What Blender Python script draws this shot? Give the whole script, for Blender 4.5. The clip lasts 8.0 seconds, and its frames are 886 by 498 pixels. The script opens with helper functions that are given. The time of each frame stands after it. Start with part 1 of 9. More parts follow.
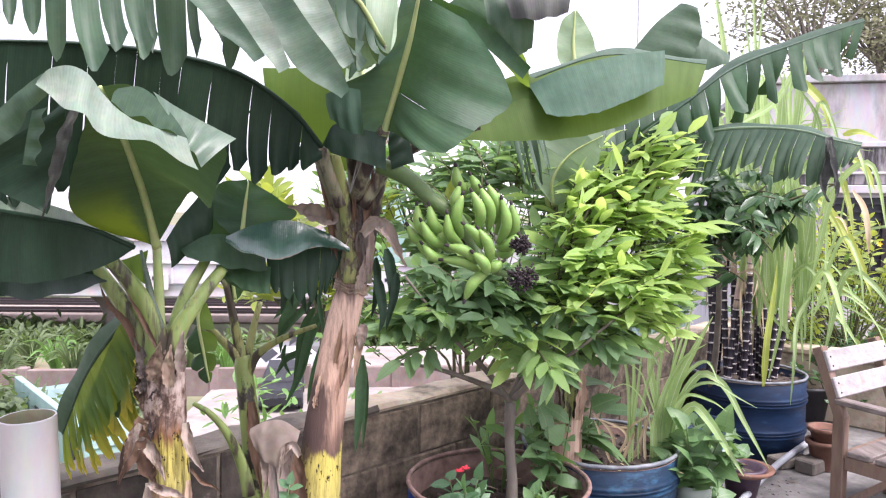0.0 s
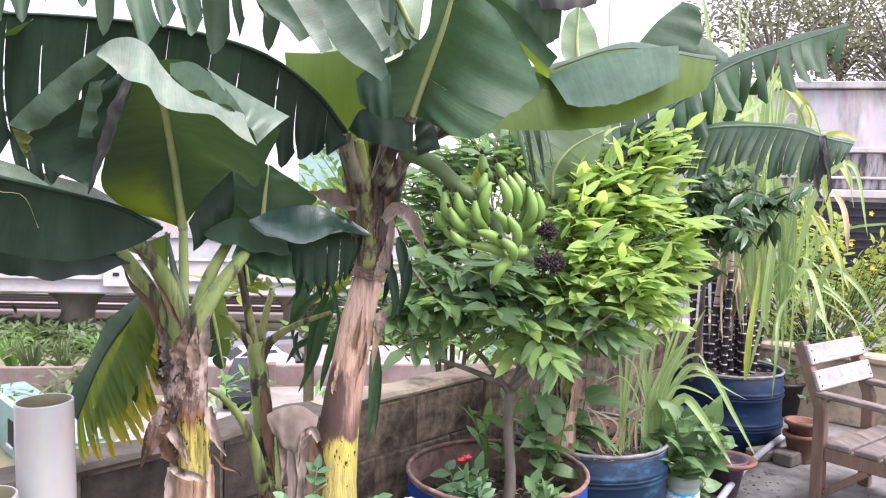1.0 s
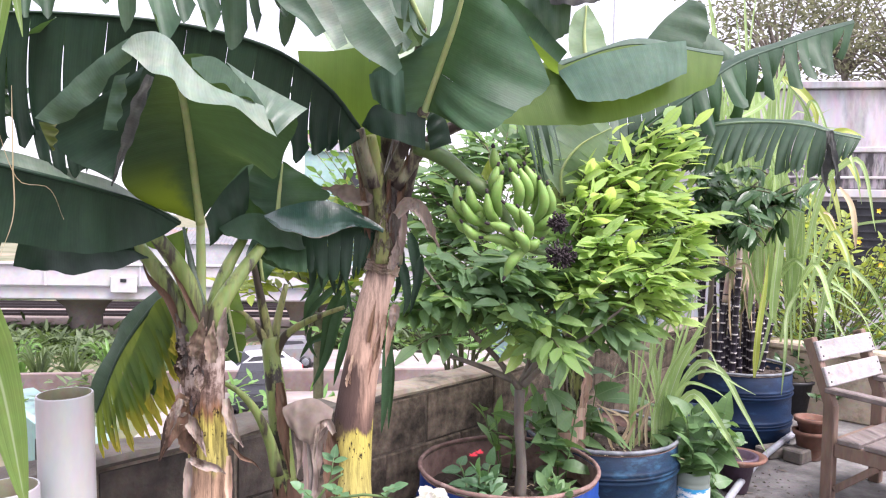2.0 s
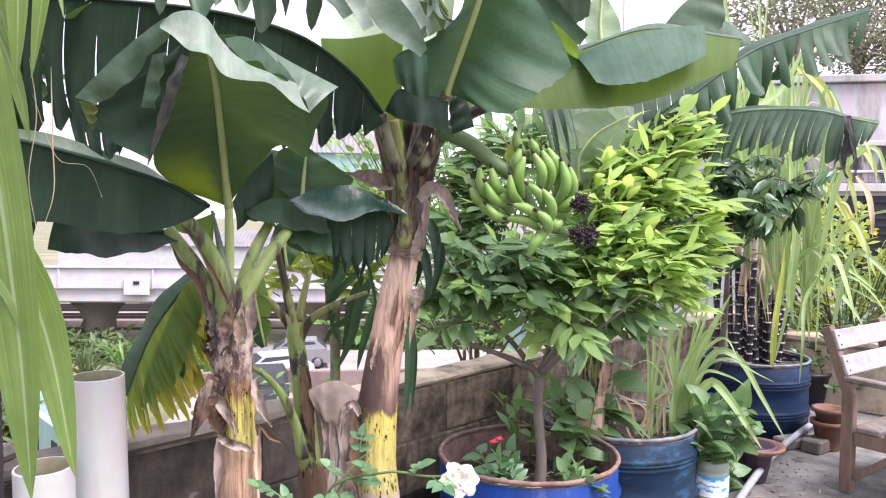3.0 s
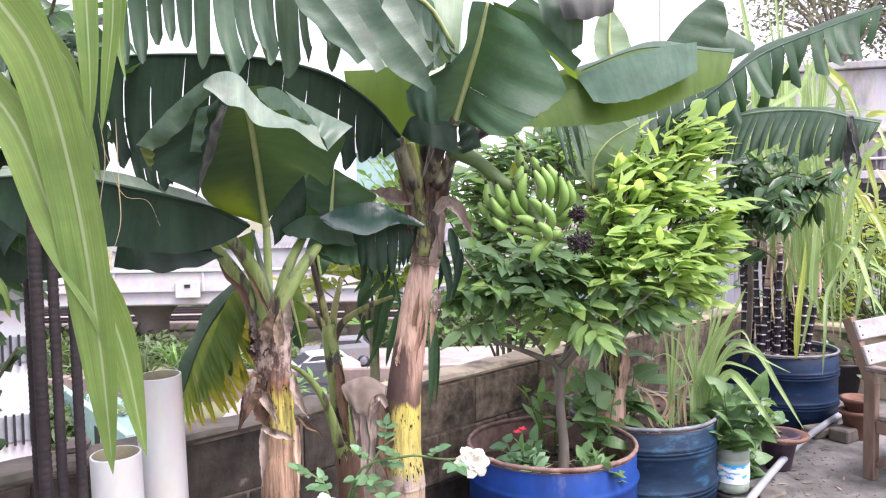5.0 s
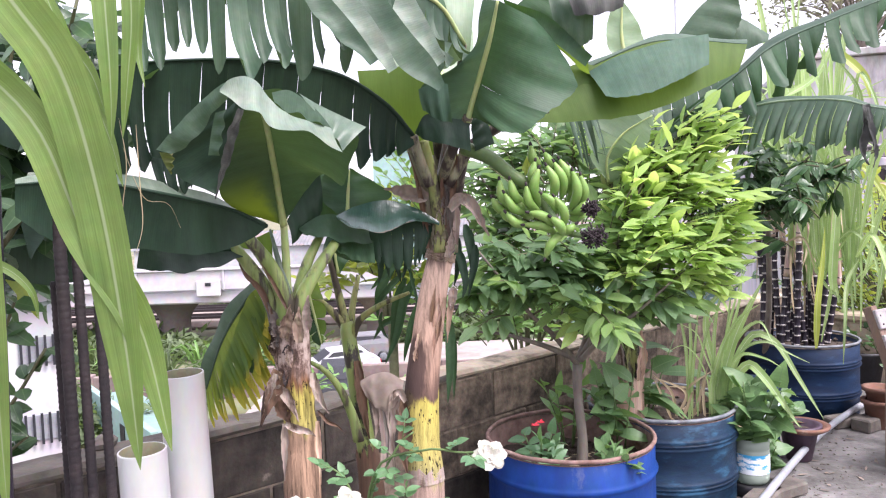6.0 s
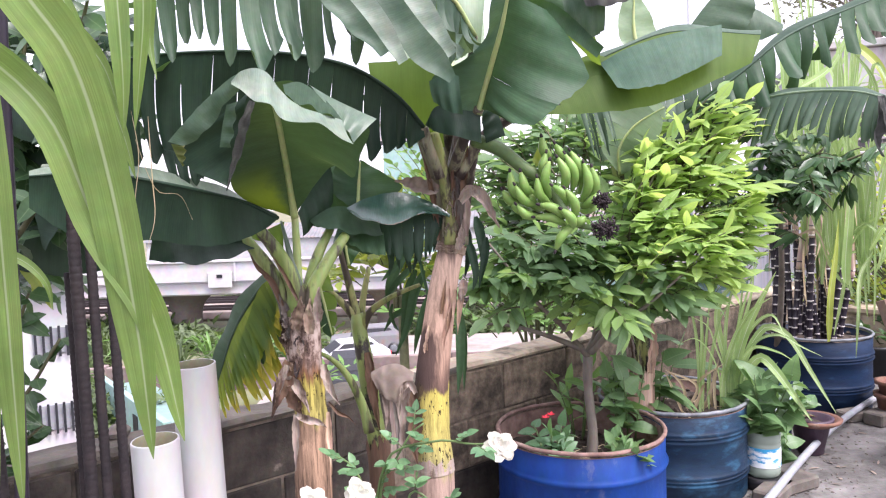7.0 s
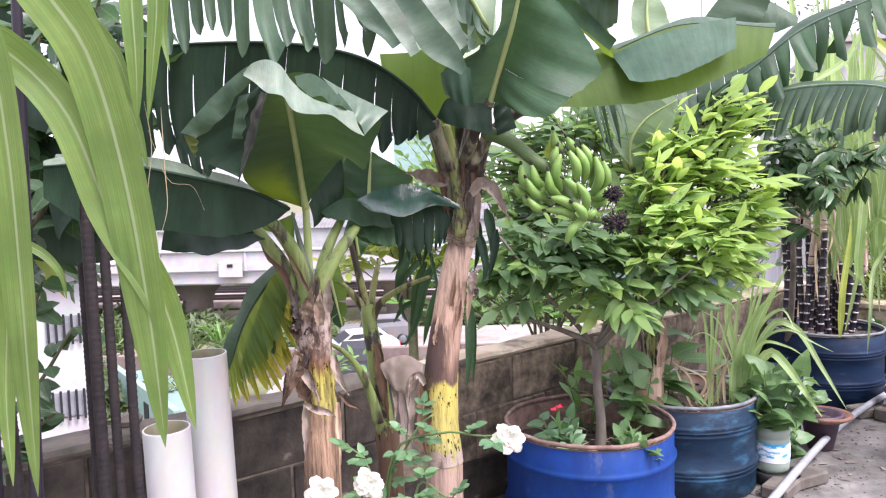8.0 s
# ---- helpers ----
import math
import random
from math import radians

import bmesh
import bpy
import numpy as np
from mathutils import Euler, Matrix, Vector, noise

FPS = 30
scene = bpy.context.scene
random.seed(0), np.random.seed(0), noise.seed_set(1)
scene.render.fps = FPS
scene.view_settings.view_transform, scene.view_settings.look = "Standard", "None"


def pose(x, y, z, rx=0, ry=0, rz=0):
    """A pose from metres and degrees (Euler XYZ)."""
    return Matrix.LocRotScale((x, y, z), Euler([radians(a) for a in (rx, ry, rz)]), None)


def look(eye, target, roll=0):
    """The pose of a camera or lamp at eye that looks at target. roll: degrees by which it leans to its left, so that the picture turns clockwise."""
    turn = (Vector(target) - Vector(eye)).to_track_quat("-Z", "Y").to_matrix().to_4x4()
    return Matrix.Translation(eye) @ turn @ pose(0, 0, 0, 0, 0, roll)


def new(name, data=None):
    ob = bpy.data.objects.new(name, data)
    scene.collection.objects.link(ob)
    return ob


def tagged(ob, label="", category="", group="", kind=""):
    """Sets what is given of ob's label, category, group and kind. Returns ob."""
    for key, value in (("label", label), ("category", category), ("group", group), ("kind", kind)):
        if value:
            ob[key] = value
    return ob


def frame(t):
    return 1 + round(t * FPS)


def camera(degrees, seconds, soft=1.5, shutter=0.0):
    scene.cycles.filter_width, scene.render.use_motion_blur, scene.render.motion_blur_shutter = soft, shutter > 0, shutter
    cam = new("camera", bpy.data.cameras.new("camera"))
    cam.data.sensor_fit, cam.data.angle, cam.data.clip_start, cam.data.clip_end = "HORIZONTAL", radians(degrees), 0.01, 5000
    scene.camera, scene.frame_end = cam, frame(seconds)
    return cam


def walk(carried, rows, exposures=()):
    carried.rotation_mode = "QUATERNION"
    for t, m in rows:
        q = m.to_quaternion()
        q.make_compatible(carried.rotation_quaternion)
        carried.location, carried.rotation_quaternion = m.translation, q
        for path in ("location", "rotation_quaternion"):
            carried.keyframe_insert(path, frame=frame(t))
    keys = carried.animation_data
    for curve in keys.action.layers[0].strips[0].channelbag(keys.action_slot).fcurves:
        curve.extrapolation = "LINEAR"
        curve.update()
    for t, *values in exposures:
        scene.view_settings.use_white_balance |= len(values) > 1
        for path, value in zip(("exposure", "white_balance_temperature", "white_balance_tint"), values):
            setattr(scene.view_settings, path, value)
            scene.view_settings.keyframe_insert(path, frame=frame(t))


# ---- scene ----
cam = camera(63.4, 8.0, soft=1.2)
METRES, EYE, TILT, LEAN, TURN = 0.46, 1.28, -3.0, -0.7, 0.0
ROWS = [
    (0.0, 0.0, 0.0, 0.0, -0.0, 0.0, 0.0),
    (0.5, -0.1935, -0.0156, -0.0313, -1.93, 0.05, -0.21),
    (1.0, -0.2682, -0.0231, -0.0636, -2.77, -0.01, -0.65),
    (1.5, -0.2826, -0.0402, -0.0784, -2.63, 0.21, -0.49),
    (3.0, -0.3651, -0.1054, -0.2009, -1.51, 0.39, 0.24),
    (3.5, -0.3876, -0.1188, -0.2095, -1.08, 0.09, 0.47),
    (4.0, -0.3467, -0.222, -0.1918, -0.36, 0.03, 0.78),
    (4.5, -0.2578, -0.3982, -0.163, 0.84, 0.23, 1.15),
    (6.0, -0.1998, -0.5442, -0.1354, 3.38, -0.2, 2.62),
    (6.5, -0.2006, -0.5523, -0.1386, 3.75, -0.45, 2.71),
    (7.0, -0.2001, -0.5457, -0.1365, 4.21, -0.78, 2.53),
    (7.5, -0.1977, -0.5443, -0.1353, 4.55, -1.07, 2.31),
    (8.0, -0.2025, -0.5503, -0.1322, 4.99, -1.43, 2.09),
]
walk(cam, [(t, pose(0, 0, EYE, TILT, LEAN, TURN) @ pose(METRES * x, METRES * y, METRES * z, 90 + pitch, roll, yaw)) for t, x, y, z, yaw, pitch, roll in ROWS], exposures=[(0.0, 0.92, 6320, 19), (8.0, 0.92, 6320, 19)])

# ---- light ----
world = bpy.data.worlds.new("sky")
scene.world = world
world.use_nodes = True
wn, wl = world.node_tree.nodes, world.node_tree.links
wn.clear()
SUN_ELEV, SUN_AZ = 58.0, 128.0
sky = wn.new("ShaderNodeTexSky")
sky.sky_type, sky.sun_disc = "NISHITA", False
sky.sun_elevation, sky.sun_rotation = radians(SUN_ELEV), radians(SUN_AZ)
sky.dust_density = 4.0
bg_sky = wn.new("ShaderNodeBackground")
bg_sky.inputs["Strength"].default_value = 0.06
bg_cloud = wn.new("ShaderNodeBackground")
bg_cloud.inputs["Color"].default_value = (1.025, 0.97, 1.06, 1)
bg_cloud.inputs["Strength"].default_value = 0.80
both = wn.new("ShaderNodeAddShader")
wout = wn.new("ShaderNodeOutputWorld")
wl.new(sky.outputs[0], bg_sky.inputs["Color"])
wl.new(bg_sky.outputs[0], both.inputs[0])
wl.new(bg_cloud.outputs[0], both.inputs[1])
wl.new(both.outputs[0], wout.inputs["Surface"])
sun = new("sun", bpy.data.lights.new("sun", "SUN"))
sun.data.energy, sun.data.angle, sun.data.color = 3.6, radians(28), (1.0, 0.955, 0.945)
az, el = radians(SUN_AZ), radians(SUN_ELEV)
sun.matrix_world = look((30 * math.sin(az) * math.cos(el), 30 * math.cos(az) * math.cos(el), 30 * math.sin(el)), (0, 0, 0))


# ---- materials ----
def tree_of(name):
    m = bpy.data.materials.new(name)
    m.use_nodes = True
    m.node_tree.nodes.clear()
    return m, m.node_tree.nodes, m.node_tree.links


def ramp(nodes, stops):
    r = nodes.new("ShaderNodeValToRGB")
    e = r.color_ramp.elements
    e[0].position, e[0].color = stops[0][0], (*stops[0][1], 1)
    e[1].position, e[1].color = stops[-1][0], (*stops[-1][1], 1)
    for p, c in stops[1:-1]:
        e.new(p).color = (*c, 1)
    return r


def mixed(nodes, links, fac, a, b, how="MIX"):
    x = nodes.new("ShaderNodeMix")
    x.data_type, x.blend_type = "RGBA", how
    for sock, val in ((x.inputs[0], fac), (x.inputs[6], a), (x.inputs[7], b)):
        if isinstance(val, (int, float)):
            sock.default_value = val
        elif isinstance(val, tuple):
            sock.default_value = (*val, 1)
        else:
            links.new(val, sock)
    return x.outputs[2]


def noise_tex(nodes, links, coord, scale, detail=4.0, rough=0.6):
    n = nodes.new("ShaderNodeTexNoise")
    n.inputs["Scale"].default_value, n.inputs["Detail"].default_value, n.inputs["Roughness"].default_value = scale, detail, rough
    if coord is not None:
        links.new(coord, n.inputs["Vector"])
    return n


def stretched(nodes, links, coord, sx, sy, sz):
    m = nodes.new("ShaderNodeMapping")
    m.inputs["Scale"].default_value = (sx, sy, sz)
    links.new(coord, m.inputs["Vector"])
    return m.outputs[0]


def surf(name, c1, c2, scale=8, rough=0.7, bump=0.2, metal=0.0, stain=None, stain_at=(0.55, 0.68), stain_scale=3.0,
         stretch=(1, 1, 1), vary=0.0, bump_scale=None, spec=0.5):
    """Two-scale procedural surface: a grain between c1 and c2, stains of their own shape, fine relief."""
    m, n, l = tree_of(name)
    tc = n.new("ShaderNodeTexCoord").outputs["Object"]
    co = stretched(n, l, tc, *stretch)
    fine = noise_tex(n, l, co, scale * 6, 6, 0.7)
    big = noise_tex(n, l, co, scale, 5)
    r = ramp(n, [(0.32, c1), (0.68, c2)])
    l.new(big.outputs[0], r.inputs[0])
    col = mixed(n, l, 0.35, r.outputs[0], fine.outputs["Color"], "OVERLAY")
    if stain:
        sn = noise_tex(n, l, co, stain_scale, 7, 0.65)
        sr = ramp(n, [(stain_at[0], (0, 0, 0)), (stain_at[1], (1, 1, 1))])
        l.new(sn.outputs[0], sr.inputs[0])
        col = mixed(n, l, sr.outputs[0], col, stain)
    if vary:
        oi = n.new("ShaderNodeObjectInfo")
        vr = ramp(n, [(0, (1 - vary,) * 3), (1, (1 + vary,) * 3)])
        l.new(oi.outputs["Random"], vr.inputs[0])
        col = mixed(n, l, 1.0, col, vr.outputs[0], "MULTIPLY")
    b = n.new("ShaderNodeBsdfPrincipled")
    b.inputs["Metallic"].default_value = metal
    b.inputs["Specular IOR Level"].default_value = spec
    rr = ramp(n, [(0.3, (max(rough - 0.1, 0.05),) * 3), (0.7, (min(rough + 0.1, 1),) * 3)])
    l.new(fine.outputs[0], rr.inputs[0])
    l.new(rr.outputs[0], b.inputs["Roughness"])
    l.new(col, b.inputs["Base Color"])
    if bump:
        bn = n.new("ShaderNodeBump")
        bn.inputs["Strength"].default_value, bn.inputs["Distance"].default_value = bump, 0.004
        src = fine if bump_scale is None else noise_tex(n, l, co, bump_scale, 6)
        l.new(src.outputs[0], bn.inputs["Height"])
        l.new(bn.outputs[0], b.inputs["Normal"])
    out = n.new("ShaderNodeOutputMaterial")
    l.new(b.outputs[0], out.inputs[0])
    return m


def leafmat(name, dark, light, through_col, trans=0.3, rough=0.42, pleat=0.0045, dry=None, dry_from=0.9, spec=0.5, rib=None, dust=0.0, dry_soft=0.12, stripe=0.0, glow_base=None):
    """Leaf blade: veins run across the blade (UV x in metres along it, UV y -1..1 across), light passes through."""
    m, n, l = tree_of(name)
    uv = n.new("ShaderNodeTexCoord").outputs["UV"]
    ob = n.new("ShaderNodeTexCoord").outputs["Object"]
    sep = n.new("ShaderNodeSeparateXYZ")
    l.new(uv, sep.inputs[0])
    wave = n.new("ShaderNodeTexWave")
    wave.wave_type, wave.bands_direction = "BANDS", "X"
    wave.inputs["Scale"].default_value = 0.314 / pleat
    wave.inputs["Distortion"].default_value = 0.6
    l.new(uv, wave.inputs["Vector"])
    blotch = noise_tex(n, l, ob, 9, 5)
    fine = noise_tex(n, l, ob, 70, 3)
    r = ramp(n, [(0.3, dark), (0.72, light)])
    l.new(blotch.outputs[0], r.inputs[0])
    col = mixed(n, l, 0.05, r.outputs[0], wave.outputs["Color"], "OVERLAY")
    col = mixed(n, l, 0.18, col, fine.outputs["Color"], "OVERLAY")
    veins = noise_tex(n, l, stretched(n, l, uv, 70, 0.9, 1), 1.0, 5, 0.7)
    vr = ramp(n, [(0.34, (0.80, 0.82, 0.80)), (0.5, (1, 1, 1)), (0.66, (1.20, 1.18, 1.16))])
    l.new(veins.outputs[0], vr.inputs[0])
    if pleat < 0.009:
        col = mixed(n, l, 1.0, col, vr.outputs[0], "MULTIPLY")
    if stripe:
        st = noise_tex(n, l, stretched(n, l, uv, 2.5, 16, 1), 1.0, 5, 0.75)
        sr = ramp(n, [(0.34, (1 - stripe, 1 - stripe, 1 - stripe)), (0.66, (1 + stripe, 1 + stripe * 0.9, 1 + stripe * 0.5))])
        l.new(st.outputs[0], sr.inputs[0])
        col = mixed(n, l, 1.0, col, sr.outputs[0], "MULTIPLY")
    geo = n.new("ShaderNodeNewGeometry")
    isl = ramp(n, [(0, (0.78, 0.80, 0.78)), (1, (1.2, 1.18, 1.15))])
    l.new(geo.outputs["Random Per Island"], isl.inputs[0])
    col = mixed(n, l, 1.0, col, isl.outputs[0], "MULTIPLY")
    tcol = mixed(n, l, 1.0, through_col, isl.outputs[0], "MULTIPLY")
    av = n.new("ShaderNodeMath")
    av.operation = "ABSOLUTE"
    l.new(sep.outputs[1], av.inputs[0])
    if rib:
        rr = ramp(n, [(0.035, (1, 1, 1)), (0.09, (0, 0, 0))])
        l.new(av.outputs[0], rr.inputs[0])
        col = mixed(n, l, rr.outputs[0], col, rib)
        tcol = mixed(n, l, rr.outputs[0], tcol, rib)
    if dust:
        dn = noise_tex(n, l, ob, 22, 6, 0.7)
        dr = ramp(n, [(0.5, (0, 0, 0)), (0.75, (dust,) * 3)])
        l.new(dn.outputs[0], dr.inputs[0])
        col = mixed(n, l, dr.outputs[0], col, (0.42, 0.40, 0.34))
    if dry:
        wob = noise_tex(n, l, ob, 30, 5)
        add = n.new("ShaderNodeMath")
        add.operation = "MULTIPLY_ADD"
        l.new(wob.outputs[0], add.inputs[0])
        add.inputs[1].default_value = 0.5
        l.new(av.outputs[0], add.inputs[2])
        dr = ramp(n, [(0.0, (0, 0, 0)), (1.0, (1, 1, 1))])
        mr = n.new("ShaderNodeMapRange")
        mr.inputs["From Min"].default_value, mr.inputs["From Max"].default_value = dry_from + 0.2, dry_from + 0.2 + dry_soft
        l.new(add.outputs[0], mr.inputs["Value"])
        l.new(mr.outputs[0], dr.inputs[0])
        # Keeps the margin colour to the blade's base, for a painted glow.
        if glow_base:
            nb = n.new("ShaderNodeMapRange")
            nb.interpolation_type = "SMOOTHSTEP"
            nb.inputs["From Min"].default_value, nb.inputs["From Max"].default_value = glow_base[1], glow_base[0]
            l.new(sep.outputs[0], nb.inputs["Value"])
            fade = n.new("ShaderNodeMath")
            fade.operation = "MULTIPLY"
            l.new(mr.outputs[0], fade.inputs[0])
            l.new(nb.outputs[0], fade.inputs[1])
            l.new(fade.outputs[0], dr.inputs[0])
        col = mixed(n, l, dr.outputs[0], col, dry)
        tcol = mixed(n, l, dr.outputs[0], tcol, dry)
    b = n.new("ShaderNodeBsdfPrincipled")
    b.inputs["Roughness"].default_value = rough
    b.inputs["Specular IOR Level"].default_value = spec
    l.new(col, b.inputs["Base Color"])
    bn = n.new("ShaderNodeBump")
    bn.inputs["Strength"].default_value, bn.inputs["Distance"].default_value = 0.04, 0.002
    l.new(wave.outputs["Fac"], bn.inputs["Height"])
    bn2 = n.new("ShaderNodeBump")
    bn2.inputs["Strength"].default_value, bn2.inputs["Distance"].default_value = 0.22, 0.012
    l.new(blotch.outputs[0], bn2.inputs["Height"])
    l.new(bn.outputs[0], bn2.inputs["Normal"])
    bn3 = n.new("ShaderNodeBump")
    bn3.inputs["Strength"].default_value, bn3.inputs["Distance"].default_value = (0.25 if pleat < 0.009 else 0.0), 0.003
    l.new(veins.outputs[0], bn3.inputs["Height"])
    l.new(bn2.outputs[0], bn3.inputs["Normal"])
    l.new(bn3.outputs[0], b.inputs["Normal"])
    tr = n.new("ShaderNodeBsdfTranslucent")
    l.new(tcol, tr.inputs["Color"])
    ms = n.new("ShaderNodeMixShader")
    ms.inputs[0].default_value = trans
    l.new(b.outputs[0], ms.inputs[1])
    l.new(tr.outputs[0], ms.inputs[2])
    out = n.new("ShaderNodeOutputMaterial")
    l.new(ms.outputs[0], out.inputs[0])
    return m


def stemmat(name, stops, wob=0.05, streak=0.5, rough=0.7, speck=None, speck_zone=(0.0, 1.0), crack_depth=0.85, patch=None, scaly=None):
    """A banana stem: bands up its height with ragged, fibre-wise borders, long streaks, cracks and flecks."""
    m, n, l = tree_of(name)
    ob = n.new("ShaderNodeTexCoord").outputs["Object"]
    sep = n.new("ShaderNodeSeparateXYZ")
    l.new(ob, sep.inputs[0])
    rag = noise_tex(n, l, stretched(n, l, ob, 42, 42, 3.5), 1.0, 5, 0.7)
    broad = noise_tex(n, l, stretched(n, l, ob, 13, 13, 2.2), 1.0, 3, 0.6)
    z = sep.outputs[2]
    for src, amp in ((rag, wob), (broad, wob * 1.6)):
        mm = n.new("ShaderNodeMath")
        mm.operation = "MULTIPLY_ADD"
        l.new(src.outputs[0], mm.inputs[0])
        mm.inputs[1].default_value = amp
        l.new(z, mm.inputs[2])
        z = mm.outputs[0]
    lo, hi = stops[0][0], stops[-1][0]
    mr = n.new("ShaderNodeMapRange")
    mr.inputs["From Min"].default_value, mr.inputs["From Max"].default_value = lo + wob * 1.3, hi + wob * 1.3
    l.new(z, mr.inputs["Value"])
    r = ramp(n, [((h - lo) / (hi - lo), c) for h, c in stops])
    l.new(mr.outputs[0], r.inputs[0])
    fib = noise_tex(n, l, stretched(n, l, ob, 95, 95, 5), 1.0, 6, 0.75)
    fr = ramp(n, [(0.38, (1 - streak,) * 3), (0.5, (1, 1, 1)), (0.62, (1 + streak * 0.7,) * 3)])
    l.new(fib.outputs[0], fr.inputs[0])
    col = mixed(n, l, 1.0, r.outputs[0], fr.outputs[0], "MULTIPLY")
    if scaly:
        sc = noise_tex(n, l, stretched(n, l, ob, 38, 38, 20), 1.0, 7, 0.7)
        sr = ramp(n, [(0.40, (0.055, 0.035, 0.028)), (0.47, (0.16, 0.105, 0.085)), (0.53, (0.36, 0.28, 0.24)), (0.64, (0.50, 0.41, 0.36))])
        l.new(sc.outputs[0], sr.inputs[0])
        zone = n.new("ShaderNodeMapRange")
        zone.inputs["From Min"].default_value, zone.inputs["From Max"].default_value = scaly
        l.new(z, zone.inputs["Value"])
        col = mixed(n, l, zone.outputs[0], col, sr.outputs[0])
    if patch:
        centre, size, tint = patch
        mp = n.new("ShaderNodeMapping")
        mp.vector_type = "TEXTURE"
        mp.inputs["Location"].default_value, mp.inputs["Scale"].default_value = centre, size
        l.new(ob, mp.inputs["Vector"])
        ln = n.new("ShaderNodeVectorMath")
        ln.operation = "LENGTH"
        l.new(mp.outputs[0], ln.inputs[0])
        ad = n.new("ShaderNodeMath")
        ad.operation = "MULTIPLY_ADD"
        l.new(rag.outputs[0], ad.inputs[0])
        ad.inputs[1].default_value = 1.3
        l.new(ln.outputs["Value"], ad.inputs[2])
        pr = ramp(n, [(0.0, (1, 1, 1)), (0.74, (0.9, 0.9, 0.9)), (0.86, (0, 0, 0))])
        half = n.new("ShaderNodeMath")
        half.operation = "MULTIPLY"
        half.inputs[1].default_value = 0.5
        l.new(ad.outputs[0], half.inputs[0])
        l.new(half.outputs[0], pr.inputs[0])
        col = mixed(n, l, pr.outputs[0], col, tint)
    crack = noise_tex(n, l, stretched(n, l, ob, 60, 60, 6), 1.0, 8, 0.8)
    cr = ramp(n, [(0.58, (0, 0, 0)), (0.66, (crack_depth,) * 3)])
    l.new(crack.outputs[0], cr.inputs[0])
    col = mixed(n, l, cr.outputs[0], col, (0.05, 0.03, 0.022))
    if speck:
        sp = noise_tex(n, l, stretched(n, l, ob, 95, 95, 34), 1.0, 4, 0.65)
        sr = ramp(n, [(0.585, (0, 0, 0)), (0.615, (1, 1, 1))])
        l.new(sp.outputs[0], sr.inputs[0])
        band = ramp(n, [(0.0, (0, 0, 0)), (speck_zone[0], (1, 1, 1)), (speck_zone[1], (0, 0, 0)), (1.0, (0, 0, 0))])
        band.color_ramp.interpolation = "CONSTANT"
        l.new(mr.outputs[0], band.inputs[0])
        f = mixed(n, l, 1.0, sr.outputs[0], band.outputs[0], "MULTIPLY")
        col = mixed(n, l, f, col, speck)
    b = n.new("ShaderNodeBsdfPrincipled")
    b.inputs["Roughness"].default_value, b.inputs["Specular IOR Level"].default_value = rough, 0.25
    l.new(col, b.inputs["Base Color"])
    bn = n.new("ShaderNodeBump")
    bn.inputs["Strength"].default_value, bn.inputs["Distance"].default_value = 0.7, 0.004
    l.new(fib.outputs[0], bn.inputs["Height"])
    b2 = n.new("ShaderNodeBump")
    b2.inputs["Strength"].default_value, b2.inputs["Distance"].default_value = 0.6, 0.006
    l.new(crack.outputs[0], b2.inputs["Height"])
    l.new(bn.outputs[0], b2.inputs["Normal"])
    l.new(b2.outputs[0], b.inputs["Normal"])
    l.new(b.outputs[0], n.new("ShaderNodeOutputMaterial").inputs[0])
    return m


BROWN = (0.16, 0.09, 0.04)
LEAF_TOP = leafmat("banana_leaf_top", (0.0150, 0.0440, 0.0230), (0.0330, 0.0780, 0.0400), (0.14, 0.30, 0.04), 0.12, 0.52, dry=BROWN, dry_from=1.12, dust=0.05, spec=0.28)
# Darker copy of the top colour, with the shade on the blades painted in.
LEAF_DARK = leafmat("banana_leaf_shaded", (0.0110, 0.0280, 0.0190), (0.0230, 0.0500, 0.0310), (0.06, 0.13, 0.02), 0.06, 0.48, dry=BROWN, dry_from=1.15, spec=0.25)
LEAF_UNDER = leafmat("banana_leaf_underside", (0.0230, 0.0560, 0.0280), (0.0450, 0.0910, 0.0480), (0.17, 0.30, 0.06), 0.08, 0.60, dry=BROWN, dry_from=1.14, spec=0.2)
# Sky reflected on upper faces is painted in as a pale colour.
LEAF_PALE = leafmat("banana_leaf_pale_sheen", (0.100, 0.142, 0.110), (0.18, 0.235, 0.19), (0.20, 0.34, 0.10), 0.10, 0.55, dry=(0.45, 0.36, 0.27), dry_from=1.12, dust=0.25, spec=0.3)
LEAF_PALE_GREEN = leafmat("banana_leaf_mint", (0.052, 0.092, 0.064), (0.094, 0.144, 0.103), (0.20, 0.34, 0.10), 0.14, 0.42, dust=0.15)
LEAF_GREY = leafmat("banana_leaf_greyish", (0.0260, 0.0570, 0.0380), (0.0600, 0.1020, 0.0680), (0.16, 0.28, 0.06), 0.12, 0.56, dry=BROWN, dry_from=1.10, dust=0.07, spec=0.32)
# Thin blade: truly translucent, with part of the glow also in its base colour.
LEAF_GLOW = leafmat("banana_leaf_thin_glow", (0.0420, 0.0800, 0.0200), (0.0720, 0.1200, 0.0330), (0.27, 0.42, 0.05), 0.34, 0.6, spec=0.2)
# The washed-out look of backlight is put into this pale base colour.
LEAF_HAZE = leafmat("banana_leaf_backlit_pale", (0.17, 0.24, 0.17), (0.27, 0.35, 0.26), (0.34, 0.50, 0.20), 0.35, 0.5)
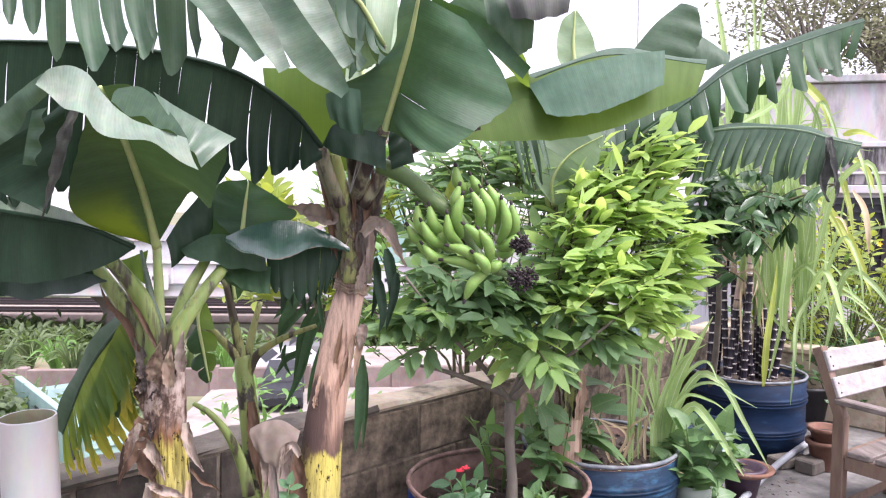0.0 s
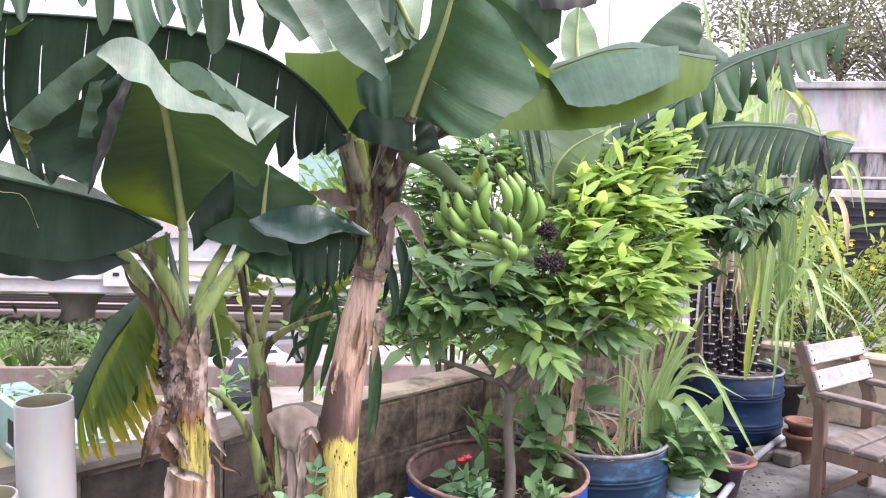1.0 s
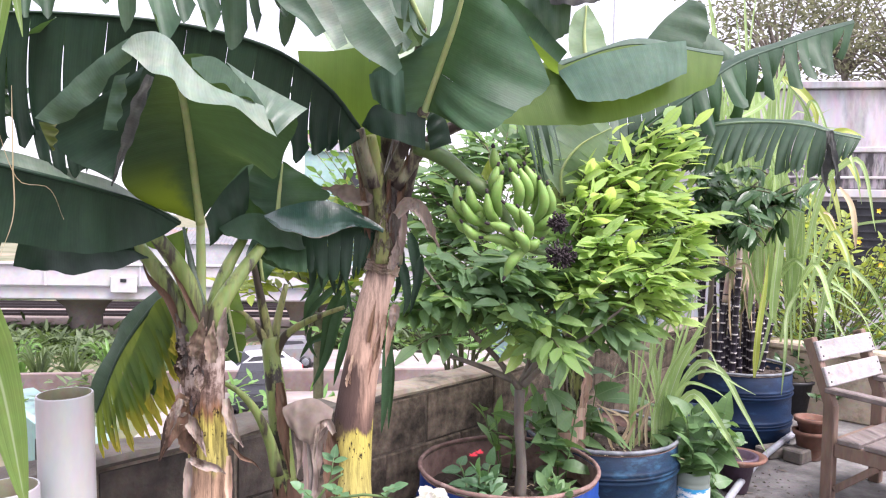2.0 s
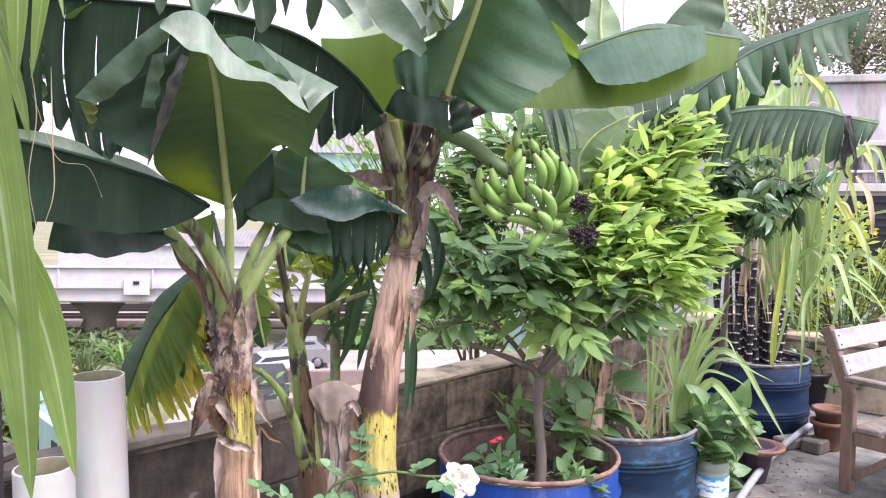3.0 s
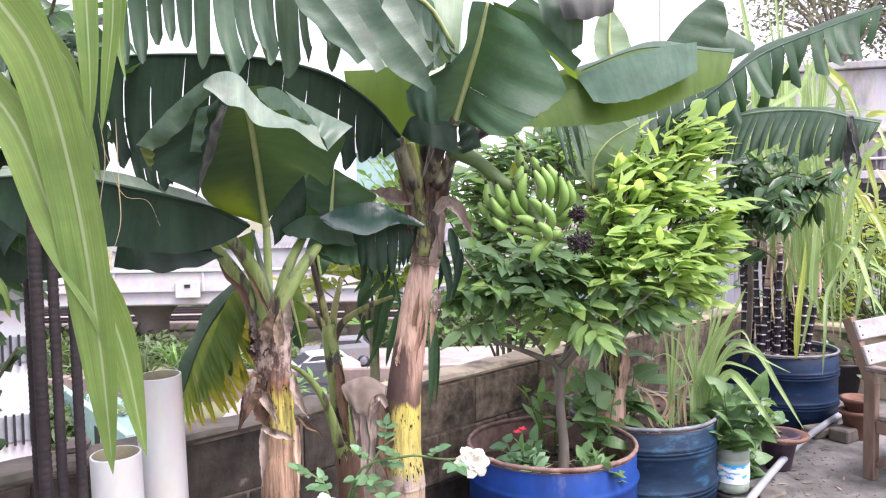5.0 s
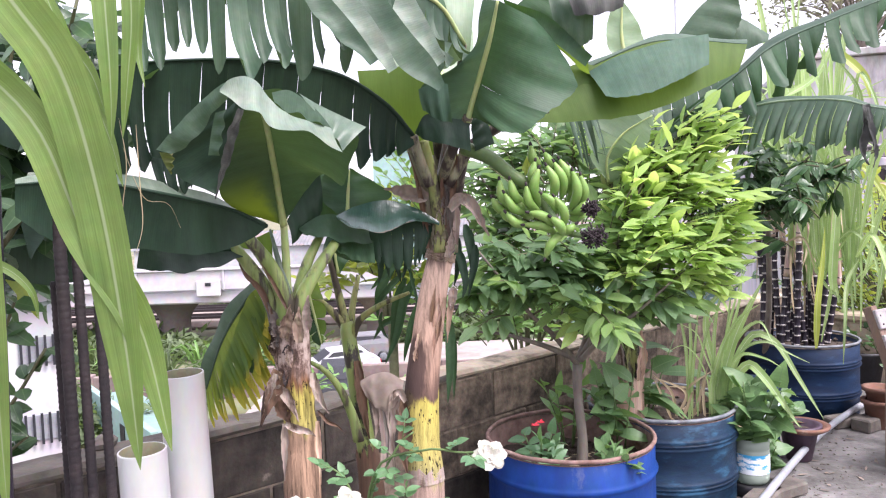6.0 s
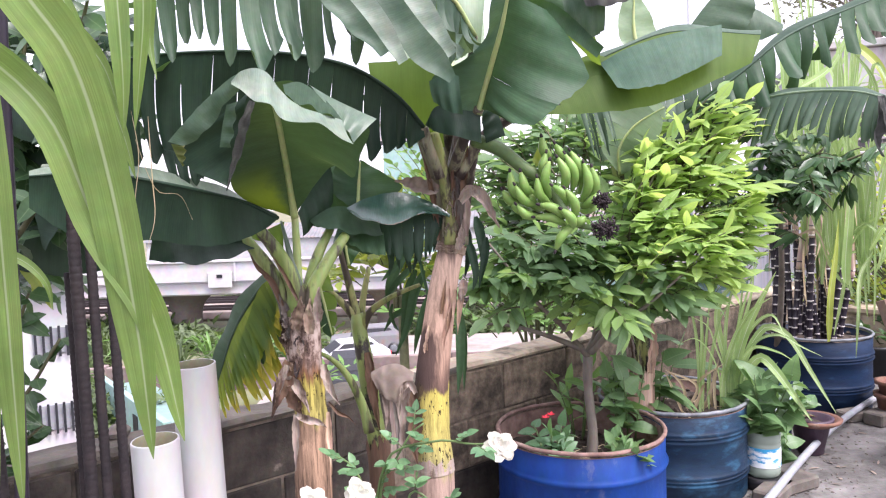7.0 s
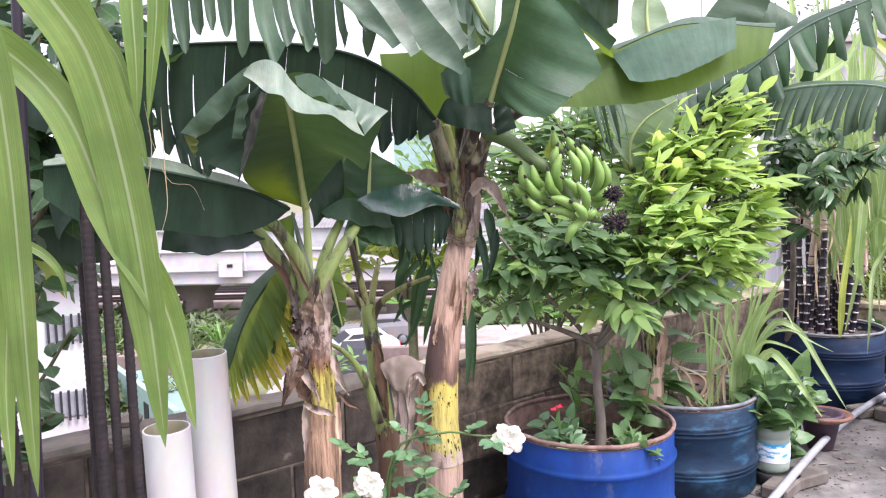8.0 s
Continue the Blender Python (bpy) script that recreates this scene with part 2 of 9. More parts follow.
# The dry colour here is no drying: it paints light glowing through the base.
LEAF_LIT = leafmat("banana_leaf_lit_through", (0.026, 0.058, 0.030), (0.044, 0.082, 0.046), (0.22, 0.34, 0.05), 0.08, 0.60, dry=(0.185, 0.265, 0.020), dry_from=0.18, dry_soft=0.35, spec=0.2, glow_base=(0.07, 0.22))
LEAF_GLOSS = leafmat("banana_leaf_glossy", (0.020, 0.056, 0.044), (0.040, 0.088, 0.068), (0.10, 0.2, 0.04), 0.06, 0.22, dry=BROWN, dry_from=1.02, spec=0.7)
# Bluish because the sky's sheen on the blade is put into the colour.
LEAF_BLUE = leafmat("banana_leaf_bluish_sheen", (0.034, 0.074, 0.052), (0.066, 0.122, 0.088), (0.20, 0.34, 0.10), 0.14, 0.62, dust=0.04, spec=0.18)
LEAF_OLIVE = leafmat("banana_leaf_olive", (0.060, 0.080, 0.024), (0.105, 0.125, 0.042), (0.26, 0.34, 0.06), 0.20, 0.6, dry=(0.16, 0.13, 0.08), dry_from=0.92, dry_soft=0.3, spec=0.25)
# For the inside of a fold: its shade is put into the colour.
LEAF_SHADE = leafmat("banana_leaf_shaded_inner", (0.024, 0.046, 0.030), (0.044, 0.074, 0.048), (0.10, 0.18, 0.04), 0.05, 0.75, spec=0.12)
LEAF_YELLOW = leafmat("banana_leaf_ageing", (0.040, 0.105, 0.030), (0.13, 0.20, 0.045), (0.48, 0.56, 0.05), 0.28, 0.5, pleat=0.02, dry=(0.46, 0.40, 0.05), dry_from=0.62, dry_soft=0.4, spec=0.3)
RIB = surf("banana_midrib", (0.26, 0.34, 0.12), (0.40, 0.46, 0.20), 12, 0.45, 0.1, stretch=(1, 1, 0.3))
PETIOLE = surf("banana_petiole", (0.145, 0.215, 0.050), (0.285, 0.355, 0.125), 9, 0.48, 0.25, stain=(0.060, 0.050, 0.036), stain_at=(0.52, 0.61), stain_scale=11, stretch=(2.4, 2.4, 0.30), bump_scale=30)
STEM_A = stemmat("stem_young_plant", [(0.40, (0.20, 0.13, 0.09)), (0.60, (0.34, 0.22, 0.15)), (0.68, (0.38, 0.25, 0.17)), (0.705, (0.34, 0.30, 0.10)), (0.79, (0.46, 0.39, 0.10)), (0.815, (0.20, 0.10, 0.05)), (0.845, (0.16, 0.10, 0.075)), (0.90, (0.30, 0.22, 0.18)), (1.05, (0.17, 0.12, 0.10))], 0.11, 0.62, speck=(0.04, 0.024, 0.012), speck_zone=(0.46, 0.66), scaly=(0.96, 1.01))
STEM_B = stemmat("stem_fruiting_plant", [(0.20, (0.30, 0.22, 0.18)), (0.50, (0.38, 0.27, 0.22)), (0.53, (0.34, 0.31, 0.13)), (0.60, (0.44, 0.38, 0.12)), (0.725, (0.48, 0.41, 0.10)), (0.735, (0.12, 0.075, 0.06)), (0.77, (0.20, 0.125, 0.095)), (0.81, (0.44, 0.285, 0.21)), (0.93, (0.55, 0.375, 0.285)), (1.07, (0.56, 0.40, 0.315)), (1.10, (0.24, 0.17, 0.14)), (1.13, (0.12, 0.085, 0.07))], 0.11, 0.34, speck=(0.03, 0.022, 0.010), speck_zone=(0.34, 0.57), crack_depth=0.40, patch=((-0.012, 0.005, 0.815), (0.052, 0.060, 0.105), (0.075, 0.048, 0.043)))
STEM_YOUNG = surf("pseudostem_young", (0.1500, 0.2175, 0.0525), (0.2550, 0.3000, 0.0975), 9, 0.45, 0.15, stain=(0.025, 0.02, 0.015), stain_at=(0.52, 0.57), stain_scale=20, stretch=(1, 1, 0.45))
PETIOLE_OLD = surf("petiole_base_mottled", (0.115, 0.115, 0.060), (0.26, 0.245, 0.165), 12, 0.6, 0.6, stain=(0.038, 0.025, 0.022), stain_at=(0.47, 0.56), stain_scale=14, stretch=(1.8, 1.8, 0.2), bump_scale=36)
PETIOLE_MOSS = surf("petiole_yellow_green_mottled", (0.16, 0.19, 0.055), (0.30, 0.31, 0.12), 12, 0.6, 0.5, stain=(0.045, 0.035, 0.022), stain_at=(0.49, 0.56), stain_scale=16, stretch=(1.4, 1.4, 0.4), bump_scale=36)
SHEATH_DIM = surf("sheath_old_grey", (0.085, 0.070, 0.060), (0.235, 0.210, 0.185), 12, 0.8, 0.9, stain=(0.035, 0.026, 0.026), stain_at=(0.50, 0.60), stain_scale=12, stretch=(2.2, 2.2, 0.2), bump_scale=40)
SHEATH_STREAK = surf("sheath_streaked", (0.17, 0.095, 0.06), (0.42, 0.28, 0.185), 10, 0.65, 0.8, stain=(0.05, 0.028, 0.018), stain_at=(0.48, 0.60), stain_scale=9, stretch=(2.6, 2.6, 0.14), bump_scale=34)
SHEATH_TAN = surf("sheath_tan", (0.345, 0.215, 0.15), (0.56, 0.41, 0.31), 10, 0.62, 0.7, stain=(0.11, 0.055, 0.03), stain_at=(0.55, 0.68), stain_scale=11, stretch=(2.6, 2.6, 0.10), bump_scale=30)
SHEATH_BROWN = surf("sheath_brown", (0.075, 0.040, 0.024), (0.20, 0.12, 0.075), 10, 0.7, 0.8, stain=(0.025, 0.014, 0.010), stain_at=(0.53, 0.62), stain_scale=10, stretch=(2.2, 2.2, 0.16), bump_scale=34)
SHEATH_GREY = surf("sheath_papery_grey", (0.24, 0.185, 0.15), (0.43, 0.36, 0.31), 12, 0.8, 0.8, stain=(0.10, 0.065, 0.045), stain_at=(0.53, 0.64), stain_scale=12, stretch=(2.4, 2.4, 0.16), bump_scale=40)
BARK_SCALY = surf("sheath_scaly", (0.125, 0.082, 0.056), (0.35, 0.265, 0.195), 16, 0.75, 1.0, stain=(0.045, 0.026, 0.016), stain_at=(0.50, 0.60), stain_scale=14, stretch=(1.5, 1.5, 0.45), bump_scale=45)
FRUIT = surf("green_banana_skin", (0.120, 0.225, 0.045), (0.215, 0.345, 0.095), 14, 0.45, 0.06, stain=(0.08, 0.14, 0.035), stain_at=(0.6, 0.75), stain_scale=20, spec=0.3)
FRUIT_TIP = surf("dried_flower_black", (0.012, 0.009, 0.010), (0.05, 0.035, 0.04), 40, 0.9, 0.6)
STALK_GREEN = surf("fruit_stalk", (0.070, 0.125, 0.040), (0.12, 0.185, 0.060), 14, 0.5, 0.2)
# Leaf age sets these tones, and sun and shade are painted into them too.
TREE_OLD_SHADED = leafmat("tree_leaf_old_shaded", (0.062, 0.120, 0.066), (0.138, 0.225, 0.112), (0.28, 0.46, 0.13), 0.38, 0.46, pleat=0.01, rib=(0.16, 0.25, 0.12), spec=0.3)
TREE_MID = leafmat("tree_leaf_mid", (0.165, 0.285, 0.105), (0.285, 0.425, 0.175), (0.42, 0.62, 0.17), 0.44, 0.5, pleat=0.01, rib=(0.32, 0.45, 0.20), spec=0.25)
TREE_YOUNG_LIT = leafmat("tree_leaf_young_lit", (0.255, 0.395, 0.120), (0.375, 0.525, 0.190), (0.58, 0.76, 0.19), 0.48, 0.55, pleat=0.01, rib=(0.43, 0.57, 0.24), spec=0.2)
MANGO_LEAF = leafmat("mango_leaf", (0.0300, 0.0825, 0.0330), (0.0750, 0.1500, 0.0630), (0.10, 0.22, 0.04), 0.18, 0.32, pleat=0.01, rib=(0.10, 0.16, 0.06))
SHRUB_LEAF = leafmat("shrub_leaf_yellowish", (0.13, 0.22, 0.05), (0.36, 0.42, 0.09), (0.50, 0.58, 0.08), 0.38, 0.5, pleat=0.01)
WEED_LEAF = leafmat("weed_leaf", (0.0720, 0.1740, 0.0504), (0.1920, 0.3480, 0.1020), (0.28, 0.48, 0.09), 0.34, 0.45, pleat=0.01, rib=(0.20, 0.33, 0.12))
VINE_LEAF = leafmat("vine_leaf", (0.065, 0.145, 0.060), (0.165, 0.28, 0.118), (0.22, 0.38, 0.09), 0.28, 0.45, pleat=0.01, rib=(0.16, 0.27, 0.11))
ROSE_LEAF = leafmat("rose_leaf", (0.058, 0.145, 0.075), (0.138, 0.262, 0.122), (0.18, 0.36, 0.08), 0.25, 0.45, pleat=0.01, rib=(0.14, 0.24, 0.12))
CITRUS_LEAF = leafmat("citrus_leaf", (0.022, 0.055, 0.026), (0.060, 0.120, 0.050), (0.14, 0.28, 0.05), 0.14, 0.36, pleat=0.01, rib=(0.10, 0.17, 0.07), spec=0.45)
CANE_LEAF = leafmat("cane_leaf", (0.090, 0.165, 0.045), (0.160, 0.252, 0.078), (0.34, 0.50, 0.10), 0.30, 0.42, pleat=0.2, rib=(0.30, 0.38, 0.19), stripe=0.5)
GRASS_LEAF = leafmat("grass_leaf_pale", (0.195, 0.325, 0.120), (0.385, 0.515, 0.260), (0.46, 0.64, 0.22), 0.34, 0.5, pleat=0.2, rib=(0.58, 0.68, 0.45), stripe=0.4)
SHEATH_PINK = surf("cane_sheath_pinkish", (0.36, 0.24, 0.22), (0.56, 0.44, 0.36), 8, 0.7, 0.3, stain=(0.30, 0.34, 0.16), stain_at=(0.55, 0.7), stain_scale=6, stretch=(2, 2, 0.3))
STRAW = leafmat("dry_cane_leaf", (0.42, 0.33, 0.20), (0.62, 0.52, 0.38), (0.5, 0.4, 0.25), 0.25, 0.8, pleat=0.2)
DRY_LEAF = leafmat("dry_banana_leaf", (0.13, 0.10, 0.085), (0.33, 0.275, 0.235), (0.24, 0.18, 0.13), 0.15, 0.85, pleat=0.03)
DRY_DARK = leafmat("withered_leaf_dark", (0.035, 0.040, 0.038), (0.10, 0.105, 0.098), (0.06, 0.06, 0.05), 0.05, 0.8, pleat=0.006)
CANE_SKIN = surf("black_cane_skin", (0.008, 0.006, 0.013), (0.024, 0.017, 0.030), 16, 0.4, 0.1, stain=(0.12, 0.10, 0.11), stain_at=(0.66, 0.8), stain_scale=30)
CANE_NODE = surf("cane_node_wax", (0.40, 0.37, 0.36), (0.74, 0.70, 0.67), 40, 0.7, 0.2, stain=(0.06, 0.05, 0.055), stain_at=(0.50, 0.56), stain_scale=38)
CANE_YELLOW = leafmat("cane_leaf_yellowing", (0.27, 0.36, 0.075), (0.46, 0.53, 0.13), (0.60, 0.66, 0.12), 0.40, 0.5, pleat=0.2, rib=(0.60, 0.66, 0.30), stripe=0.3)
WOOD_BARK = surf("tree_bark_grey", (0.105, 0.090, 0.074), (0.215, 0.188, 0.158), 14, 0.85, 0.5, stretch=(1, 1, 0.4))
TWIG = surf("twig_bark", (0.06, 0.065, 0.03), (0.12, 0.12, 0.06), 20, 0.8, 0.3)
SOIL = surf("dark_soil", (0.030, 0.022, 0.018), (0.095, 0.072, 0.057), 16, 0.95, 1.0, stain=(0.19, 0.15, 0.11), stain_at=(0.62, 0.7), stain_scale=25)
DRUM_BLUE = surf("drum_paint_bright_blue", (0.003, 0.022, 0.125), (0.008, 0.050, 0.24), 5, 0.5, 0.25, stain=(0.10, 0.12, 0.20), stain_at=(0.58, 0.74), stain_scale=11, stretch=(1, 1, 0.6), spec=0.25)
DRUM_NAVY = surf("drum_paint_navy", (0.003, 0.012, 0.030), (0.008, 0.031, 0.066), 5, 0.5, 0.3, stain=(0.030, 0.105, 0.185), stain_at=(0.52, 0.68), stain_scale=5.5, stretch=(1, 1, 2.6), spec=0.3)
DRUM_DEEP = surf("drum_paint_deep_blue", (0.003, 0.011, 0.034), (0.006, 0.023, 0.062), 5, 0.5, 0.25, stain=(0.022, 0.062, 0.13), stain_at=(0.56, 0.76), stain_scale=7, stretch=(1, 1, 3), spec=0.25)
RUST = surf("rusty_rim", (0.12, 0.070, 0.058), (0.27, 0.175, 0.150), 20, 0.85, 0.5, stain=(0.40, 0.30, 0.26), stain_at=(0.58, 0.72), stain_scale=12)
RIM_GREY = surf("worn_metal_rim", (0.09, 0.105, 0.125), (0.22, 0.235, 0.25), 20, 0.55, 0.3, stain=(0.08, 0.06, 0.05), stain_at=(0.58, 0.7), stain_scale=14)
CONCRETE = surf("concrete_floor", (0.095, 0.091, 0.087), (0.220, 0.212, 0.203), 9.0, 0.85, 1.0, stain=(0.050, 0.047, 0.044), stain_at=(0.47, 0.66), stain_scale=2.6, bump_scale=48)
BLOCK = surf("weathered_block", (0.066, 0.052, 0.039), (0.33, 0.26, 0.19), 17, 0.95, 1.6, stain=(0.024, 0.020, 0.015), stain_at=(0.47, 0.62), stain_scale=3.2, vary=0.12, bump_scale=30)
BLOCK_BLACK = surf("weathered_block_dark", (0.016, 0.013, 0.011), (0.082, 0.068, 0.055), 9, 0.95, 1.0, stain=(0.24, 0.20, 0.165), stain_at=(0.645, 0.73), stain_scale=9, vary=0.14, bump_scale=45)
MORTAR = surf("grey_mortar", (0.075, 0.062, 0.048), (0.26, 0.215, 0.165), 12, 0.95, 1.2, stain=(0.028, 0.024, 0.019), stain_at=(0.48, 0.66), stain_scale=3.2)
CAP = surf("wall_cap_screed", (0.31, 0.255, 0.185), (0.50, 0.425, 0.325), 6, 0.92, 0.7, stain=(0.11, 0.10, 0.07), stain_at=(0.52, 0.66), stain_scale=4)
CAP_BLACK = surf("wall_cap_dark", (0.040, 0.035, 0.029), (0.135, 0.118, 0.095), 7, 0.92, 0.8, stain=(0.28, 0.24, 0.19), stain_at=(0.62, 0.74), stain_scale=6)
PVC = surf("white_pvc", (0.575, 0.568, 0.560), (0.665, 0.655, 0.645), 3, 0.42, 0.05, stain=(0.55, 0.52, 0.47), stain_at=(0.6, 0.8), stain_scale=6, stretch=(1, 1, 0.4))
PVC_INSIDE = surf("pvc_stained_inside", (0.30, 0.28, 0.18), (0.46, 0.44, 0.30), 8, 0.7, 0.1)
PVC_GREY = surf("grey_conduit", (0.2380, 0.2520, 0.2800), (0.3500, 0.3640, 0.3920), 8, 0.5, 0.1, stain=(0.20, 0.18, 0.16), stain_at=(0.6, 0.75), stain_scale=9)
WOOD_PALE = surf("weathered_slat", (0.245, 0.230, 0.232), (0.385, 0.365, 0.366), 5, 0.75, 0.5, stain=(0.24, 0.19, 0.17), stain_at=(0.54, 0.68), stain_scale=5, stretch=(0.5, 3, 3), bump_scale=40)
WOOD_BROWN = surf("chair_wood", (0.120, 0.078, 0.057), (0.245, 0.165, 0.122), 7, 0.7, 0.4, stain=(0.085, 0.062, 0.052), stain_at=(0.52, 0.68), stain_scale=7, stretch=(2, 2, 0.5), bump_scale=40)
WOOD_SEAT = surf("chair_seat_wood", (0.110, 0.087, 0.079), (0.225, 0.190, 0.176), 7, 0.7, 0.4, stain=(0.07, 0.058, 0.054), stain_at=(0.54, 0.70), stain_scale=6, stretch=(3, 0.5, 3), bump_scale=40)
REBAR = surf("rusty_steel", (0.008, 0.006, 0.008), (0.026, 0.018, 0.019), 25, 0.8, 0.5, metal=0.0)
TERRACOTTA = surf("terracotta", (0.13, 0.062, 0.043), (0.22, 0.115, 0.082), 10, 0.85, 0.3, stain=(0.34, 0.27, 0.23), stain_at=(0.57, 0.72), stain_scale=8)
POT_PURPLE = surf("dark_plastic_pot", (0.040, 0.024, 0.040), (0.10, 0.062, 0.092), 9, 0.45, 0.1)
BLACK_PLASTIC = surf("black_plastic", (0.010, 0.010, 0.012), (0.03, 0.03, 0.034), 9, 0.5, 0.1)
LABEL_BLUE = surf("label_blue_white", (0.70, 0.78, 0.82), (0.85, 0.88, 0.88), 8, 0.5, 0.0, stain=(0.03, 0.30, 0.55), stain_at=(0.50, 0.56), stain_scale=9, stretch=(1, 1, 3))
BRICK = surf("old_brick_grey", (0.075, 0.066, 0.058), (0.17, 0.15, 0.13), 9, 0.95, 0.6)
PETAL = leafmat("rose_petal", (0.57, 0.555, 0.50), (0.68, 0.665, 0.61), (0.85, 0.84, 0.74), 0.35, 0.6, pleat=0.1)
RED_PETAL = surf("red_flower", (0.50, 0.015, 0.03), (0.70, 0.04, 0.07), 30, 0.5, 0.1)
YELLOW_PETAL = surf("yellow_flower", (0.75, 0.45, 0.02), (0.85, 0.60, 0.05), 30, 0.5, 0.1)
FAR_WALL = surf("stained_render", (0.38, 0.36, 0.37), (0.54, 0.515, 0.525), 0.7, 0.9, 0.3, stain=(0.13, 0.125, 0.13), stain_at=(0.50, 0.72), stain_scale=1.1, stretch=(1.6, 1.6, 0.5))
FAR_WALL_DARK = surf("black_streaked_render", (0.20, 0.185, 0.195), (0.34, 0.315, 0.33), 1.2, 0.9, 0.3, stain=(0.05, 0.047, 0.05), stain_at=(0.46, 0.58), stain_scale=2.2, stretch=(3.5, 3.5, 0.6))
WHITE_WALL = surf("white_painted_wall", (0.43, 0.43, 0.445), (0.54, 0.54, 0.555), 0.8, 0.85, 0.1, stain=(0.48, 0.47, 0.46), stain_at=(0.58, 0.75), stain_scale=0.6)
VIADUCT = surf("viaduct_concrete", (0.4576, 0.4400, 0.4576), (0.5808, 0.5632, 0.5808), 0.25, 0.9, 0.1, stain=(0.34, 0.32, 0.32), stain_at=(0.58, 0.75), stain_scale=0.3)
# Viaduct concrete darkened: shade under the deck is put into the colour.
PIER = surf("pier_concrete_shaded", (0.20, 0.165, 0.15), (0.30, 0.25, 0.23), 0.5, 0.9, 0.1, stain=(0.12, 0.10, 0.09), stain_at=(0.55, 0.7), stain_scale=0.5)
TURQUOISE = surf("turquoise_roof", (0.14, 0.225, 0.21), (0.20, 0.29, 0.27), 0.6, 0.7, 0.1, stain=(0.22, 0.27, 0.25), stain_at=(0.56, 0.68), stain_scale=0.6)
TIN = surf("tin_roof", (0.13, 0.13, 0.14), (0.215, 0.215, 0.22), 0.5, 0.6, 0.1, stain=(0.22, 0.15, 0.125), stain_at=(0.54, 0.64), stain_scale=0.5)
GROUND = surf("waste_ground", (0.09, 0.11, 0.05), (0.22, 0.205, 0.13), 0.15, 0.95, 0.3, stain=(0.30, 0.22, 0.155), stain_at=(0.55, 0.65), stain_scale=0.12)
YARD = surf("pale_yard_concrete", (0.25, 0.220, 0.205), (0.37, 0.335, 0.315), 0.5, 0.9, 0.2, stain=(0.17, 0.15, 0.13), stain_at=(0.52, 0.70), stain_scale=0.35)
BALLAST = surf("track_ballast", (0.20, 0.16, 0.14), (0.32, 0.27, 0.24), 0.8, 0.95, 0.3)
STEEL_DARK = surf("dark_grille", (0.007, 0.008, 0.011), (0.022, 0.024, 0.030), 8, 0.6, 0.1)
FAR_LEAF = leafmat("far_foliage", (0.055, 0.090, 0.045), (0.14, 0.18, 0.090), (0.22, 0.34, 0.08), 0.3, 0.6, pleat=0.2)
FAR_TREE = leafmat("far_tree_leaf", (0.10, 0.105, 0.07), (0.20, 0.20, 0.13), (0.25, 0.27, 0.15), 0.35, 0.6, pleat=0.2)
FAR_BRICK = surf("far_brick_wall", (0.14, 0.10, 0.09), (0.25, 0.20, 0.185), 0.7, 0.9, 0.2)


# ---- mesh helpers ----
V = Vector
ORIGIN = {}


class Geo:
    """Vertices, faces, UVs and material slots of one mesh."""

    def __init__(self):
        self.v, self.f, self.uv, self.mi = [], [], [], []

    def add(self, verts, faces, uvs=None, slot=0):
        k = len(self.v)
        self.v += [V(p) for p in verts]
        self.uv += uvs if uvs else [(0.0, 0.0)] * len(verts)
        self.f += [tuple(i + k for i in f) for f in faces]
        self.mi += [slot] * len(faces)
        return self


def part(name, geo, material, parent=None, label="", kind="", smooth=True):
    """Links geo (in world places) as one mesh object, under parent if given."""
    o = ORIGIN.get(parent, V((0, 0, 0))) if parent else V((0, 0, 0))
    me = bpy.data.meshes.new(name)
    me.from_pydata([tuple(p - o) for p in geo.v], [], geo.f)
    for m in material if isinstance(material, (list, tuple)) else (material,):
        me.materials.append(m)
    me.polygons.foreach_set("material_index", geo.mi)
    me.polygons.foreach_set("use_smooth", [smooth] * len(geo.f))
    layer = me.uv_layers.new(name="UVMap")
    idx = np.empty(len(me.loops), dtype=np.int32)
    me.loops.foreach_get("vertex_index", idx)
    layer.data.foreach_set("uv", np.array(geo.uv, dtype=np.float32)[idx].ravel())
    me.update()
    ob = new(name, me)
    if parent:
        ob.parent = parent
        ORIGIN[ob] = o
    return tagged(ob, label, kind=kind)


def thing(name, place, label, category, group="", kind=""):
    ob = new(name)
    ob.empty_display_size = 0.05
    ob.location = place
    ORIGIN[ob] = V(place)
    return tagged(ob, label, category, group, kind)


def spline(pts, n):
    """n + 1 places along a smooth curve through pts."""
    p = [V(q) for q in pts]
    if len(p) == 2:
        return [p[0].lerp(p[1], i / n) for i in range(n + 1)]
    d = [0.0]
    for a, b in zip(p, p[1:]):
        d.append(d[-1] + max((b - a).length, 1e-6) ** 0.7)
    out = []
    for i in range(n + 1):
        s = d[-1] * i / n
        k = 0
        while k < len(p) - 2 and s > d[k + 1]:
            k += 1
        u = (s - d[k]) / (d[k + 1] - d[k])
        h = d[k + 1] - d[k]
        m0 = (p[k + 1] - p[k - 1]) * (h / (d[k + 1] - d[k - 1])) if k > 0 else (p[k + 1] - p[k])
        m1 = (p[k + 2] - p[k]) * (h / (d[k + 2] - d[k])) if k < len(p) - 2 else (p[k + 1] - p[k])
        u2, u3 = u * u, u * u * u
        out.append(p[k] * (2 * u3 - 3 * u2 + 1) + m0 * (u3 - 2 * u2 + u) + p[k + 1] * (3 * u2 - 2 * u3) + m1 * (u3 - u2))
    return out


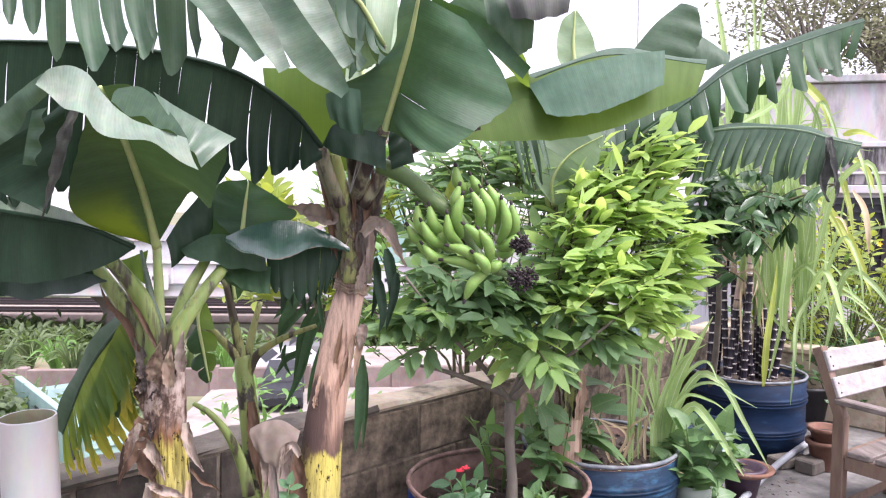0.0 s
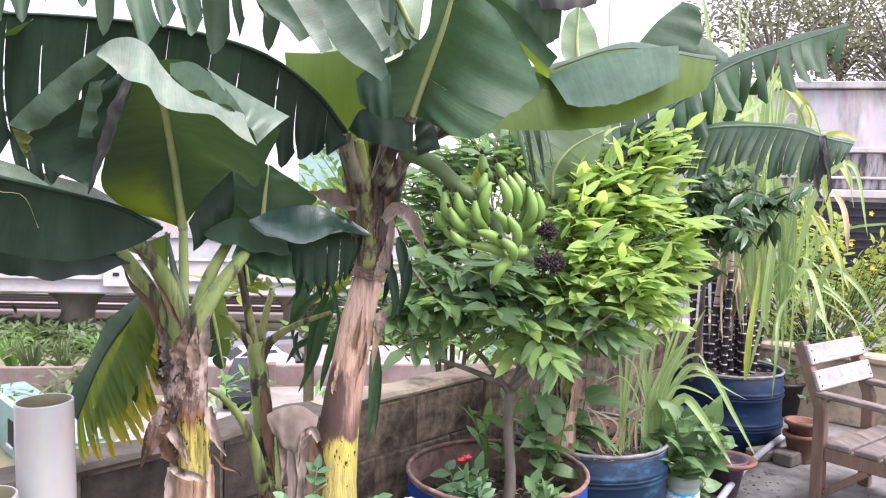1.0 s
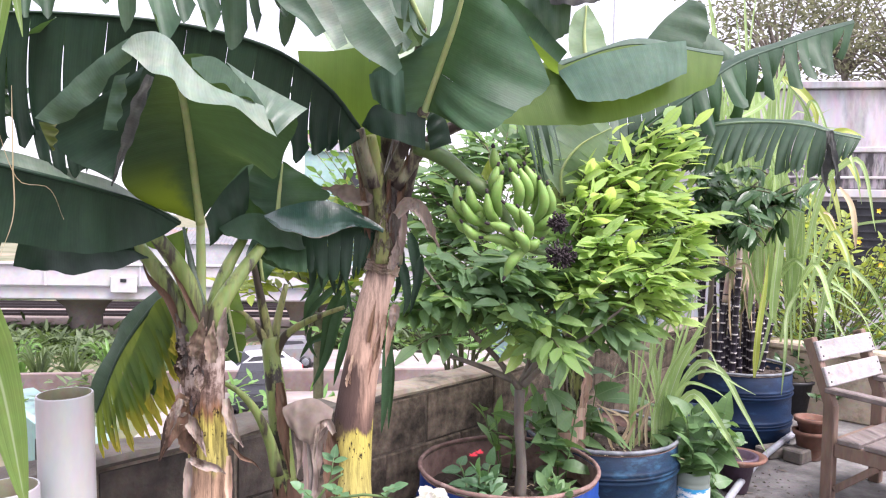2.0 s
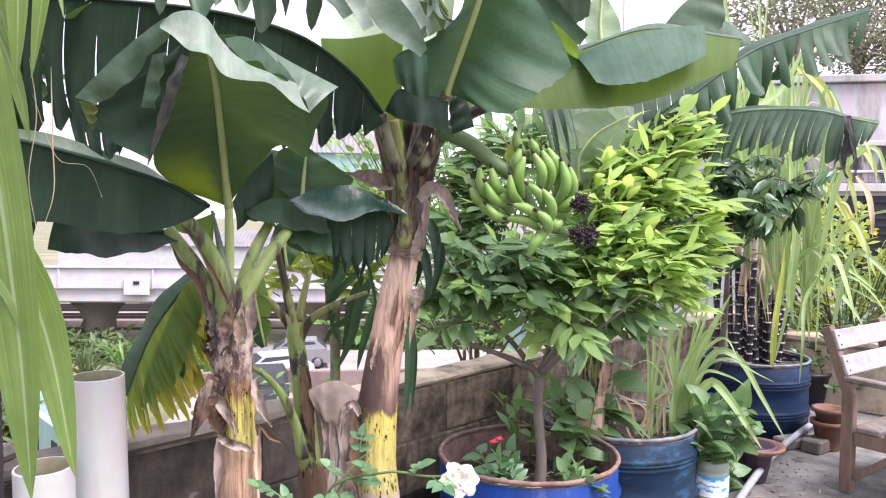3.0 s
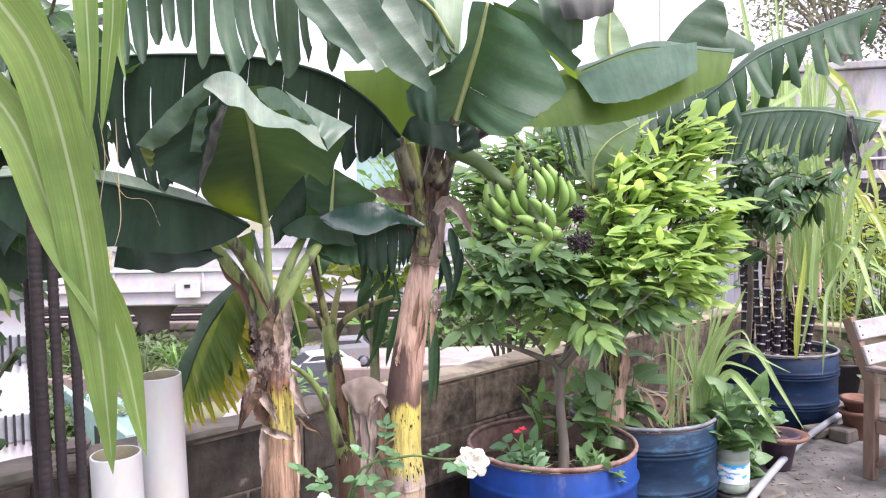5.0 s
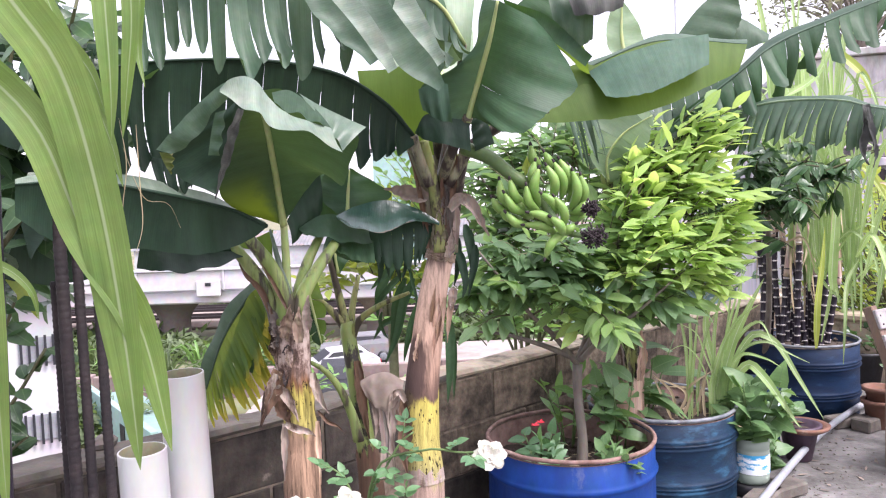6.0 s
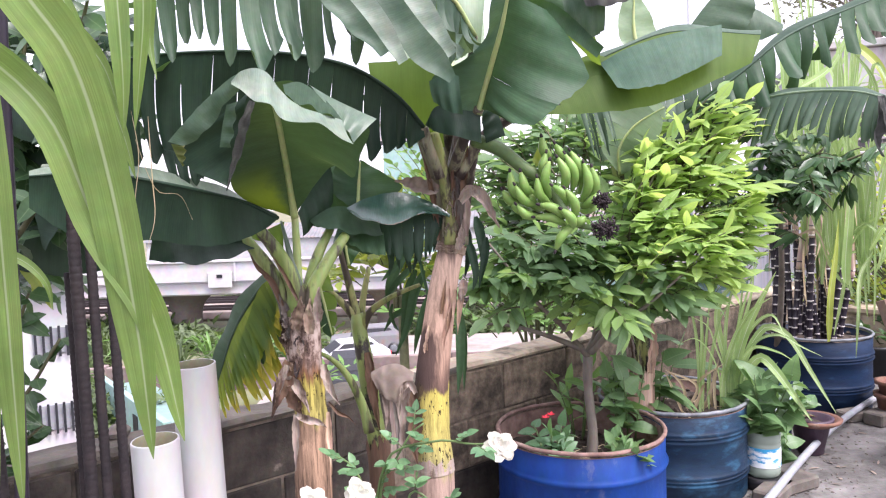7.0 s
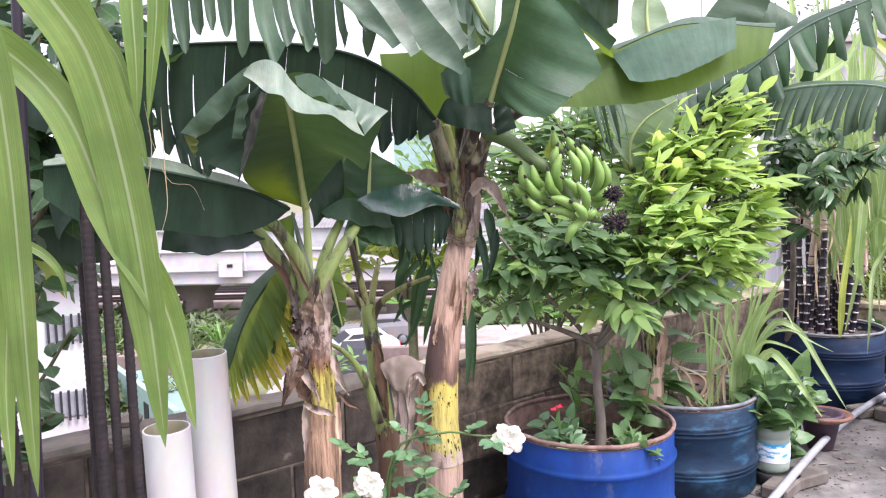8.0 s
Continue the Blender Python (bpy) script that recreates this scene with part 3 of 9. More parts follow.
def at(line, x):
    x = min(max(x, 0.0), len(line) - 1.0)
    k = min(int(x), len(line) - 2)
    return line[k].lerp(line[k + 1], x - k)


def tube(geo, pts, radii, seg=10, n=0, slot=0, cap=True, squash=1.0, lump=0.0, rnd=None, jag=(0.0, 0.0)):
    """A round bar along pts; radii are spread over its length."""
    line = spline(pts, n) if n else [V(q) for q in pts]
    N = len(line) - 1
    t = [(line[min(i + 1, N)] - line[max(i - 1, 0)]).normalized() for i in range(N + 1)]
    side = t[0].cross(V((0.13, 0.9, 0.41))).normalized()
    verts, uvs, faces = [], [], []
    length = 0.0
    total = sum((b - a).length for a, b in zip(line, line[1:]))
    off = None
    if rnd and max(jag) > 0:
        ph = rnd.uniform(0, 50)
        def wave(j, k):
            c, d = math.cos(6.2832 * j / seg), math.sin(6.2832 * j / seg)
            return 0.6 * abs(noise.noise(V((c * 1.3 + ph, d * 1.3, k)))) + 0.7 * abs(noise.noise(V((c * 5 + ph, d * 5, k)))) + 0.3 * abs(noise.noise(V((c * 13 + ph, d * 13, k)))) + 0.08 * rnd.random() ** 3

        off = [(min(wave(j, 0.0), 1) * jag[0], min(wave(j, 5.0), 1) * jag[1]) for j in range(seg)]
    for i in range(N + 1):
        if i:
            length += (line[i] - line[i - 1]).length
        side = (side - t[i] * side.dot(t[i])).normalized()
        up = t[i].cross(side)
        x = i / N * (len(radii) - 1)
        k = min(int(x), len(radii) - 2)
        r = radii[k] + (radii[k + 1] - radii[k]) * (x - k)
        for j in range(seg):
            a = 2 * math.pi * j / seg
            rr = r * (1 + (rnd.uniform(-lump, lump) if lump and rnd else 0))
            c = line[i]
            if off:
                lo, hi = off[j][0] / total * N, N - off[j][1] / total * N
                c = at(line, lo + (hi - lo) * i / N)
            p = c + side * (math.cos(a) * rr) + up * (math.sin(a) * rr * squash)
            verts.append(p)
            uvs.append((length, j / seg))
    for i in range(N):
        for j in range(seg):
            a, b = i * seg + j, i * seg + (j + 1) % seg
            faces.append((a, b, b + seg, a + seg))
    if cap:
        faces.append(tuple(reversed(range(seg))))
        faces.append(tuple(N * seg + j for j in range(seg)))
    geo.add(verts, faces, uvs, slot)
    return line


def lathe(geo, centre, prof, seg=40, slot=0, dent=0.0, rnd=None):
    """Turns the profile [(radius, height)] round the upright through centre."""
    c = V(centre)
    k = len(prof)
    wob = [(rnd.uniform(0, 6.28), rnd.uniform(-dent, dent)) for _ in range(3)] if rnd else []
    verts, uvs, faces = [], [], []
    for j in range(seg):
        a = 2 * math.pi * j / seg
        w = 1 + sum(s * math.sin((q + 2) * a + ph) for q, (ph, s) in enumerate(wob))
        for r, z in prof:
            verts.append(c + V((math.cos(a) * r * w, math.sin(a) * r * w, z)))
            uvs.append((a, z))
    for j in range(seg):
        for i in range(k - 1):
            a, b = j * k + i, ((j + 1) % seg) * k + i
            faces.append((a, b, b + 1, a + 1))
    geo.add(verts, faces, uvs, slot)


def box(geo, lo, hi, m=None, bevel=0.0, slot=0):
    """A block from lo to hi with chamfered edges, moved by the matrix m."""
    lo, hi = V(lo), V(hi)
    b = min(bevel, *[(hi[i] - lo[i]) * 0.45 for i in range(3)])
    m = m or Matrix()
    if b <= 0:
        vs = [V((x, y, z)) for x in (lo.x, hi.x) for y in (lo.y, hi.y) for z in (lo.z, hi.z)]
        fs = [(0, 1, 3, 2), (4, 6, 7, 5), (0, 4, 5, 1), (2, 3, 7, 6), (0, 2, 6, 4), (1, 5, 7, 3)]
    else:
        vs, ids = [], {}
        for sx in (0, 1):
            for sy in (0, 1):
                for sz in (0, 1):
                    s = (sx, sy, sz)
                    for ax in range(3):
                        p = [(hi[i] if s[i] else lo[i]) if i == ax else ((hi[i] - b) if s[i] else (lo[i] + b)) for i in range(3)]
                        ids[s, ax] = len(vs)
                        vs.append(V(p))
        fs = []
        for ax in range(3):
            o = [i for i in range(3) if i != ax]
            for s in (0, 1):
                q = []
                for a, c in ((0, 0), (1, 0), (1, 1), (0, 1)):
                    t = [0, 0, 0]
                    t[ax], t[o[0]], t[o[1]] = s, a, c
                    q.append(ids[tuple(t), ax])
                fs.append(tuple(q))
            for a in (0, 1):
                for c in (0, 1):
                    t0, t1 = [0, 0, 0], [0, 0, 0]
                    t0[o[0]] = t1[o[0]] = a
                    t0[o[1]] = t1[o[1]] = c
                    t1[ax] = 1
                    t0, t1 = tuple(t0), tuple(t1)
                    fs.append((ids[t0, o[0]], ids[t1, o[0]], ids[t1, o[1]], ids[t0, o[1]]))
        fs += [(ids[s, 0], ids[s, 1], ids[s, 2]) for s in [(a, c, d) for a in (0, 1) for c in (0, 1) for d in (0, 1)]]
        mid = (lo + hi) / 2
        fixed = []
        for f in fs:
            n = (vs[f[1]] - vs[f[0]]).cross(vs[f[2]] - vs[f[0]])
            c = sum((vs[i] for i in f), V((0, 0, 0))) / len(f)
            fixed.append(f if n.dot(c - mid) > 0 else tuple(reversed(f)))
        fs = fixed
    geo.add([m @ p for p in vs], fs, slot=slot)


def bar(geo, a, b, w, h, bevel=0.004, up=(0, 0, 1)):
    """A sawn bar of section w x h from a to b."""
    a, b = V(a), V(b)
    y = (b - a).normalized()
    x = y.cross(V(up)).normalized()
    z = x.cross(y)
    m = Matrix((x, y, z)).transposed().to_4x4()
    m.translation = a
    box(geo, (-w / 2, 0, -h / 2), (w / 2, (b - a).length, h / 2), m, bevel)


def lamina(geo, mid, edge, n=36, m=7, bulge=0.08, tears=0, gap=0.3, curl=0.1, rag=0.1, seed=1, side=1, ripple=0.0, cup=0.12, slot=0, crumple=0.0):
    """Half a leaf blade between its rib and its margin, torn into strips."""
    r = random.Random(seed)
    n = max(n, tears * 4)
    A, E = spline(mid, n), spline(edge, n)
    cuts = sorted({min(max(int(n * (k + r.uniform(0.25, 0.75)) / (tears + 1)), 1), n - 1) for k in range(1, tears + 1)}) if tears else []
    ends = [0] + cuts + [n]
    length = sum((A[i + 1] - A[i]).length for i in range(n))
    ph = r.uniform(0, 6)
    for i0, i1 in zip(ends, ends[1:]):
        bend, cut = r.uniform(-1, 1) * curl, 1 - r.random() * rag
        torn = min(gap * (0.15 + 2.3 * r.random() ** 2), 0.85) if tears else 0.0
        c, half = (i0 + i1) / 2, max((i1 - i0) / 2, 0.5)
        w = (at(A, i1) - at(A, i0)).length
        verts, uvs, faces = [], [], []
        for i in range(i0, i1 + 1):
            for j in range(m + 1):
                v = j / m
                x = c + (i - c) * (1 - torn * v ** 1.3)
                a, e = at(A, x), at(E, x)
                ac = e - a
                tan = at(A, x + 0.6) - at(A, x - 0.6)
                nor = ac.cross(tan)
                nor = nor.normalized() if nor.length > 1e-9 else V((0, 0, 1))
                edge_cut = cut * (1 - (0.05 * abs(noise.noise(V((i * 0.4, seed, 0.5)))) if j == m and rag else 0) - (0.16 * v ** 3 * ((i - c) / half) ** 2 if tears else 0))
                p = a + ac * (v * edge_cut)
                lift = bulge * ac.length * math.sin(math.pi * min(v * 0.85, 1)) + bend * ac.length * v * v
                if tears:
                    lift -= cup * w * v * ((i - c) / half) ** 2
                lift += ripple * math.sin(x * 0.55 + ph) * v
                if crumple:
                    lift += crumple * (noise.noise(p * 28 + V((seed, 0, 0))) + 0.5 * noise.noise(p * 70))
                verts.append(p + nor * lift)
                uvs.append((x / n * length, side * v))
        for i in range(i1 - i0):
            for j in range(m):
                a = i * (m + 1) + j
                faces.append((a, a + 1, a + m + 2, a + m + 1))
        geo.add(verts, faces, uvs, slot)


def blade(geo, pts, width, seed=0, face=(0, -1, 0.2), n=14, slot=0, fold=0.18, full=0.3):
    """A long grass-like leaf along pts, creased on its rib."""
    r = random.Random(seed)
    line = spline(pts, n)
    verts, uvs, faces = [], [], []
    length = 0.0
    tw = r.uniform(-0.5, 0.5)
    for i, p in enumerate(line):
        if i:
            length += (p - line[i - 1]).length
        t = (line[min(i + 1, n)] - line[max(i - 1, 0)]).normalized()
        f = V(face)
        s = t.cross(f)
        s = s.normalized() if s.length > 1e-5 else V((1, 0, 0))
        s = Matrix.Rotation(tw * i / n, 3, t) @ s
        f = s.cross(t)
        q = i / n
        w = width / 2 * min(1.0, 0.35 + q * 4) * (1 - (max(q - full, 0) / (1 - full)) ** 2) ** 0.8 if q < 1 else 0.0005
        for k in (-1, -0.5, 0, 0.5, 1):
            verts.append(p + s * (w * k) + f * (w * fold * (abs(k) * 2 - 1)))
            uvs.append((length, k))
    for i in range(n):
        for k in range(4):
            a = i * 5 + k
            faces.append((a, a + 1, a + 6, a + 5))
    geo.add(verts, faces, uvs, slot)


def small_leaf(geo, base, way, up, length, width, droop=0.25, fold=0.25, slot=0):
    """A pointed oval leaf, creased on its rib and bent down towards its tip."""
    d = V(way).normalized()
    s = d.cross(V(up))
    s = s.normalized() if s.length > 1e-5 else V((1, 0, 0))
    u = s.cross(d)
    b = V(base)
    verts, uvs = [b], [(0, 0)]
    broad = width > 0.6 * length
    for q, w in (((0.12, 0.92), (0.42, 1.0), (0.76, 0.55)) if broad else ((0.22, 0.72), (0.5, 1.0), (0.78, 0.66))):
        c = b + d * (length * q) - u * (droop * length * q * q)
        h = width / 2 * w
        for k in (-1, 0, 1):
            verts.append(c + s * (h * k) + u * (fold * h * (abs(k) - 0.5)))
            uvs.append((q * length, k))
    verts.append(b + d * length - u * (droop * length))
    uvs.append((length, 0))
    faces = [(0, 2, 1), (0, 3, 2)]
    for i in (1, 4):
        faces += [(i, i + 1, i + 4, i + 3), (i + 1, i + 2, i + 5, i + 4)]
    faces += [(7, 8, 10), (8, 9, 10)]
    geo.add(verts, faces, uvs, slot)


def leafy_twig(twigs, leaves, start, end, count, length, width, r, droop=0.3, rise=0.35, fan=0.9, hang=0.0, slot=0, bare=0.25):
    """A thin twig with leaves set by turns on both sides and a tuft at its tip."""
    a, b = V(start), V(end)
    way = (b - a).normalized()
    mid = a.lerp(b, 0.5) + V((0, 0, 0.08 * (b - a).length))
    line = spline([a, mid, b], 8)
    tube(twigs, line[::2], [0.004, 0.0018], 5)
    side = way.cross(V((0, 0, 1)))
    side = side.normalized() if side.length > 1e-4 else V((1, 0, 0))
    up = side.cross(way)
    for k in range(count):
        q = bare + (1 - bare) * (k + r.random() * 0.5) / count
        p = at(line, q * 8)
        sgn = 1 if k % 2 else -1
        out = side * (sgn * fan * r.uniform(0.6, 1.1)) + way * r.uniform(0.35, 0.9) + up * r.uniform(-0.2, rise)
        if q > 0.88:
            out = way + side * (sgn * r.uniform(0.1, 0.6)) + up * r.uniform(-0.1, 0.5)
        out = out.normalized() + V((0, 0, -hang))
        n = V((0, 0, 1)) + V((r.uniform(-0.9, 0.9), r.uniform(-1.1, 0.5), 0))
        small_leaf(leaves, p, out, n, length * r.uniform(0.7, 1.15), width * r.uniform(0.75, 1.15), droop * r.uniform(0.4, 1.5), slot=slot)


# ---- the setting ----
# The parapet runs from W0 along WU; WN points outward, away from the terrace.
W0, WU, WN = V((-0.928, 1.792, 0)), V((0.7103, 0.7039, 0)), V((-0.7039, 0.7103, 0))
WALL_TOP, WALL_THICK = 0.59, 0.13


def on_wall(u, n, z):
    return W0 + WU * u + WN * n + V((0, 0, z))


WALL_M = Matrix((WU, WN, V((0, 0, 1)))).transposed().to_4x4()
WALL_M.translation = W0

g = Geo()
box(g, (-5, -7, -0.22), (9, WALL_THICK + 0.02, 0.0), WALL_M, 0.01)
tagged(part("floor", g, CONCRETE, smooth=False), "weathered grey concrete terrace floor with damp stains", "floor", kind="structure")
g = Geo()
box(g, (-4.9, -6.9, -6.98), (8.9, WALL_THICK - 0.02, -0.224), WALL_M)
tagged(part("wall_below", g, FAR_WALL, smooth=False), "plain rendered house wall under the roof terrace", "wall", kind="structure")

g = Geo()
box(g, (-2.4, 0.0035, 0.0), (4.2, WALL_THICK - 0.01, WALL_TOP - 0.022), WALL_M)
wall_parapet = tagged(part("wall_parapet", g, MORTAR, smooth=False), "low dark weathered concrete block parapet wall", "wall", kind="structure")
r = random.Random(4)
g = Geo()
N = 66
verts, faces = [], []
for i in range(N + 1):
    u = -2.4 + 6.6 * i / N
    j = [r.uniform(-0.006, 0.006) for _ in range(4)]
    for n_, z_ in ((-0.004 + j[0] * 0.5, WALL_TOP - 0.02), (-0.006 + j[1], WALL_TOP - 0.010), (0.006 + j[1], WALL_TOP + j[2]), (WALL_THICK + j[3], WALL_TOP + j[2]),
                   (WALL_THICK + 0.012, WALL_TOP - 0.012), (WALL_THICK + 0.012, WALL_TOP - 0.02)):
        verts.append(on_wall(u, n_, z_))
for i in range(N):
    for k in range(6):
        a, b = i * 6 + k, i * 6 + (k + 1) % 6
        faces.append((a, b, b + 6, a + 6))
g.add(verts, faces)
# Darker cap along the first stretch, with an uneven end.
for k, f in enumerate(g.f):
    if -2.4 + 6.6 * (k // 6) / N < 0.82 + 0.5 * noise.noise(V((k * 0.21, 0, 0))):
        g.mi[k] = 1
tagged(part("cap", g, [CAP, CAP_BLACK], wall_parapet, smooth=False), "rough screed cap, darker along one stretch")

# A second, paler parapet closes the terrace beyond the chair.
g = Geo()
box(g, (4.2, -6.0, 0.0), (4.35, WALL_THICK, 0.40), WALL_M, 0.01)
box(g, (4.18, -6.0, 0.402), (4.37, WALL_THICK + 0.02, 0.45), WALL_M, 0.012)
tagged(part("wall_end", g, CAP, smooth=False), "low pale concrete end parapet of the terrace", "wall", kind="structure")

# The low ground beyond.
GZ = -7.0
g = Geo()
N = 40
verts, faces, uvs = [], [], []
for i in range(N + 1):
    for j in range(N + 1):
        fx, fy = (i / N - 0.5) * 2, j / N
        x, y = math.copysign(abs(fx) ** 2.2, fx) * 900, -400 + 1900 * fy ** 1.0
        verts.append((x, y, GZ + 0.25 * noise.noise(V((x * 0.08, y * 0.08, 0)))))
for i in range(N):
    for j in range(N):
        a = i * (N + 1) + j
        faces.append((a, a + N + 1, a + N + 2, a + 1))
g.add(verts, faces)
tagged(part("ground", g, GROUND), "waste ground with earth and grass below the terrace", "ground", kind="structure")

# Viaduct.
viaduct = thing("viaduct", (-22, 46, GZ), "pale concrete elevated railway viaduct on flared piers", "viaduct")
vm = pose(-22, 46, 0, 0, 0, 2.0)
g = Geo()
box(g, (-80, -2.5, -4.2), (120, 4.5, -3.35), vm, 0.1)
part("deck", g, VIADUCT, viaduct, smooth=False)
g = Geo()
box(g, (-80, -2.75, -3.34), (120, -2.45, -2.1), vm, 0.05)
for k in range(-14, 22):
    box(g, (k * 5.5 - 0.06, -2.85, -3.3), (k * 5.5 + 0.06, -2.74, -2.1), vm)
box(g, (-80, -2.9, -2.1), (120, -2.4, -1.95), vm, 0.03)
part("parapet", g, VIADUCT, viaduct, smooth=False)
for k in range(-5, 8):
    g = Geo()
    box(g, (k * 14 + 3.8, -3.0, -3.70), (k * 14 + 5.3, -2.76, -2.70), vm, 0.05)
    service = part("service_box", g, VIADUCT, viaduct, smooth=False)
    g = Geo()
    box(g, (k * 14 + 4.4, -3.04, -3.05), (k * 14 + 4.75, -3.002, -2.85), vm)
    part("vent", g, STEEL_DARK, service, smooth=False)
for k in range(-4, 7):
    g = Geo()
    c = vm @ V((k * 14 + 0.8, 1.0, 0))
    prof = [(1.0, GZ), (1.0, -5.6), (1.25, -5.0), (1.9, -4.4), (2.0, -4.22)]
    lathe(g, (c.x, c.y, 0), prof, 16)
    part("pier", g, PIER, viaduct, "shaded brownish concrete pier")

# Railway.
railway = thing("railway", (-20, 56, GZ), "rusty railway tracks on grey ballast", "railway", kind="structure")
g = Geo()
box(g, (-90, -5, GZ - 0.3), (110, 5, GZ + 0.55), pose(-20, 56, 0, 0, 0, 2), 0.4)
part("ballast", g, BALLAST, railway, smooth=False)
for y in (-3.4, -1.9, 0.6, 2.1, 3.6):
    g = Geo()
    box(g, (-90, y - 0.09, GZ + 0.55), (110, y + 0.09, GZ + 0.75), pose(-20, 56, 0, 0, 0, 2))
    part("rail", g, REBAR, railway, smooth=False)

# Long brick boundary wall.
g = Geo()
box(g, (-40, -0.15, GZ), (30, 0.15, -5.75), pose(-14, 31, 0, 0, 0, 6), 0.03)
for k in range(-9, 8):
    box(g, (k * 4 - 0.2, -0.22, GZ), (k * 4 + 0.2, 0.22, -5.65), pose(-14, 31, 0, 0, 0, 6), 0.03)
tagged(part("boundary_wall", g, FAR_BRICK, smooth=False), "long brownish brick boundary wall beside waste ground", "wall", kind="structure")


def gable_house(place, turn, lx, ly, eaves, ridge, wall_mat, roof_mat, label, windows=()):
    """A low house: walls, two roof slopes with ribs, recessed windows."""
    m = pose(*place, 0, 0, turn)
    h = thing("house", place, label, "house")
    g = Geo()
    z0 = GZ - place[2]
    box(g, (-lx / 2, -ly / 2, z0), (lx / 2, ly / 2, eaves), m)
    g.add([m @ V(p) for p in ((-lx / 2, -ly / 2, eaves), (-lx / 2, ly / 2, eaves), (-lx / 2, 0, ridge), (lx / 2, -ly / 2, eaves), (lx / 2, ly / 2, eaves), (lx / 2, 0, ridge))],
          [(0, 2, 1), (3, 4, 5)])
    part("wall", g, wall_mat, h, smooth=False)
    for s in (-1, 1):
        g = Geo()
        e0, e1 = V((0, s * (ly / 2 + 0.3), eaves - 0.1)), V((0, 0, ridge + 0.06))
        k = max(int(lx / 0.35), 4)
        verts, faces = [], []
        for i in range(2 * k + 1):
            x = -lx / 2 - 0.3 + (lx + 0.6) * i / (2 * k)
            up = 0.05 if i % 2 else 0.0
            for q in (0, 1):
                p = e0.lerp(e1, q)
                verts.append(m @ V((x, p.y, p.z + up)))
        for i in range(2 * k):
            faces.append((2 * i, 2 * i + 2, 2 * i + 3, 2 * i + 1))
        g.add(verts, faces)
        part("roof", g, roof_mat, h, smooth=False)
    for x, z, w, hh in windows:
        g = Geo()
        box(g, (x - w / 2, -ly / 2 - 0.03, z), (x + w / 2, -ly / 2 + 0.05, z + hh), m)
        part("window", g, STEEL_DARK, h, smooth=False)
    return h


# Paved yard.
g = Geo()
box(g, (-8.5, 22.0, GZ - 0.3), (9.0, 42.0, GZ + 0.32), pose(0, 0, 0, 0, 0, 3), 0.05)
tagged(part("pavement", g, YARD, smooth=False), "pale pinkish concrete yard", "pavement", kind="structure")


def parked_car(place, turn, paint, label):
    """A small hatchback: body with wheel arches, glazed cabin, wheels and lamps."""
    c = thing("car", place, label, "car", "parked cars")
    m = pose(place[0], place[1], place[2], 0, 0, turn)
    g = Geo()
    side = [(-2.0, 0.32), (-2.05, 0.62), (-1.95, 0.90), (-0.9, 0.98), (1.25, 1.0), (1.98, 0.94), (2.05, 0.60), (2.0, 0.30)]
    top = [(-0.95, 0.985), (-0.25, 1.42), (1.25, 1.46), (1.80, 0.99)]
    for line, w0, w1 in ((side, 0.84, 0.80), (top, 0.78, 0.62)):
        n = len(line)
        zs = [q[1] for q in line]
        verts = []
        for s in (-1, 1):
            for x, z in line:
                f = (z - min(zs)) / (max(zs) - min(zs))
                verts.append(m @ V((x, s * (w0 + (w1 - w0) * f), z)))
        faces = [tuple(range(n))[::-1], tuple(range(n, 2 * n))] + [(k, (k + 1) % n, n + (k + 1) % n, n + k) for k in range(n)]
        g.add(verts, faces)
    body = part("body", g, paint, c, smooth=False)
    for s in (-1, 1):
        g = Geo()
        g.add([m @ V((x, s * y, z)) for x, y, z in ((-0.68, 0.752, 1.06), (1.45, 0.748, 1.06), (1.12, 0.652, 1.38), (-0.20, 0.652, 1.38))], [(0, 1, 2, 3)])
        part("side_window", g, STEEL_DARK, body, smooth=False)
        for x in (-1.3, 1.3):
            g = Geo()
            tube(g, [m @ V((x, s * 0.66, 0.31)), m @ V((x, s * 0.86, 0.31))], [0.31, 0.31], 18)
            w = part("wheel", g, BLACK_PLASTIC, c)
            g = Geo()
            tube(g, [m @ V((x, s * 0.86, 0.31)), m @ V((x, s * 0.875, 0.31))], [0.20, 0.18], 14)
            part("rim", g, RIM_GREY, w)
        g = Geo()
        box(g, (2.03, min(s * 0.50, s * 0.76), 0.68), (2.07, max(s * 0.50, s * 0.76), 0.86), m, 0.01)
        part("tail_lamp", g, RED_PETAL, c, "red tail lamp", smooth=False)
    for pts in (((-0.90, 0.70, 1.03), (-0.34, 0.62, 1.385)), ((1.775, 0.70, 1.04), (1.32, 0.62, 1.41))):
        (x0, y0, z0), (x1, y1, z1) = pts
        o = -0.012 if x0 < 0 else 0.012
        g = Geo()
        g.add([m @ V((x0 + o, -y0, z0)), m @ V((x0 + o, y0, z0)), m @ V((x1 + o, y1, z1 + 0.01)), m @ V((x1 + o, -y1, z1 + 0.01))], [(0, 1, 2, 3)])
        part("windscreen", g, STEEL_DARK, body, smooth=False)
    return c


parked_car((-7.4, 33.2, GZ + 0.32), 25, WHITE_WALL, "white hatchback parked on the yard")
parked_car((-7.0, 37.2, GZ + 0.32), 10, TIN, "grey hatchback parked on the yard")
parked_car((-6.6, 29.6, GZ + 0.32), 100, STEEL_DARK, "black hatchback parked on the yard")

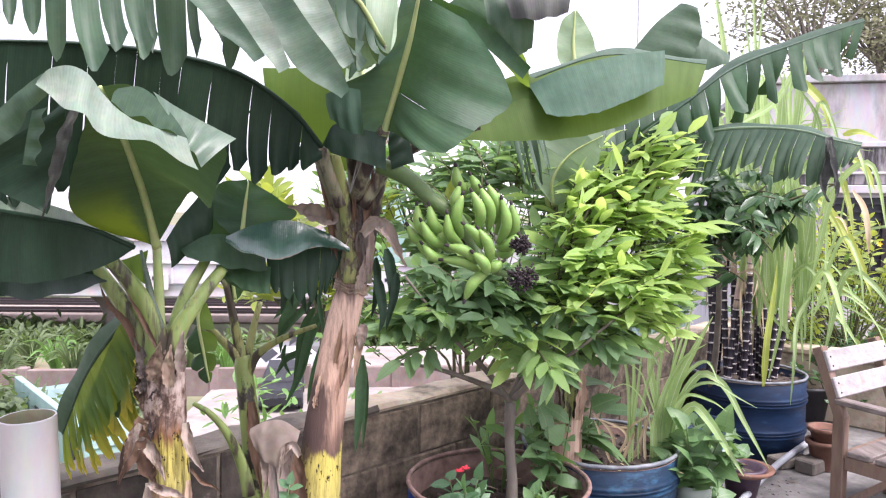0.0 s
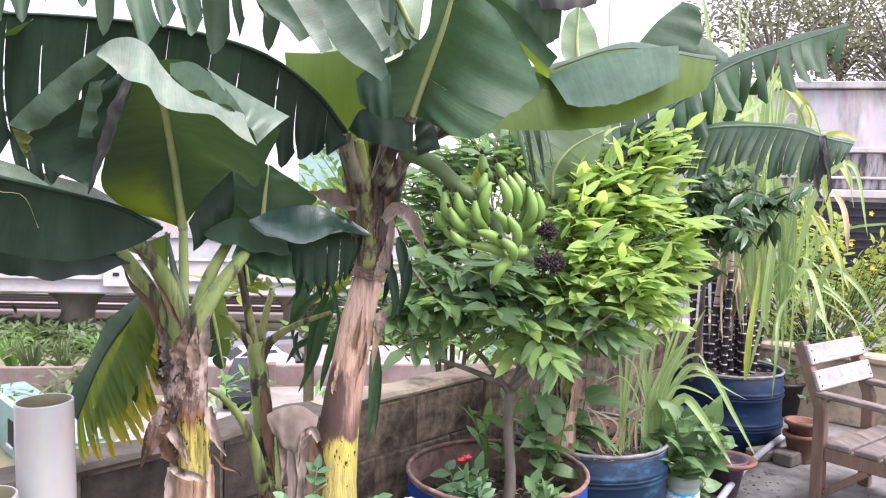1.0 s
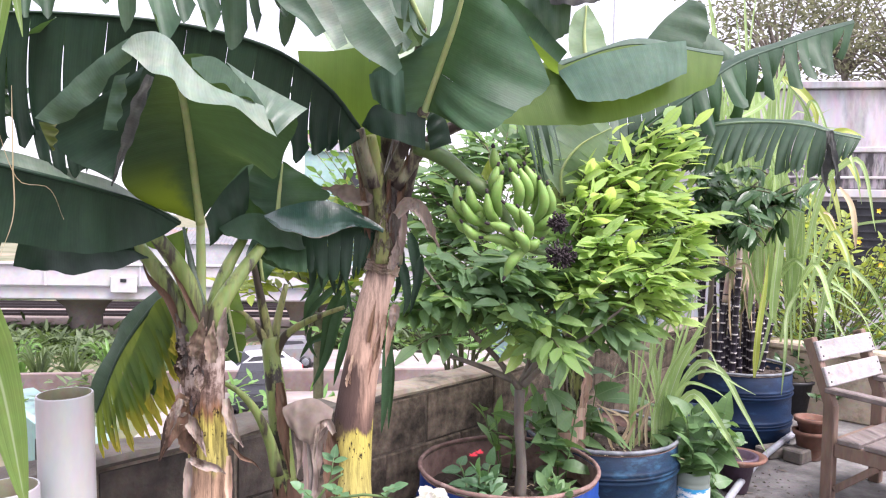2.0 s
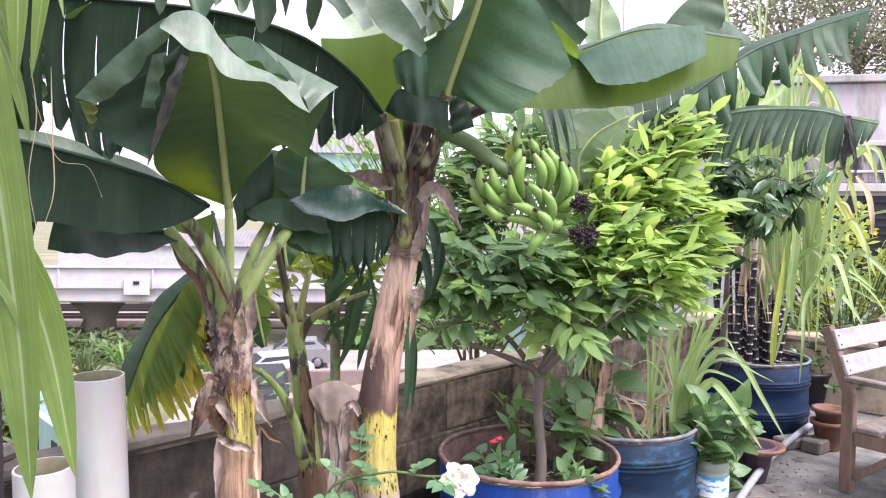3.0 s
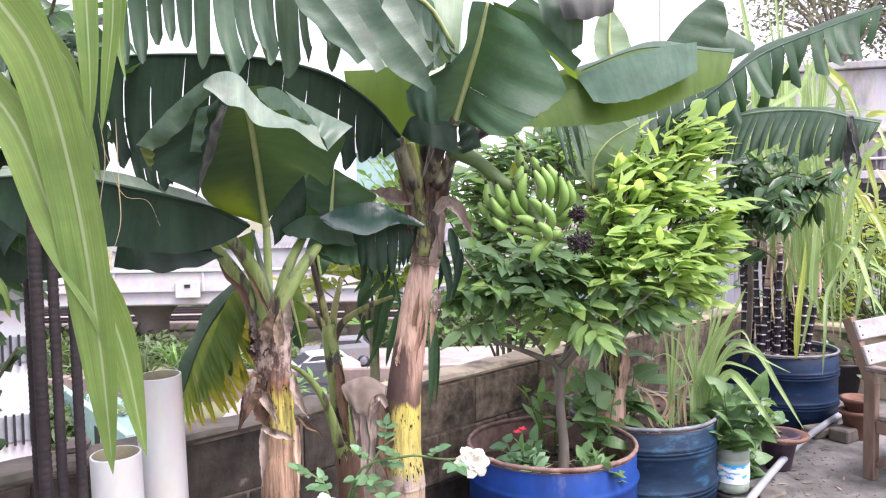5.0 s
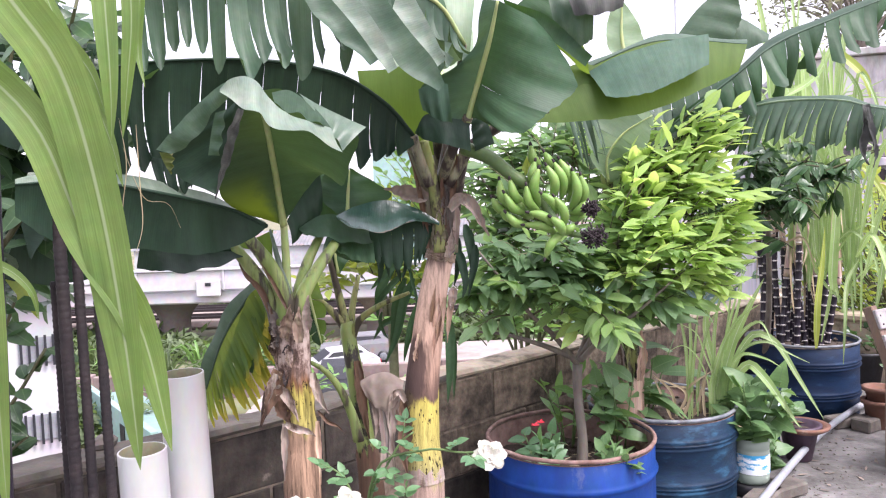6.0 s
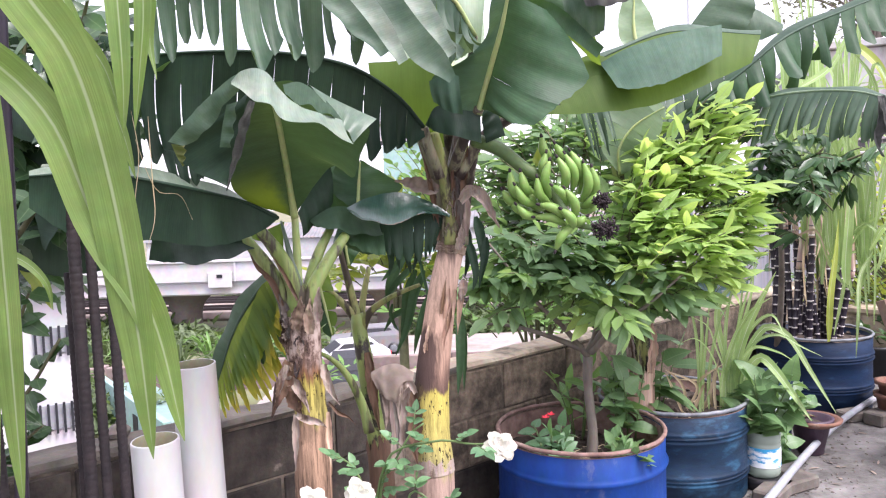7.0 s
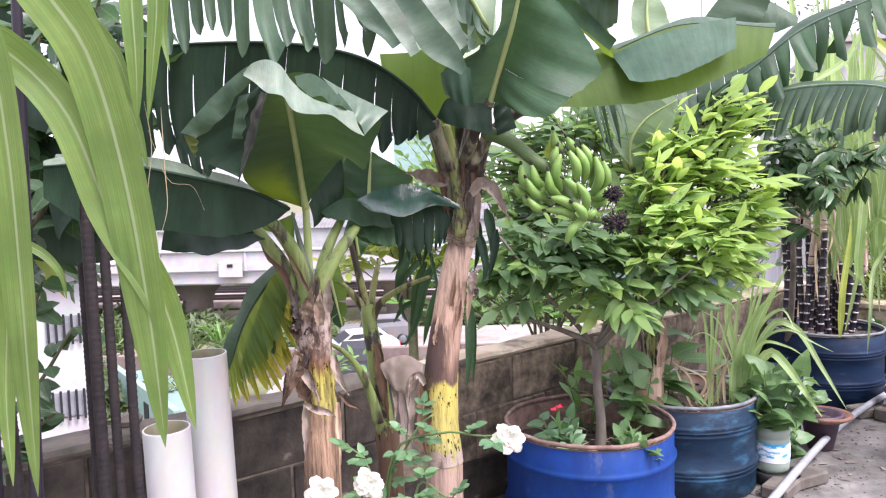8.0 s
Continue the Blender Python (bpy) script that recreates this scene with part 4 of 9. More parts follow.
TQ = surf("turquoise_wall", (0.20, 0.33, 0.305), (0.27, 0.40, 0.37), 0.8, 0.8, 0.1, stain=(0.32, 0.38, 0.36), stain_at=(0.58, 0.7), stain_scale=0.7)

# Flat-roofed turquoise house.
tq_house = thing("house", (-10.6, 21.0, GZ), "pale turquoise flat-roofed house with dark windows", "house")
tq_m = Matrix((V((-0.67, 0.74, 0)), V((0.74, 0.67, 0)), V((0, 0, 1)))).transposed().to_4x4()
tq_m.translation = V((-10.6, 21.0, 0))
g = Geo()
box(g, (0, 0, GZ), (9, 0.25, -5.35), tq_m, 0.02)
part("wall", g, TQ, tq_house, smooth=False)
g = Geo()
box(g, (0, 0.252, GZ), (9, 1.9, -6.0), tq_m)
part("wall", g, TQ, tq_house, smooth=False)
g = Geo()
box(g, (-0.05, 0.252, -5.996), (9.05, 1.95, -5.92), tq_m, 0.02)
part("roof", g, TURQUOISE, tq_house, smooth=False)
for x in (0.9, 2.9, 5.2):
    g = Geo()
    box(g, (x, -0.03, -6.6), (x + 0.55, 0.04, -5.8), tq_m)
    win = part("window", g, STEEL_DARK, tq_house, "dark window", smooth=False)
    g = Geo()
    box(g, (x - 0.06, -0.09, -6.67), (x + 0.61, -0.031, -6.602), tq_m)
    part("sill", g, WHITE_WALL, win, smooth=False)
gable_house((-2.0, 17, -6.0), 40, 5, 5, 1.3, 2.1, WHITE_WALL, TURQUOISE, "shanty house with a faded green roof", [(0, 0.2, 0.8, 0.7)])
gable_house((3.4, 15, -4.4), 38, 9, 7, 1.3, 2.4, WHITE_WALL, TURQUOISE, "house with a wide pale green roof", [(0, 0, 0.8, 0.7)])
gable_house((7.5, 26, -4.5), 10, 8, 6, 3.0, 4.2, TQ, TIN, "two-storey turquoise house behind trees", [(0, 0.6, 0.9, 0.9)])
gable_house((-6.63, 64, -4.5), 8, 6.4, 4, 11.1, 12.9, TQ, TIN, "tall turquoise house beyond the railway", [(0.8, 7.5, 1.4, 1.8)])
gable_house((-20, 74, -6.0), 4, 30, 9, 4.2, 5.5, WHITE_WALL, TIN, "long pale warehouse beyond the railway", [(0, 1, 2, 1)])
gable_house((14, 80, -6.0), -3, 40, 9, 4.4, 6.0, WHITE_WALL, TIN, "long pale warehouse beyond the railway", [(0, 1, 2, 1)])

# White neighbouring house with barred windows.
house = thing("house", (-6.0, 7.0, GZ), "white neighbouring house with black barred windows", "house")
hm = pose(-4.05, 6.3, 0, 0, 0, 33)
g = Geo()
box(g, (-5, 0, GZ), (0, 4, 0.62), hm, 0.02)
part("wall", g, WHITE_WALL, house, smooth=False)
g = Geo()
box(g, (-5.2, -0.25, 0.625), (0.2, 4.2, 0.75), hm, 0.02)
part("roof", g, WHITE_WALL, house, smooth=False)
for z in (-0.10, -0.83):
    for x in (-0.44, -1.5):
        win = Geo()
        box(win, (x, -0.012, z + 0.03), (x + 0.38, 0.03, z + 0.27), hm)
        w = part("window", win, PVC_GREY, house, "black barred window", smooth=False)
        for k in range(6):
            bg = Geo()
            box(bg, (x + 0.014 + k * 0.066, -0.05, z + 0.0), (x + 0.036 + k * 0.066, -0.03, z + 0.29), hm)
            part("grille_bar", bg, STEEL_DARK, w, smooth=False)

# Grey building at the far side.
building = thing("building", (7, 10, GZ), "stained grey rendered building with dark louvred windows", "building")
bm_ = pose(5.05, 10.9, 0, 0, 0, -12)
g = Geo()
box(g, (-0.3, 0, GZ), (14, 8, 3.25), bm_, 0.02)
part("wall", g, FAR_WALL, building, smooth=False)
for z0, z1, d in ((3.255, 3.36, 0.08), (2.30, 2.38, 0.06), (1.62, 1.74, 0.10), (1.90, 1.94, 0.05)):
    g = Geo()
    box(g, (-0.4, -d, z0), (14.1, 0.02 if z0 < 3.2 else 8, z1), bm_, 0.01)
    part("ledge", g, FAR_WALL, building, smooth=False)
g = Geo()
box(g, (-0.32, -0.03, 1.75), (14.02, 0.0, 2.29), bm_, 0.01)
part("stained_band", g, FAR_WALL_DARK, building, "band of black-streaked render", smooth=False)
for x in (0.75, 2.45, 4.15):
    g = Geo()
    box(g, (x, -0.015, 0.2), (x + 1.5, 0.05, 1.56), bm_)
    w = part("window", g, STEEL_DARK, building, "dark louvred window", smooth=False)
    for k in range(11):
        lg = Geo()
        box(lg, (x + 0.04, -0.05, 0.26 + k * 0.12), (x + 1.46, -0.016, 0.29 + k * 0.12), bm_)
        part("louvre", lg, STEEL_DARK, w, smooth=False)
    for xx in (x - 0.03, x + 0.7, x + 1.48):
        fg = Geo()
        box(fg, (xx, -0.07, 0.18), (xx + 0.06, -0.052, 1.58), bm_)
        part("window_frame", fg, REBAR, w, smooth=False)

# Tall thin aerial pole.
g = Geo()
tube(g, [(4.25, 16, GZ), (4.25, 16, 9.5)], [0.035, 0.03], 8)
tagged(part("aerial_pole", g, PVC_GREY), "thin grey metal aerial pole", "pole")


def shrubs(name, spots, size, count, seed, mat, label, category):
    """Loose masses of leaves on low ground; spots are (place, spread)."""
    r = random.Random(seed)
    g = Geo()
    for place, sp in spots:
        for _ in range(count):
            d = V((min(max(r.gauss(0, 0.42), -0.9), 0.9), min(max(r.gauss(0, 0.42), -0.9), 0.9), min(abs(r.gauss(0, 0.45)), 0.95)))
            p = V(place) + V((d.x * sp[0], d.y * sp[0], d.z * sp[1]))
            w = V((r.uniform(-1, 1), r.uniform(-1, 1), r.uniform(-0.3, 0.9)))
            small_leaf(g, p, w, (r.uniform(-0.5, 0.5), r.uniform(-0.5, 0.5), 1), size * r.uniform(0.6, 1.5), size * r.uniform(0.25, 0.5), r.uniform(0, 0.5))
    return tagged(part(name, g, mat, kind="stuff"), label, category)


r = random.Random(8)
shrubs("bushes", [((r.uniform(-32, -9.5), r.uniform(36, 46), GZ), (2.0, 1.0)) for _ in range(22)] + [((r.uniform(-4, 8), r.uniform(43, 47), GZ), (2.0, 1.3)) for _ in range(14)], 0.62, 230, 2, FAR_LEAF, "wild green bushes along the railway", "bushes")
shrubs("bushes", [((r.uniform(-20, -10), r.uniform(24, 30), GZ), (1.5, 1.3)) for _ in range(9)], 0.55, 220, 3, FAR_LEAF, "green bushes by the boundary wall", "bushes")
shrubs("bushes", [((r.uniform(-60, 40), r.uniform(62, 68), GZ), (4, 2.6)) for _ in range(44)], 1.0, 130, 5, FAR_LEAF, "dark green bushes behind the tracks", "bushes")
shrubs("bushes", [((r.uniform(-4, 6), r.uniform(9, 13), -3.6), (0.8, 2.0)) for _ in range(10)] + [((r.uniform(0.2, 3.2), r.uniform(9, 12), -2.6), (0.8, 2.0)) for _ in range(7)], 0.25, 170, 6, WEED_LEAF, "tall weeds and bushes outside the parapet", "bushes")

r = random.Random(15)
for k in range(11):
    c = V((-24 + 1.35 * k + r.uniform(-0.4, 0.4), 34.0 + r.uniform(-1.5, 2.5), GZ))
    sp = thing("strap_plant", c, "tuft of long strap-shaped green leaves by the boundary wall", "plant", "strap-leaved plants")
    g = Geo()
    for j in range(34):
        a, s = r.uniform(0, 6.283), r.uniform(0.5, 1.2)
        out = V((math.cos(a), math.sin(a), 0)) * s
        h = r.uniform(0.9, 2.1)
        blade(g, [c + out * 0.08, c + out * 0.35 + V((0, 0, h * 0.62)), c + out * 0.8 + V((0, 0, h)), c + out * 1.4 + V((0, 0, h * r.uniform(0.6, 1.0)))], r.uniform(0.09, 0.17), k * 40 + j, n=8)
    part("foliage", g, (FAR_LEAF, WEED_LEAF)[k % 3 == 1], sp, kind="stuff")

# ---- banana plants ----
def banana_leaf(plant, mid, left=None, right=None, mats=(LEAF_UNDER, LEAF_UNDER), tears=(0, 0), rib=(0.012, 0.003), seed=1, gap=0.3, curl=0.1, rag=0.1,
                bulge=(0.08, 0.08), ripple=0.004, label="", stalk=None, rib_mat=None, cup=0.12):
    """One leaf: blade halves between rib and margins, and its rib with the stalk."""
    g = Geo()
    slots = [mats[0], mats[1]]
    if left:
        lamina(g, mid, left, 36, 8, bulge[0], tears[0], gap, curl, rag, seed, -1, ripple, cup, slot=0)
    if right:
        lamina(g, mid, right, 36, 8, -bulge[1], tears[1], gap, curl, rag, seed + 50, 1, ripple, cup, slot=1)
    leaf = part("leaf", g, slots, plant, label)
    if rib:
        g = Geo()
        line = (stalk or []) + mid
        tube(g, line, [rib[0], rib[0] * 0.8, (rib[0] + rib[1]) / 2, rib[1], rib[1] * 0.6], 8, 24)
        part("midrib", g, rib_mat or RIB, leaf)
    return leaf


def sheet(plant, top, low, mat, tears=0, seed=1, bulge=0.06, gap=0.25, curl=0.08, rag=0.06, ripple=0.004, label="", name="leaf", crumple=0.0):
    """A free-hanging fold of blade between two margins."""
    g = Geo()
    lamina(g, top, low, 32, 12 if crumple else 8, bulge, tears, gap, curl, rag, seed, 1, ripple, crumple=crumple)
    return part(name, g, mat, plant, label)


def ribbon(plant, lines, mat, seed, label=""):
    """A leaf torn to its rib: slim pointed strips, each (line, width), that hang side by side."""
    g = Geo()
    for k, (pts, w) in enumerate(lines):
        blade(g, pts, w * 0.85, seed + k, face=(0.35 * (-1) ** k, -1, 0.15), n=16, fold=0.35, full=0.25)
    return part("leaf", g, mat, plant, label)


def sheath(name, pts, r0, r1, mat, parent, seed, jag=(0.05, 0.05), label="", seg=36, lump=0.02, n=16):
    g = Geo()
    tube(g, pts, [r0, r1], seg, n, cap=False, lump=lump, rnd=random.Random(seed), jag=jag)
    return part(name, g, mat, parent, label)


def flap(parent, pts, w, mat, seed, label="", name="dry_sheath"):
    """A dry, crumpled strip that peels off the stem, curled inward at its edges."""
    g = Geo()
    r = random.Random(seed)
    N, M = 22, 8
    line = spline(pts, N)
    verts, uvs, faces = [], [], []
    turn = r.uniform(-0.5, 0.5)
    for i, p in enumerate(line):
        t = (line[min(i + 1, N)] - line[max(i - 1, 0)]).normalized()
        s = t.cross(V((0.1, -1, 0.2))).normalized()
        s = Matrix.Rotation(turn * i / N, 3, t) @ s
        f = s.cross(t)
        ww = w / 2 * (0.5 + 0.75 * math.sin(math.pi * min(i / N + 0.12, 1))) * (1 - 0.75 * (i / N) ** 4) * (1 + 0.35 * noise.noise(V((i * 0.45, seed, 3.0))))
        for k in range(M + 1):
            q = 2 * k / M - 1
            e = ww * (1 + (0.25 * noise.noise(V((i * 0.35, k, seed))) if k in (0, M) else 0))
            d = 0.30 * w * noise.noise(V((i * 0.28, q * 1.7, seed * 1.3))) + 0.20 * w * noise.noise(V((i * 0.9, q * 4.0, seed)))
            verts.append(p + s * (e * q) + f * (ww * (0.9 * q * q - 0.4) + d))
            uvs.append((i * 0.012, q))
    for i in range(N):
        for k in range(M):
            a = i * (M + 1) + k
            faces.append((a, a + 1, a + M + 2, a + M + 1))
    g.add(verts, faces, uvs)
    return part(name, g, mat, parent, label)


def peels(trunk, line, radius, count, seed, mats, size=(0.03, 0.08), width=(0.010, 0.024), lift=(0.002, 0.016)):
    """Short lifted scraps of dry sheath over the near side of a stem."""
    r = random.Random(seed)
    pts = spline(line, 30)
    for k in range(count):
        q = r.uniform(2, 28)
        c = at(pts, q)
        t = (at(pts, q + 1) - at(pts, q - 1)).normalized()
        a = r.uniform(-2.9, -0.25)
        out = V((math.cos(a), math.sin(a), 0))
        out = (out - t * out.dot(t)).normalized()
        d = t * (r.choice((-1, 1, 1)) * r.uniform(*size))
        h = r.uniform(*lift)
        p = c + out * (radius - 0.001)
        flap(trunk, [p, p + d * 0.4 + out * 0.003, p + d * 0.75 + out * (0.003 + h * 0.4), p + d + out * (0.003 + h)], r.uniform(*width), mats[k % len(mats)], seed * 31 + k)


def stem_geo(geo, pts, radii, seg=56, rings=110, ridge=0.05, shred=0.0, seed=1):
    """A pseudostem of overlapping sheaths: lengthwise ridges, dents and lifted edges."""
    line = spline(pts, rings)
    verts, uvs, faces = [], [], []
    for i, c in enumerate(line):
        q = i / rings
        x = q * (len(radii) - 1)
        k = min(int(x), len(radii) - 2)
        rad = radii[k] + (radii[k + 1] - radii[k]) * (x - k)
        for j in range(seg):
            a = 6.2832 * j / seg
            ca, sa = math.cos(a), math.sin(a)
            w = noise.noise(V((ca * 1.2 + seed, sa * 1.2, c.z * 5))) * 0.9 + noise.noise(V((ca * 4 + seed, sa * 4, c.z * 6))) * 0.55 + noise.noise(V((ca * 11, sa * 11 + seed, c.z * 14))) * 0.35
            step = ridge * (0.9 if (a + c.z * 0.7 + seed) % 2.1 < 0.5 else 0.0) * (a + c.z * 0.7 + seed) % 2.1 if ridge else 0.0
            sh = shred * max(noise.noise(V((ca * 7, sa * 7 + seed, c.z * 26))), 0.0) ** 1.2
            rr = rad * (1 + ridge * w + min(step, 0.03) + sh)
            verts.append(c + V((ca * rr, sa * rr, 0)))
            uvs.append((c.z, j / seg))
    for i in range(rings):
        for j in range(seg):
            a, b = i * seg + j, i * seg + (j + 1) % seg
            faces.append((a, b, b + seg, a + seg))
    faces.append(tuple(rings * seg + j for j in range(seg)))
    geo.add(verts, faces, uvs)
    return line


# Young plant whose leaves arch over the pipes.
stem_a = [(-0.558, 1.455, 0.613), (-0.557, 1.455, 0.711), (-0.563, 1.455, 0.796), (-0.567, 1.455, 0.856), (-0.568, 1.455, 0.917), (-0.567, 1.455, 0.965), (-0.570, 1.455, 1.012)]
foot_a = (stem_a[0][0] - 0.01, stem_a[0][1], 0.0)
plant_a = thing("banana_plant", foot_a, "young banana plant with broad arching leaves and a peeling stem", "banana plant", "banana plants")
g = Geo()
stem_geo(g, [foot_a] + stem_a, [0.056, 0.053, 0.050, 0.0475, 0.045, 0.0435, 0.041, 0.039, 0.0385, 0.0395, 0.041, 0.041, 0.039, 0.030], ridge=0.05, shred=0.13, seed=3)
trunk_a = part("stem", g, STEM_A, plant_a)
flap(trunk_a, [(-0.594, 1.420, 0.857), (-0.599, 1.395, 0.822), (-0.617, 1.385, 0.778), (-0.634, 1.385, 0.732)], 0.030, SHEATH_BROWN, 31, "brown curled strip of dry sheath")
flap(trunk_a, [(-0.595, 1.400, 0.853), (-0.611, 1.390, 0.811), (-0.628, 1.390, 0.759)], 0.016, SHEATH_GREY, 36)
flap(trunk_a, [(-0.605, 1.400, 0.812), (-0.581, 1.395, 0.813), (-0.564, 1.400, 0.783), (-0.547, 1.405, 0.735)], 0.020, SHEATH_GREY, 32, "pale curled strip of dry sheath")
flap(trunk_a, [(-0.592, 1.415, 0.799), (-0.581, 1.410, 0.759), (-0.567, 1.408, 0.727)], 0.030, SHEATH_BROWN, 37, "dark inner strip of dry sheath")
flap(trunk_a, [(-0.515, 1.430, 0.847), (-0.506, 1.420, 0.816), (-0.494, 1.420, 0.782), (-0.479, 1.430, 0.747)], 0.018, SHEATH_GREY, 33)
flap(trunk_a, [(-0.506, 1.430, 0.753), (-0.483, 1.430, 0.727), (-0.461, 1.440, 0.712), (-0.446, 1.450, 0.689)], 0.007, SHEATH_BROWN, 38)
flap(trunk_a, [(-0.579, 1.402, 0.732), (-0.551, 1.397, 0.722), (-0.524, 1.403, 0.712), (-0.511, 1.418, 0.695)], 0.015, SHEATH_GREY, 34, "papery band round the stem")
flap(trunk_a, [(-0.583, 1.410, 0.730), (-0.582, 1.400, 0.674), (-0.587, 1.400, 0.594)], 0.014, SHEATH_GREY, 35)
flap(trunk_a, [(-0.506, 1.420, 0.732), (-0.506, 1.420, 0.667), (-0.502, 1.410, 0.580)], 0.012, SHEATH_TAN, 39)
flap(trunk_a, [(-0.572, 1.408, 0.936), (-0.563, 1.404, 0.977), (-0.553, 1.400, 1.018)], 0.024, BARK_SCALY, 20)
flap(trunk_a, [(-0.519, 1.420, 0.951), (-0.517, 1.415, 0.993), (-0.511, 1.410, 1.037)], 0.020, SHEATH_GREY, 21)
flap(trunk_a, [(-0.595, 1.425, 0.945), (-0.598, 1.420, 0.981), (-0.610, 1.410, 1.023)], 0.018, SHEATH_DIM, 22)
flap(trunk_a, [(-0.536, 1.405, 0.925), (-0.538, 1.402, 0.972), (-0.532, 1.400, 1.012)], 0.020, BARK_SCALY, 23)
peels(trunk_a, [(-0.571, 1.455, 0.843), (-0.569, 1.455, 0.916), (-0.569, 1.455, 0.988)], 0.0415, 16, 5, (BARK_SCALY, SHEATH_DIM, SHEATH_GREY, BARK_SCALY), size=(0.02, 0.05), lift=(0.001, 0.006))
# Leaf stalks fan out of the crown.


def stalk(plant, pts, r0, r1, label="", mat=None):
    g = Geo()
    tube(g, pts, [r0, (r0 + r1) / 2, r1], 10, 14, squash=0.8)
    return part("leaf_stalk", g, mat or PETIOLE, plant, label)


stalk(plant_a, [(-0.563, 1.440, 0.990), (-0.568, 1.435, 1.050), (-0.563, 1.420, 1.121), (-0.559, 1.400, 1.213)], 0.013, 0.0085, "pale leaf stalk", RIB)
stalk(plant_a, [(-0.577, 1.440, 0.966), (-0.574, 1.430, 1.032), (-0.600, 1.410, 1.110), (-0.637, 1.370, 1.183)], 0.027, 0.014)
stalk(plant_a, [(-0.596, 1.455, 0.952), (-0.606, 1.450, 1.006), (-0.641, 1.440, 1.082), (-0.695, 1.440, 1.157)], 0.026, 0.014)
stalk(plant_a, [(-0.545, 1.440, 0.966), (-0.535, 1.440, 1.026), (-0.502, 1.460, 1.089), (-0.460, 1.500, 1.155)], 0.022, 0.0125)
stalk(plant_a, [(-0.559, 1.460, 0.963), (-0.548, 1.465, 1.035), (-0.531, 1.490, 1.106), (-0.505, 1.530, 1.171)], 0.020, 0.011)
stalk(plant_a, [(-0.564, 1.425, 1.039), (-0.578, 1.420, 1.103), (-0.589, 1.420, 1.155), (-0.598, 1.420, 1.196)], 0.011, 0.003, "rolled new leaf", LEAF_PALE)
flap(plant_a, [(-0.603, 1.415, 0.993), (-0.624, 1.410, 1.052), (-0.660, 1.410, 1.092), (-0.680, 1.420, 1.126)], 0.012, SHEATH_BROWN, 41, "brown dry edge of a stalk")
flap(plant_a, [(-0.561, 1.400, 1.007), (-0.586, 1.390, 1.067), (-0.615, 1.385, 1.122)], 0.008, SHEATH_BROWN, 42, "brown dry edge of a stalk")

banana_leaf(plant_a, [(-0.560, 1.405, 1.202), (-0.550, 1.340, 1.277), (-0.525, 1.220, 1.358), (-0.505, 1.120, 1.408), (-0.494, 1.040, 1.452)],
            [(-0.590, 1.400, 1.211), (-0.632, 1.330, 1.235), (-0.656, 1.270, 1.259), (-0.652, 1.240, 1.302), (-0.605, 1.180, 1.362), (-0.553, 1.110, 1.415), (-0.516, 1.050, 1.454)],
            [(-0.548, 1.390, 1.219), (-0.474, 1.300, 1.280), (-0.422, 1.220, 1.310), (-0.379, 1.160, 1.308), (-0.336, 1.100, 1.287), (-0.317, 1.060, 1.325), (-0.298, 1.030, 1.380), (-0.363, 1.030, 1.421), (-0.447, 1.030, 1.454)], (LEAF_LIT, LEAF_UNDER), rib=(0.0095, 0.006), seed=3, bulge=(0.05, 0.05),
            label="broad leaf seen from its underside, sunlit through")
# Its tip folds over towards the open side, upper face showing, pale with painted sky sheen.
sheet(plant_a, [(-0.523, 0.930, 1.441), (-0.504, 0.925, 1.455), (-0.481, 0.930, 1.461), (-0.462, 0.940, 1.452), (-0.447, 0.950, 1.428), (-0.417, 0.955, 1.400), (-0.384, 0.965, 1.387), (-0.349, 0.980, 1.375)], [(-0.518, 0.920, 1.434), (-0.494, 0.905, 1.420), (-0.470, 0.900, 1.406), (-0.445, 0.900, 1.397), (-0.428, 0.905, 1.381), (-0.398, 0.915, 1.371), (-0.366, 0.930, 1.364), (-0.325, 0.960, 1.334)], LEAF_PALE, seed=4, bulge=-0.10, rag=0.0, crumple=0.0015, label="pale fold of a leaf with sky sheen in its colour")
# Painted shade between the two folds, as a darker face of the blade.
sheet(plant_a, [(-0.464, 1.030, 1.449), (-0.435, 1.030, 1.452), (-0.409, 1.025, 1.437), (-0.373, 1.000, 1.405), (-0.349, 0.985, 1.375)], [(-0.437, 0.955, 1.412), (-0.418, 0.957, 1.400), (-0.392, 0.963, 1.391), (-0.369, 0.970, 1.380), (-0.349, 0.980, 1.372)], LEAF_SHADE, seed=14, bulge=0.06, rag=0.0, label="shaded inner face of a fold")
sheet(plant_a, [(-0.416, 1.034, 1.446), (-0.381, 1.032, 1.424), (-0.338, 1.030, 1.401), (-0.296, 1.030, 1.380)], [(-0.387, 1.000, 1.414), (-0.365, 0.990, 1.391), (-0.348, 0.985, 1.367), (-0.329, 0.980, 1.341)], LEAF_PALE_GREEN, seed=15, bulge=0.04, rag=0.0, label="mint green fold of a leaf")
sheet(plant_a, [(-0.502, 0.930, 1.456), (-0.532, 0.940, 1.446), (-0.565, 0.950, 1.425), (-0.599, 0.960, 1.400), (-0.629, 0.965, 1.373), (-0.656, 0.970, 1.350)], [(-0.501, 0.925, 1.429), (-0.523, 0.940, 1.418), (-0.548, 0.950, 1.397), (-0.568, 0.955, 1.372), (-0.592, 0.960, 1.353), (-0.624, 0.965, 1.340)], LEAF_GREY, seed=6, bulge=-0.12, rag=0.1, crumple=0.004)
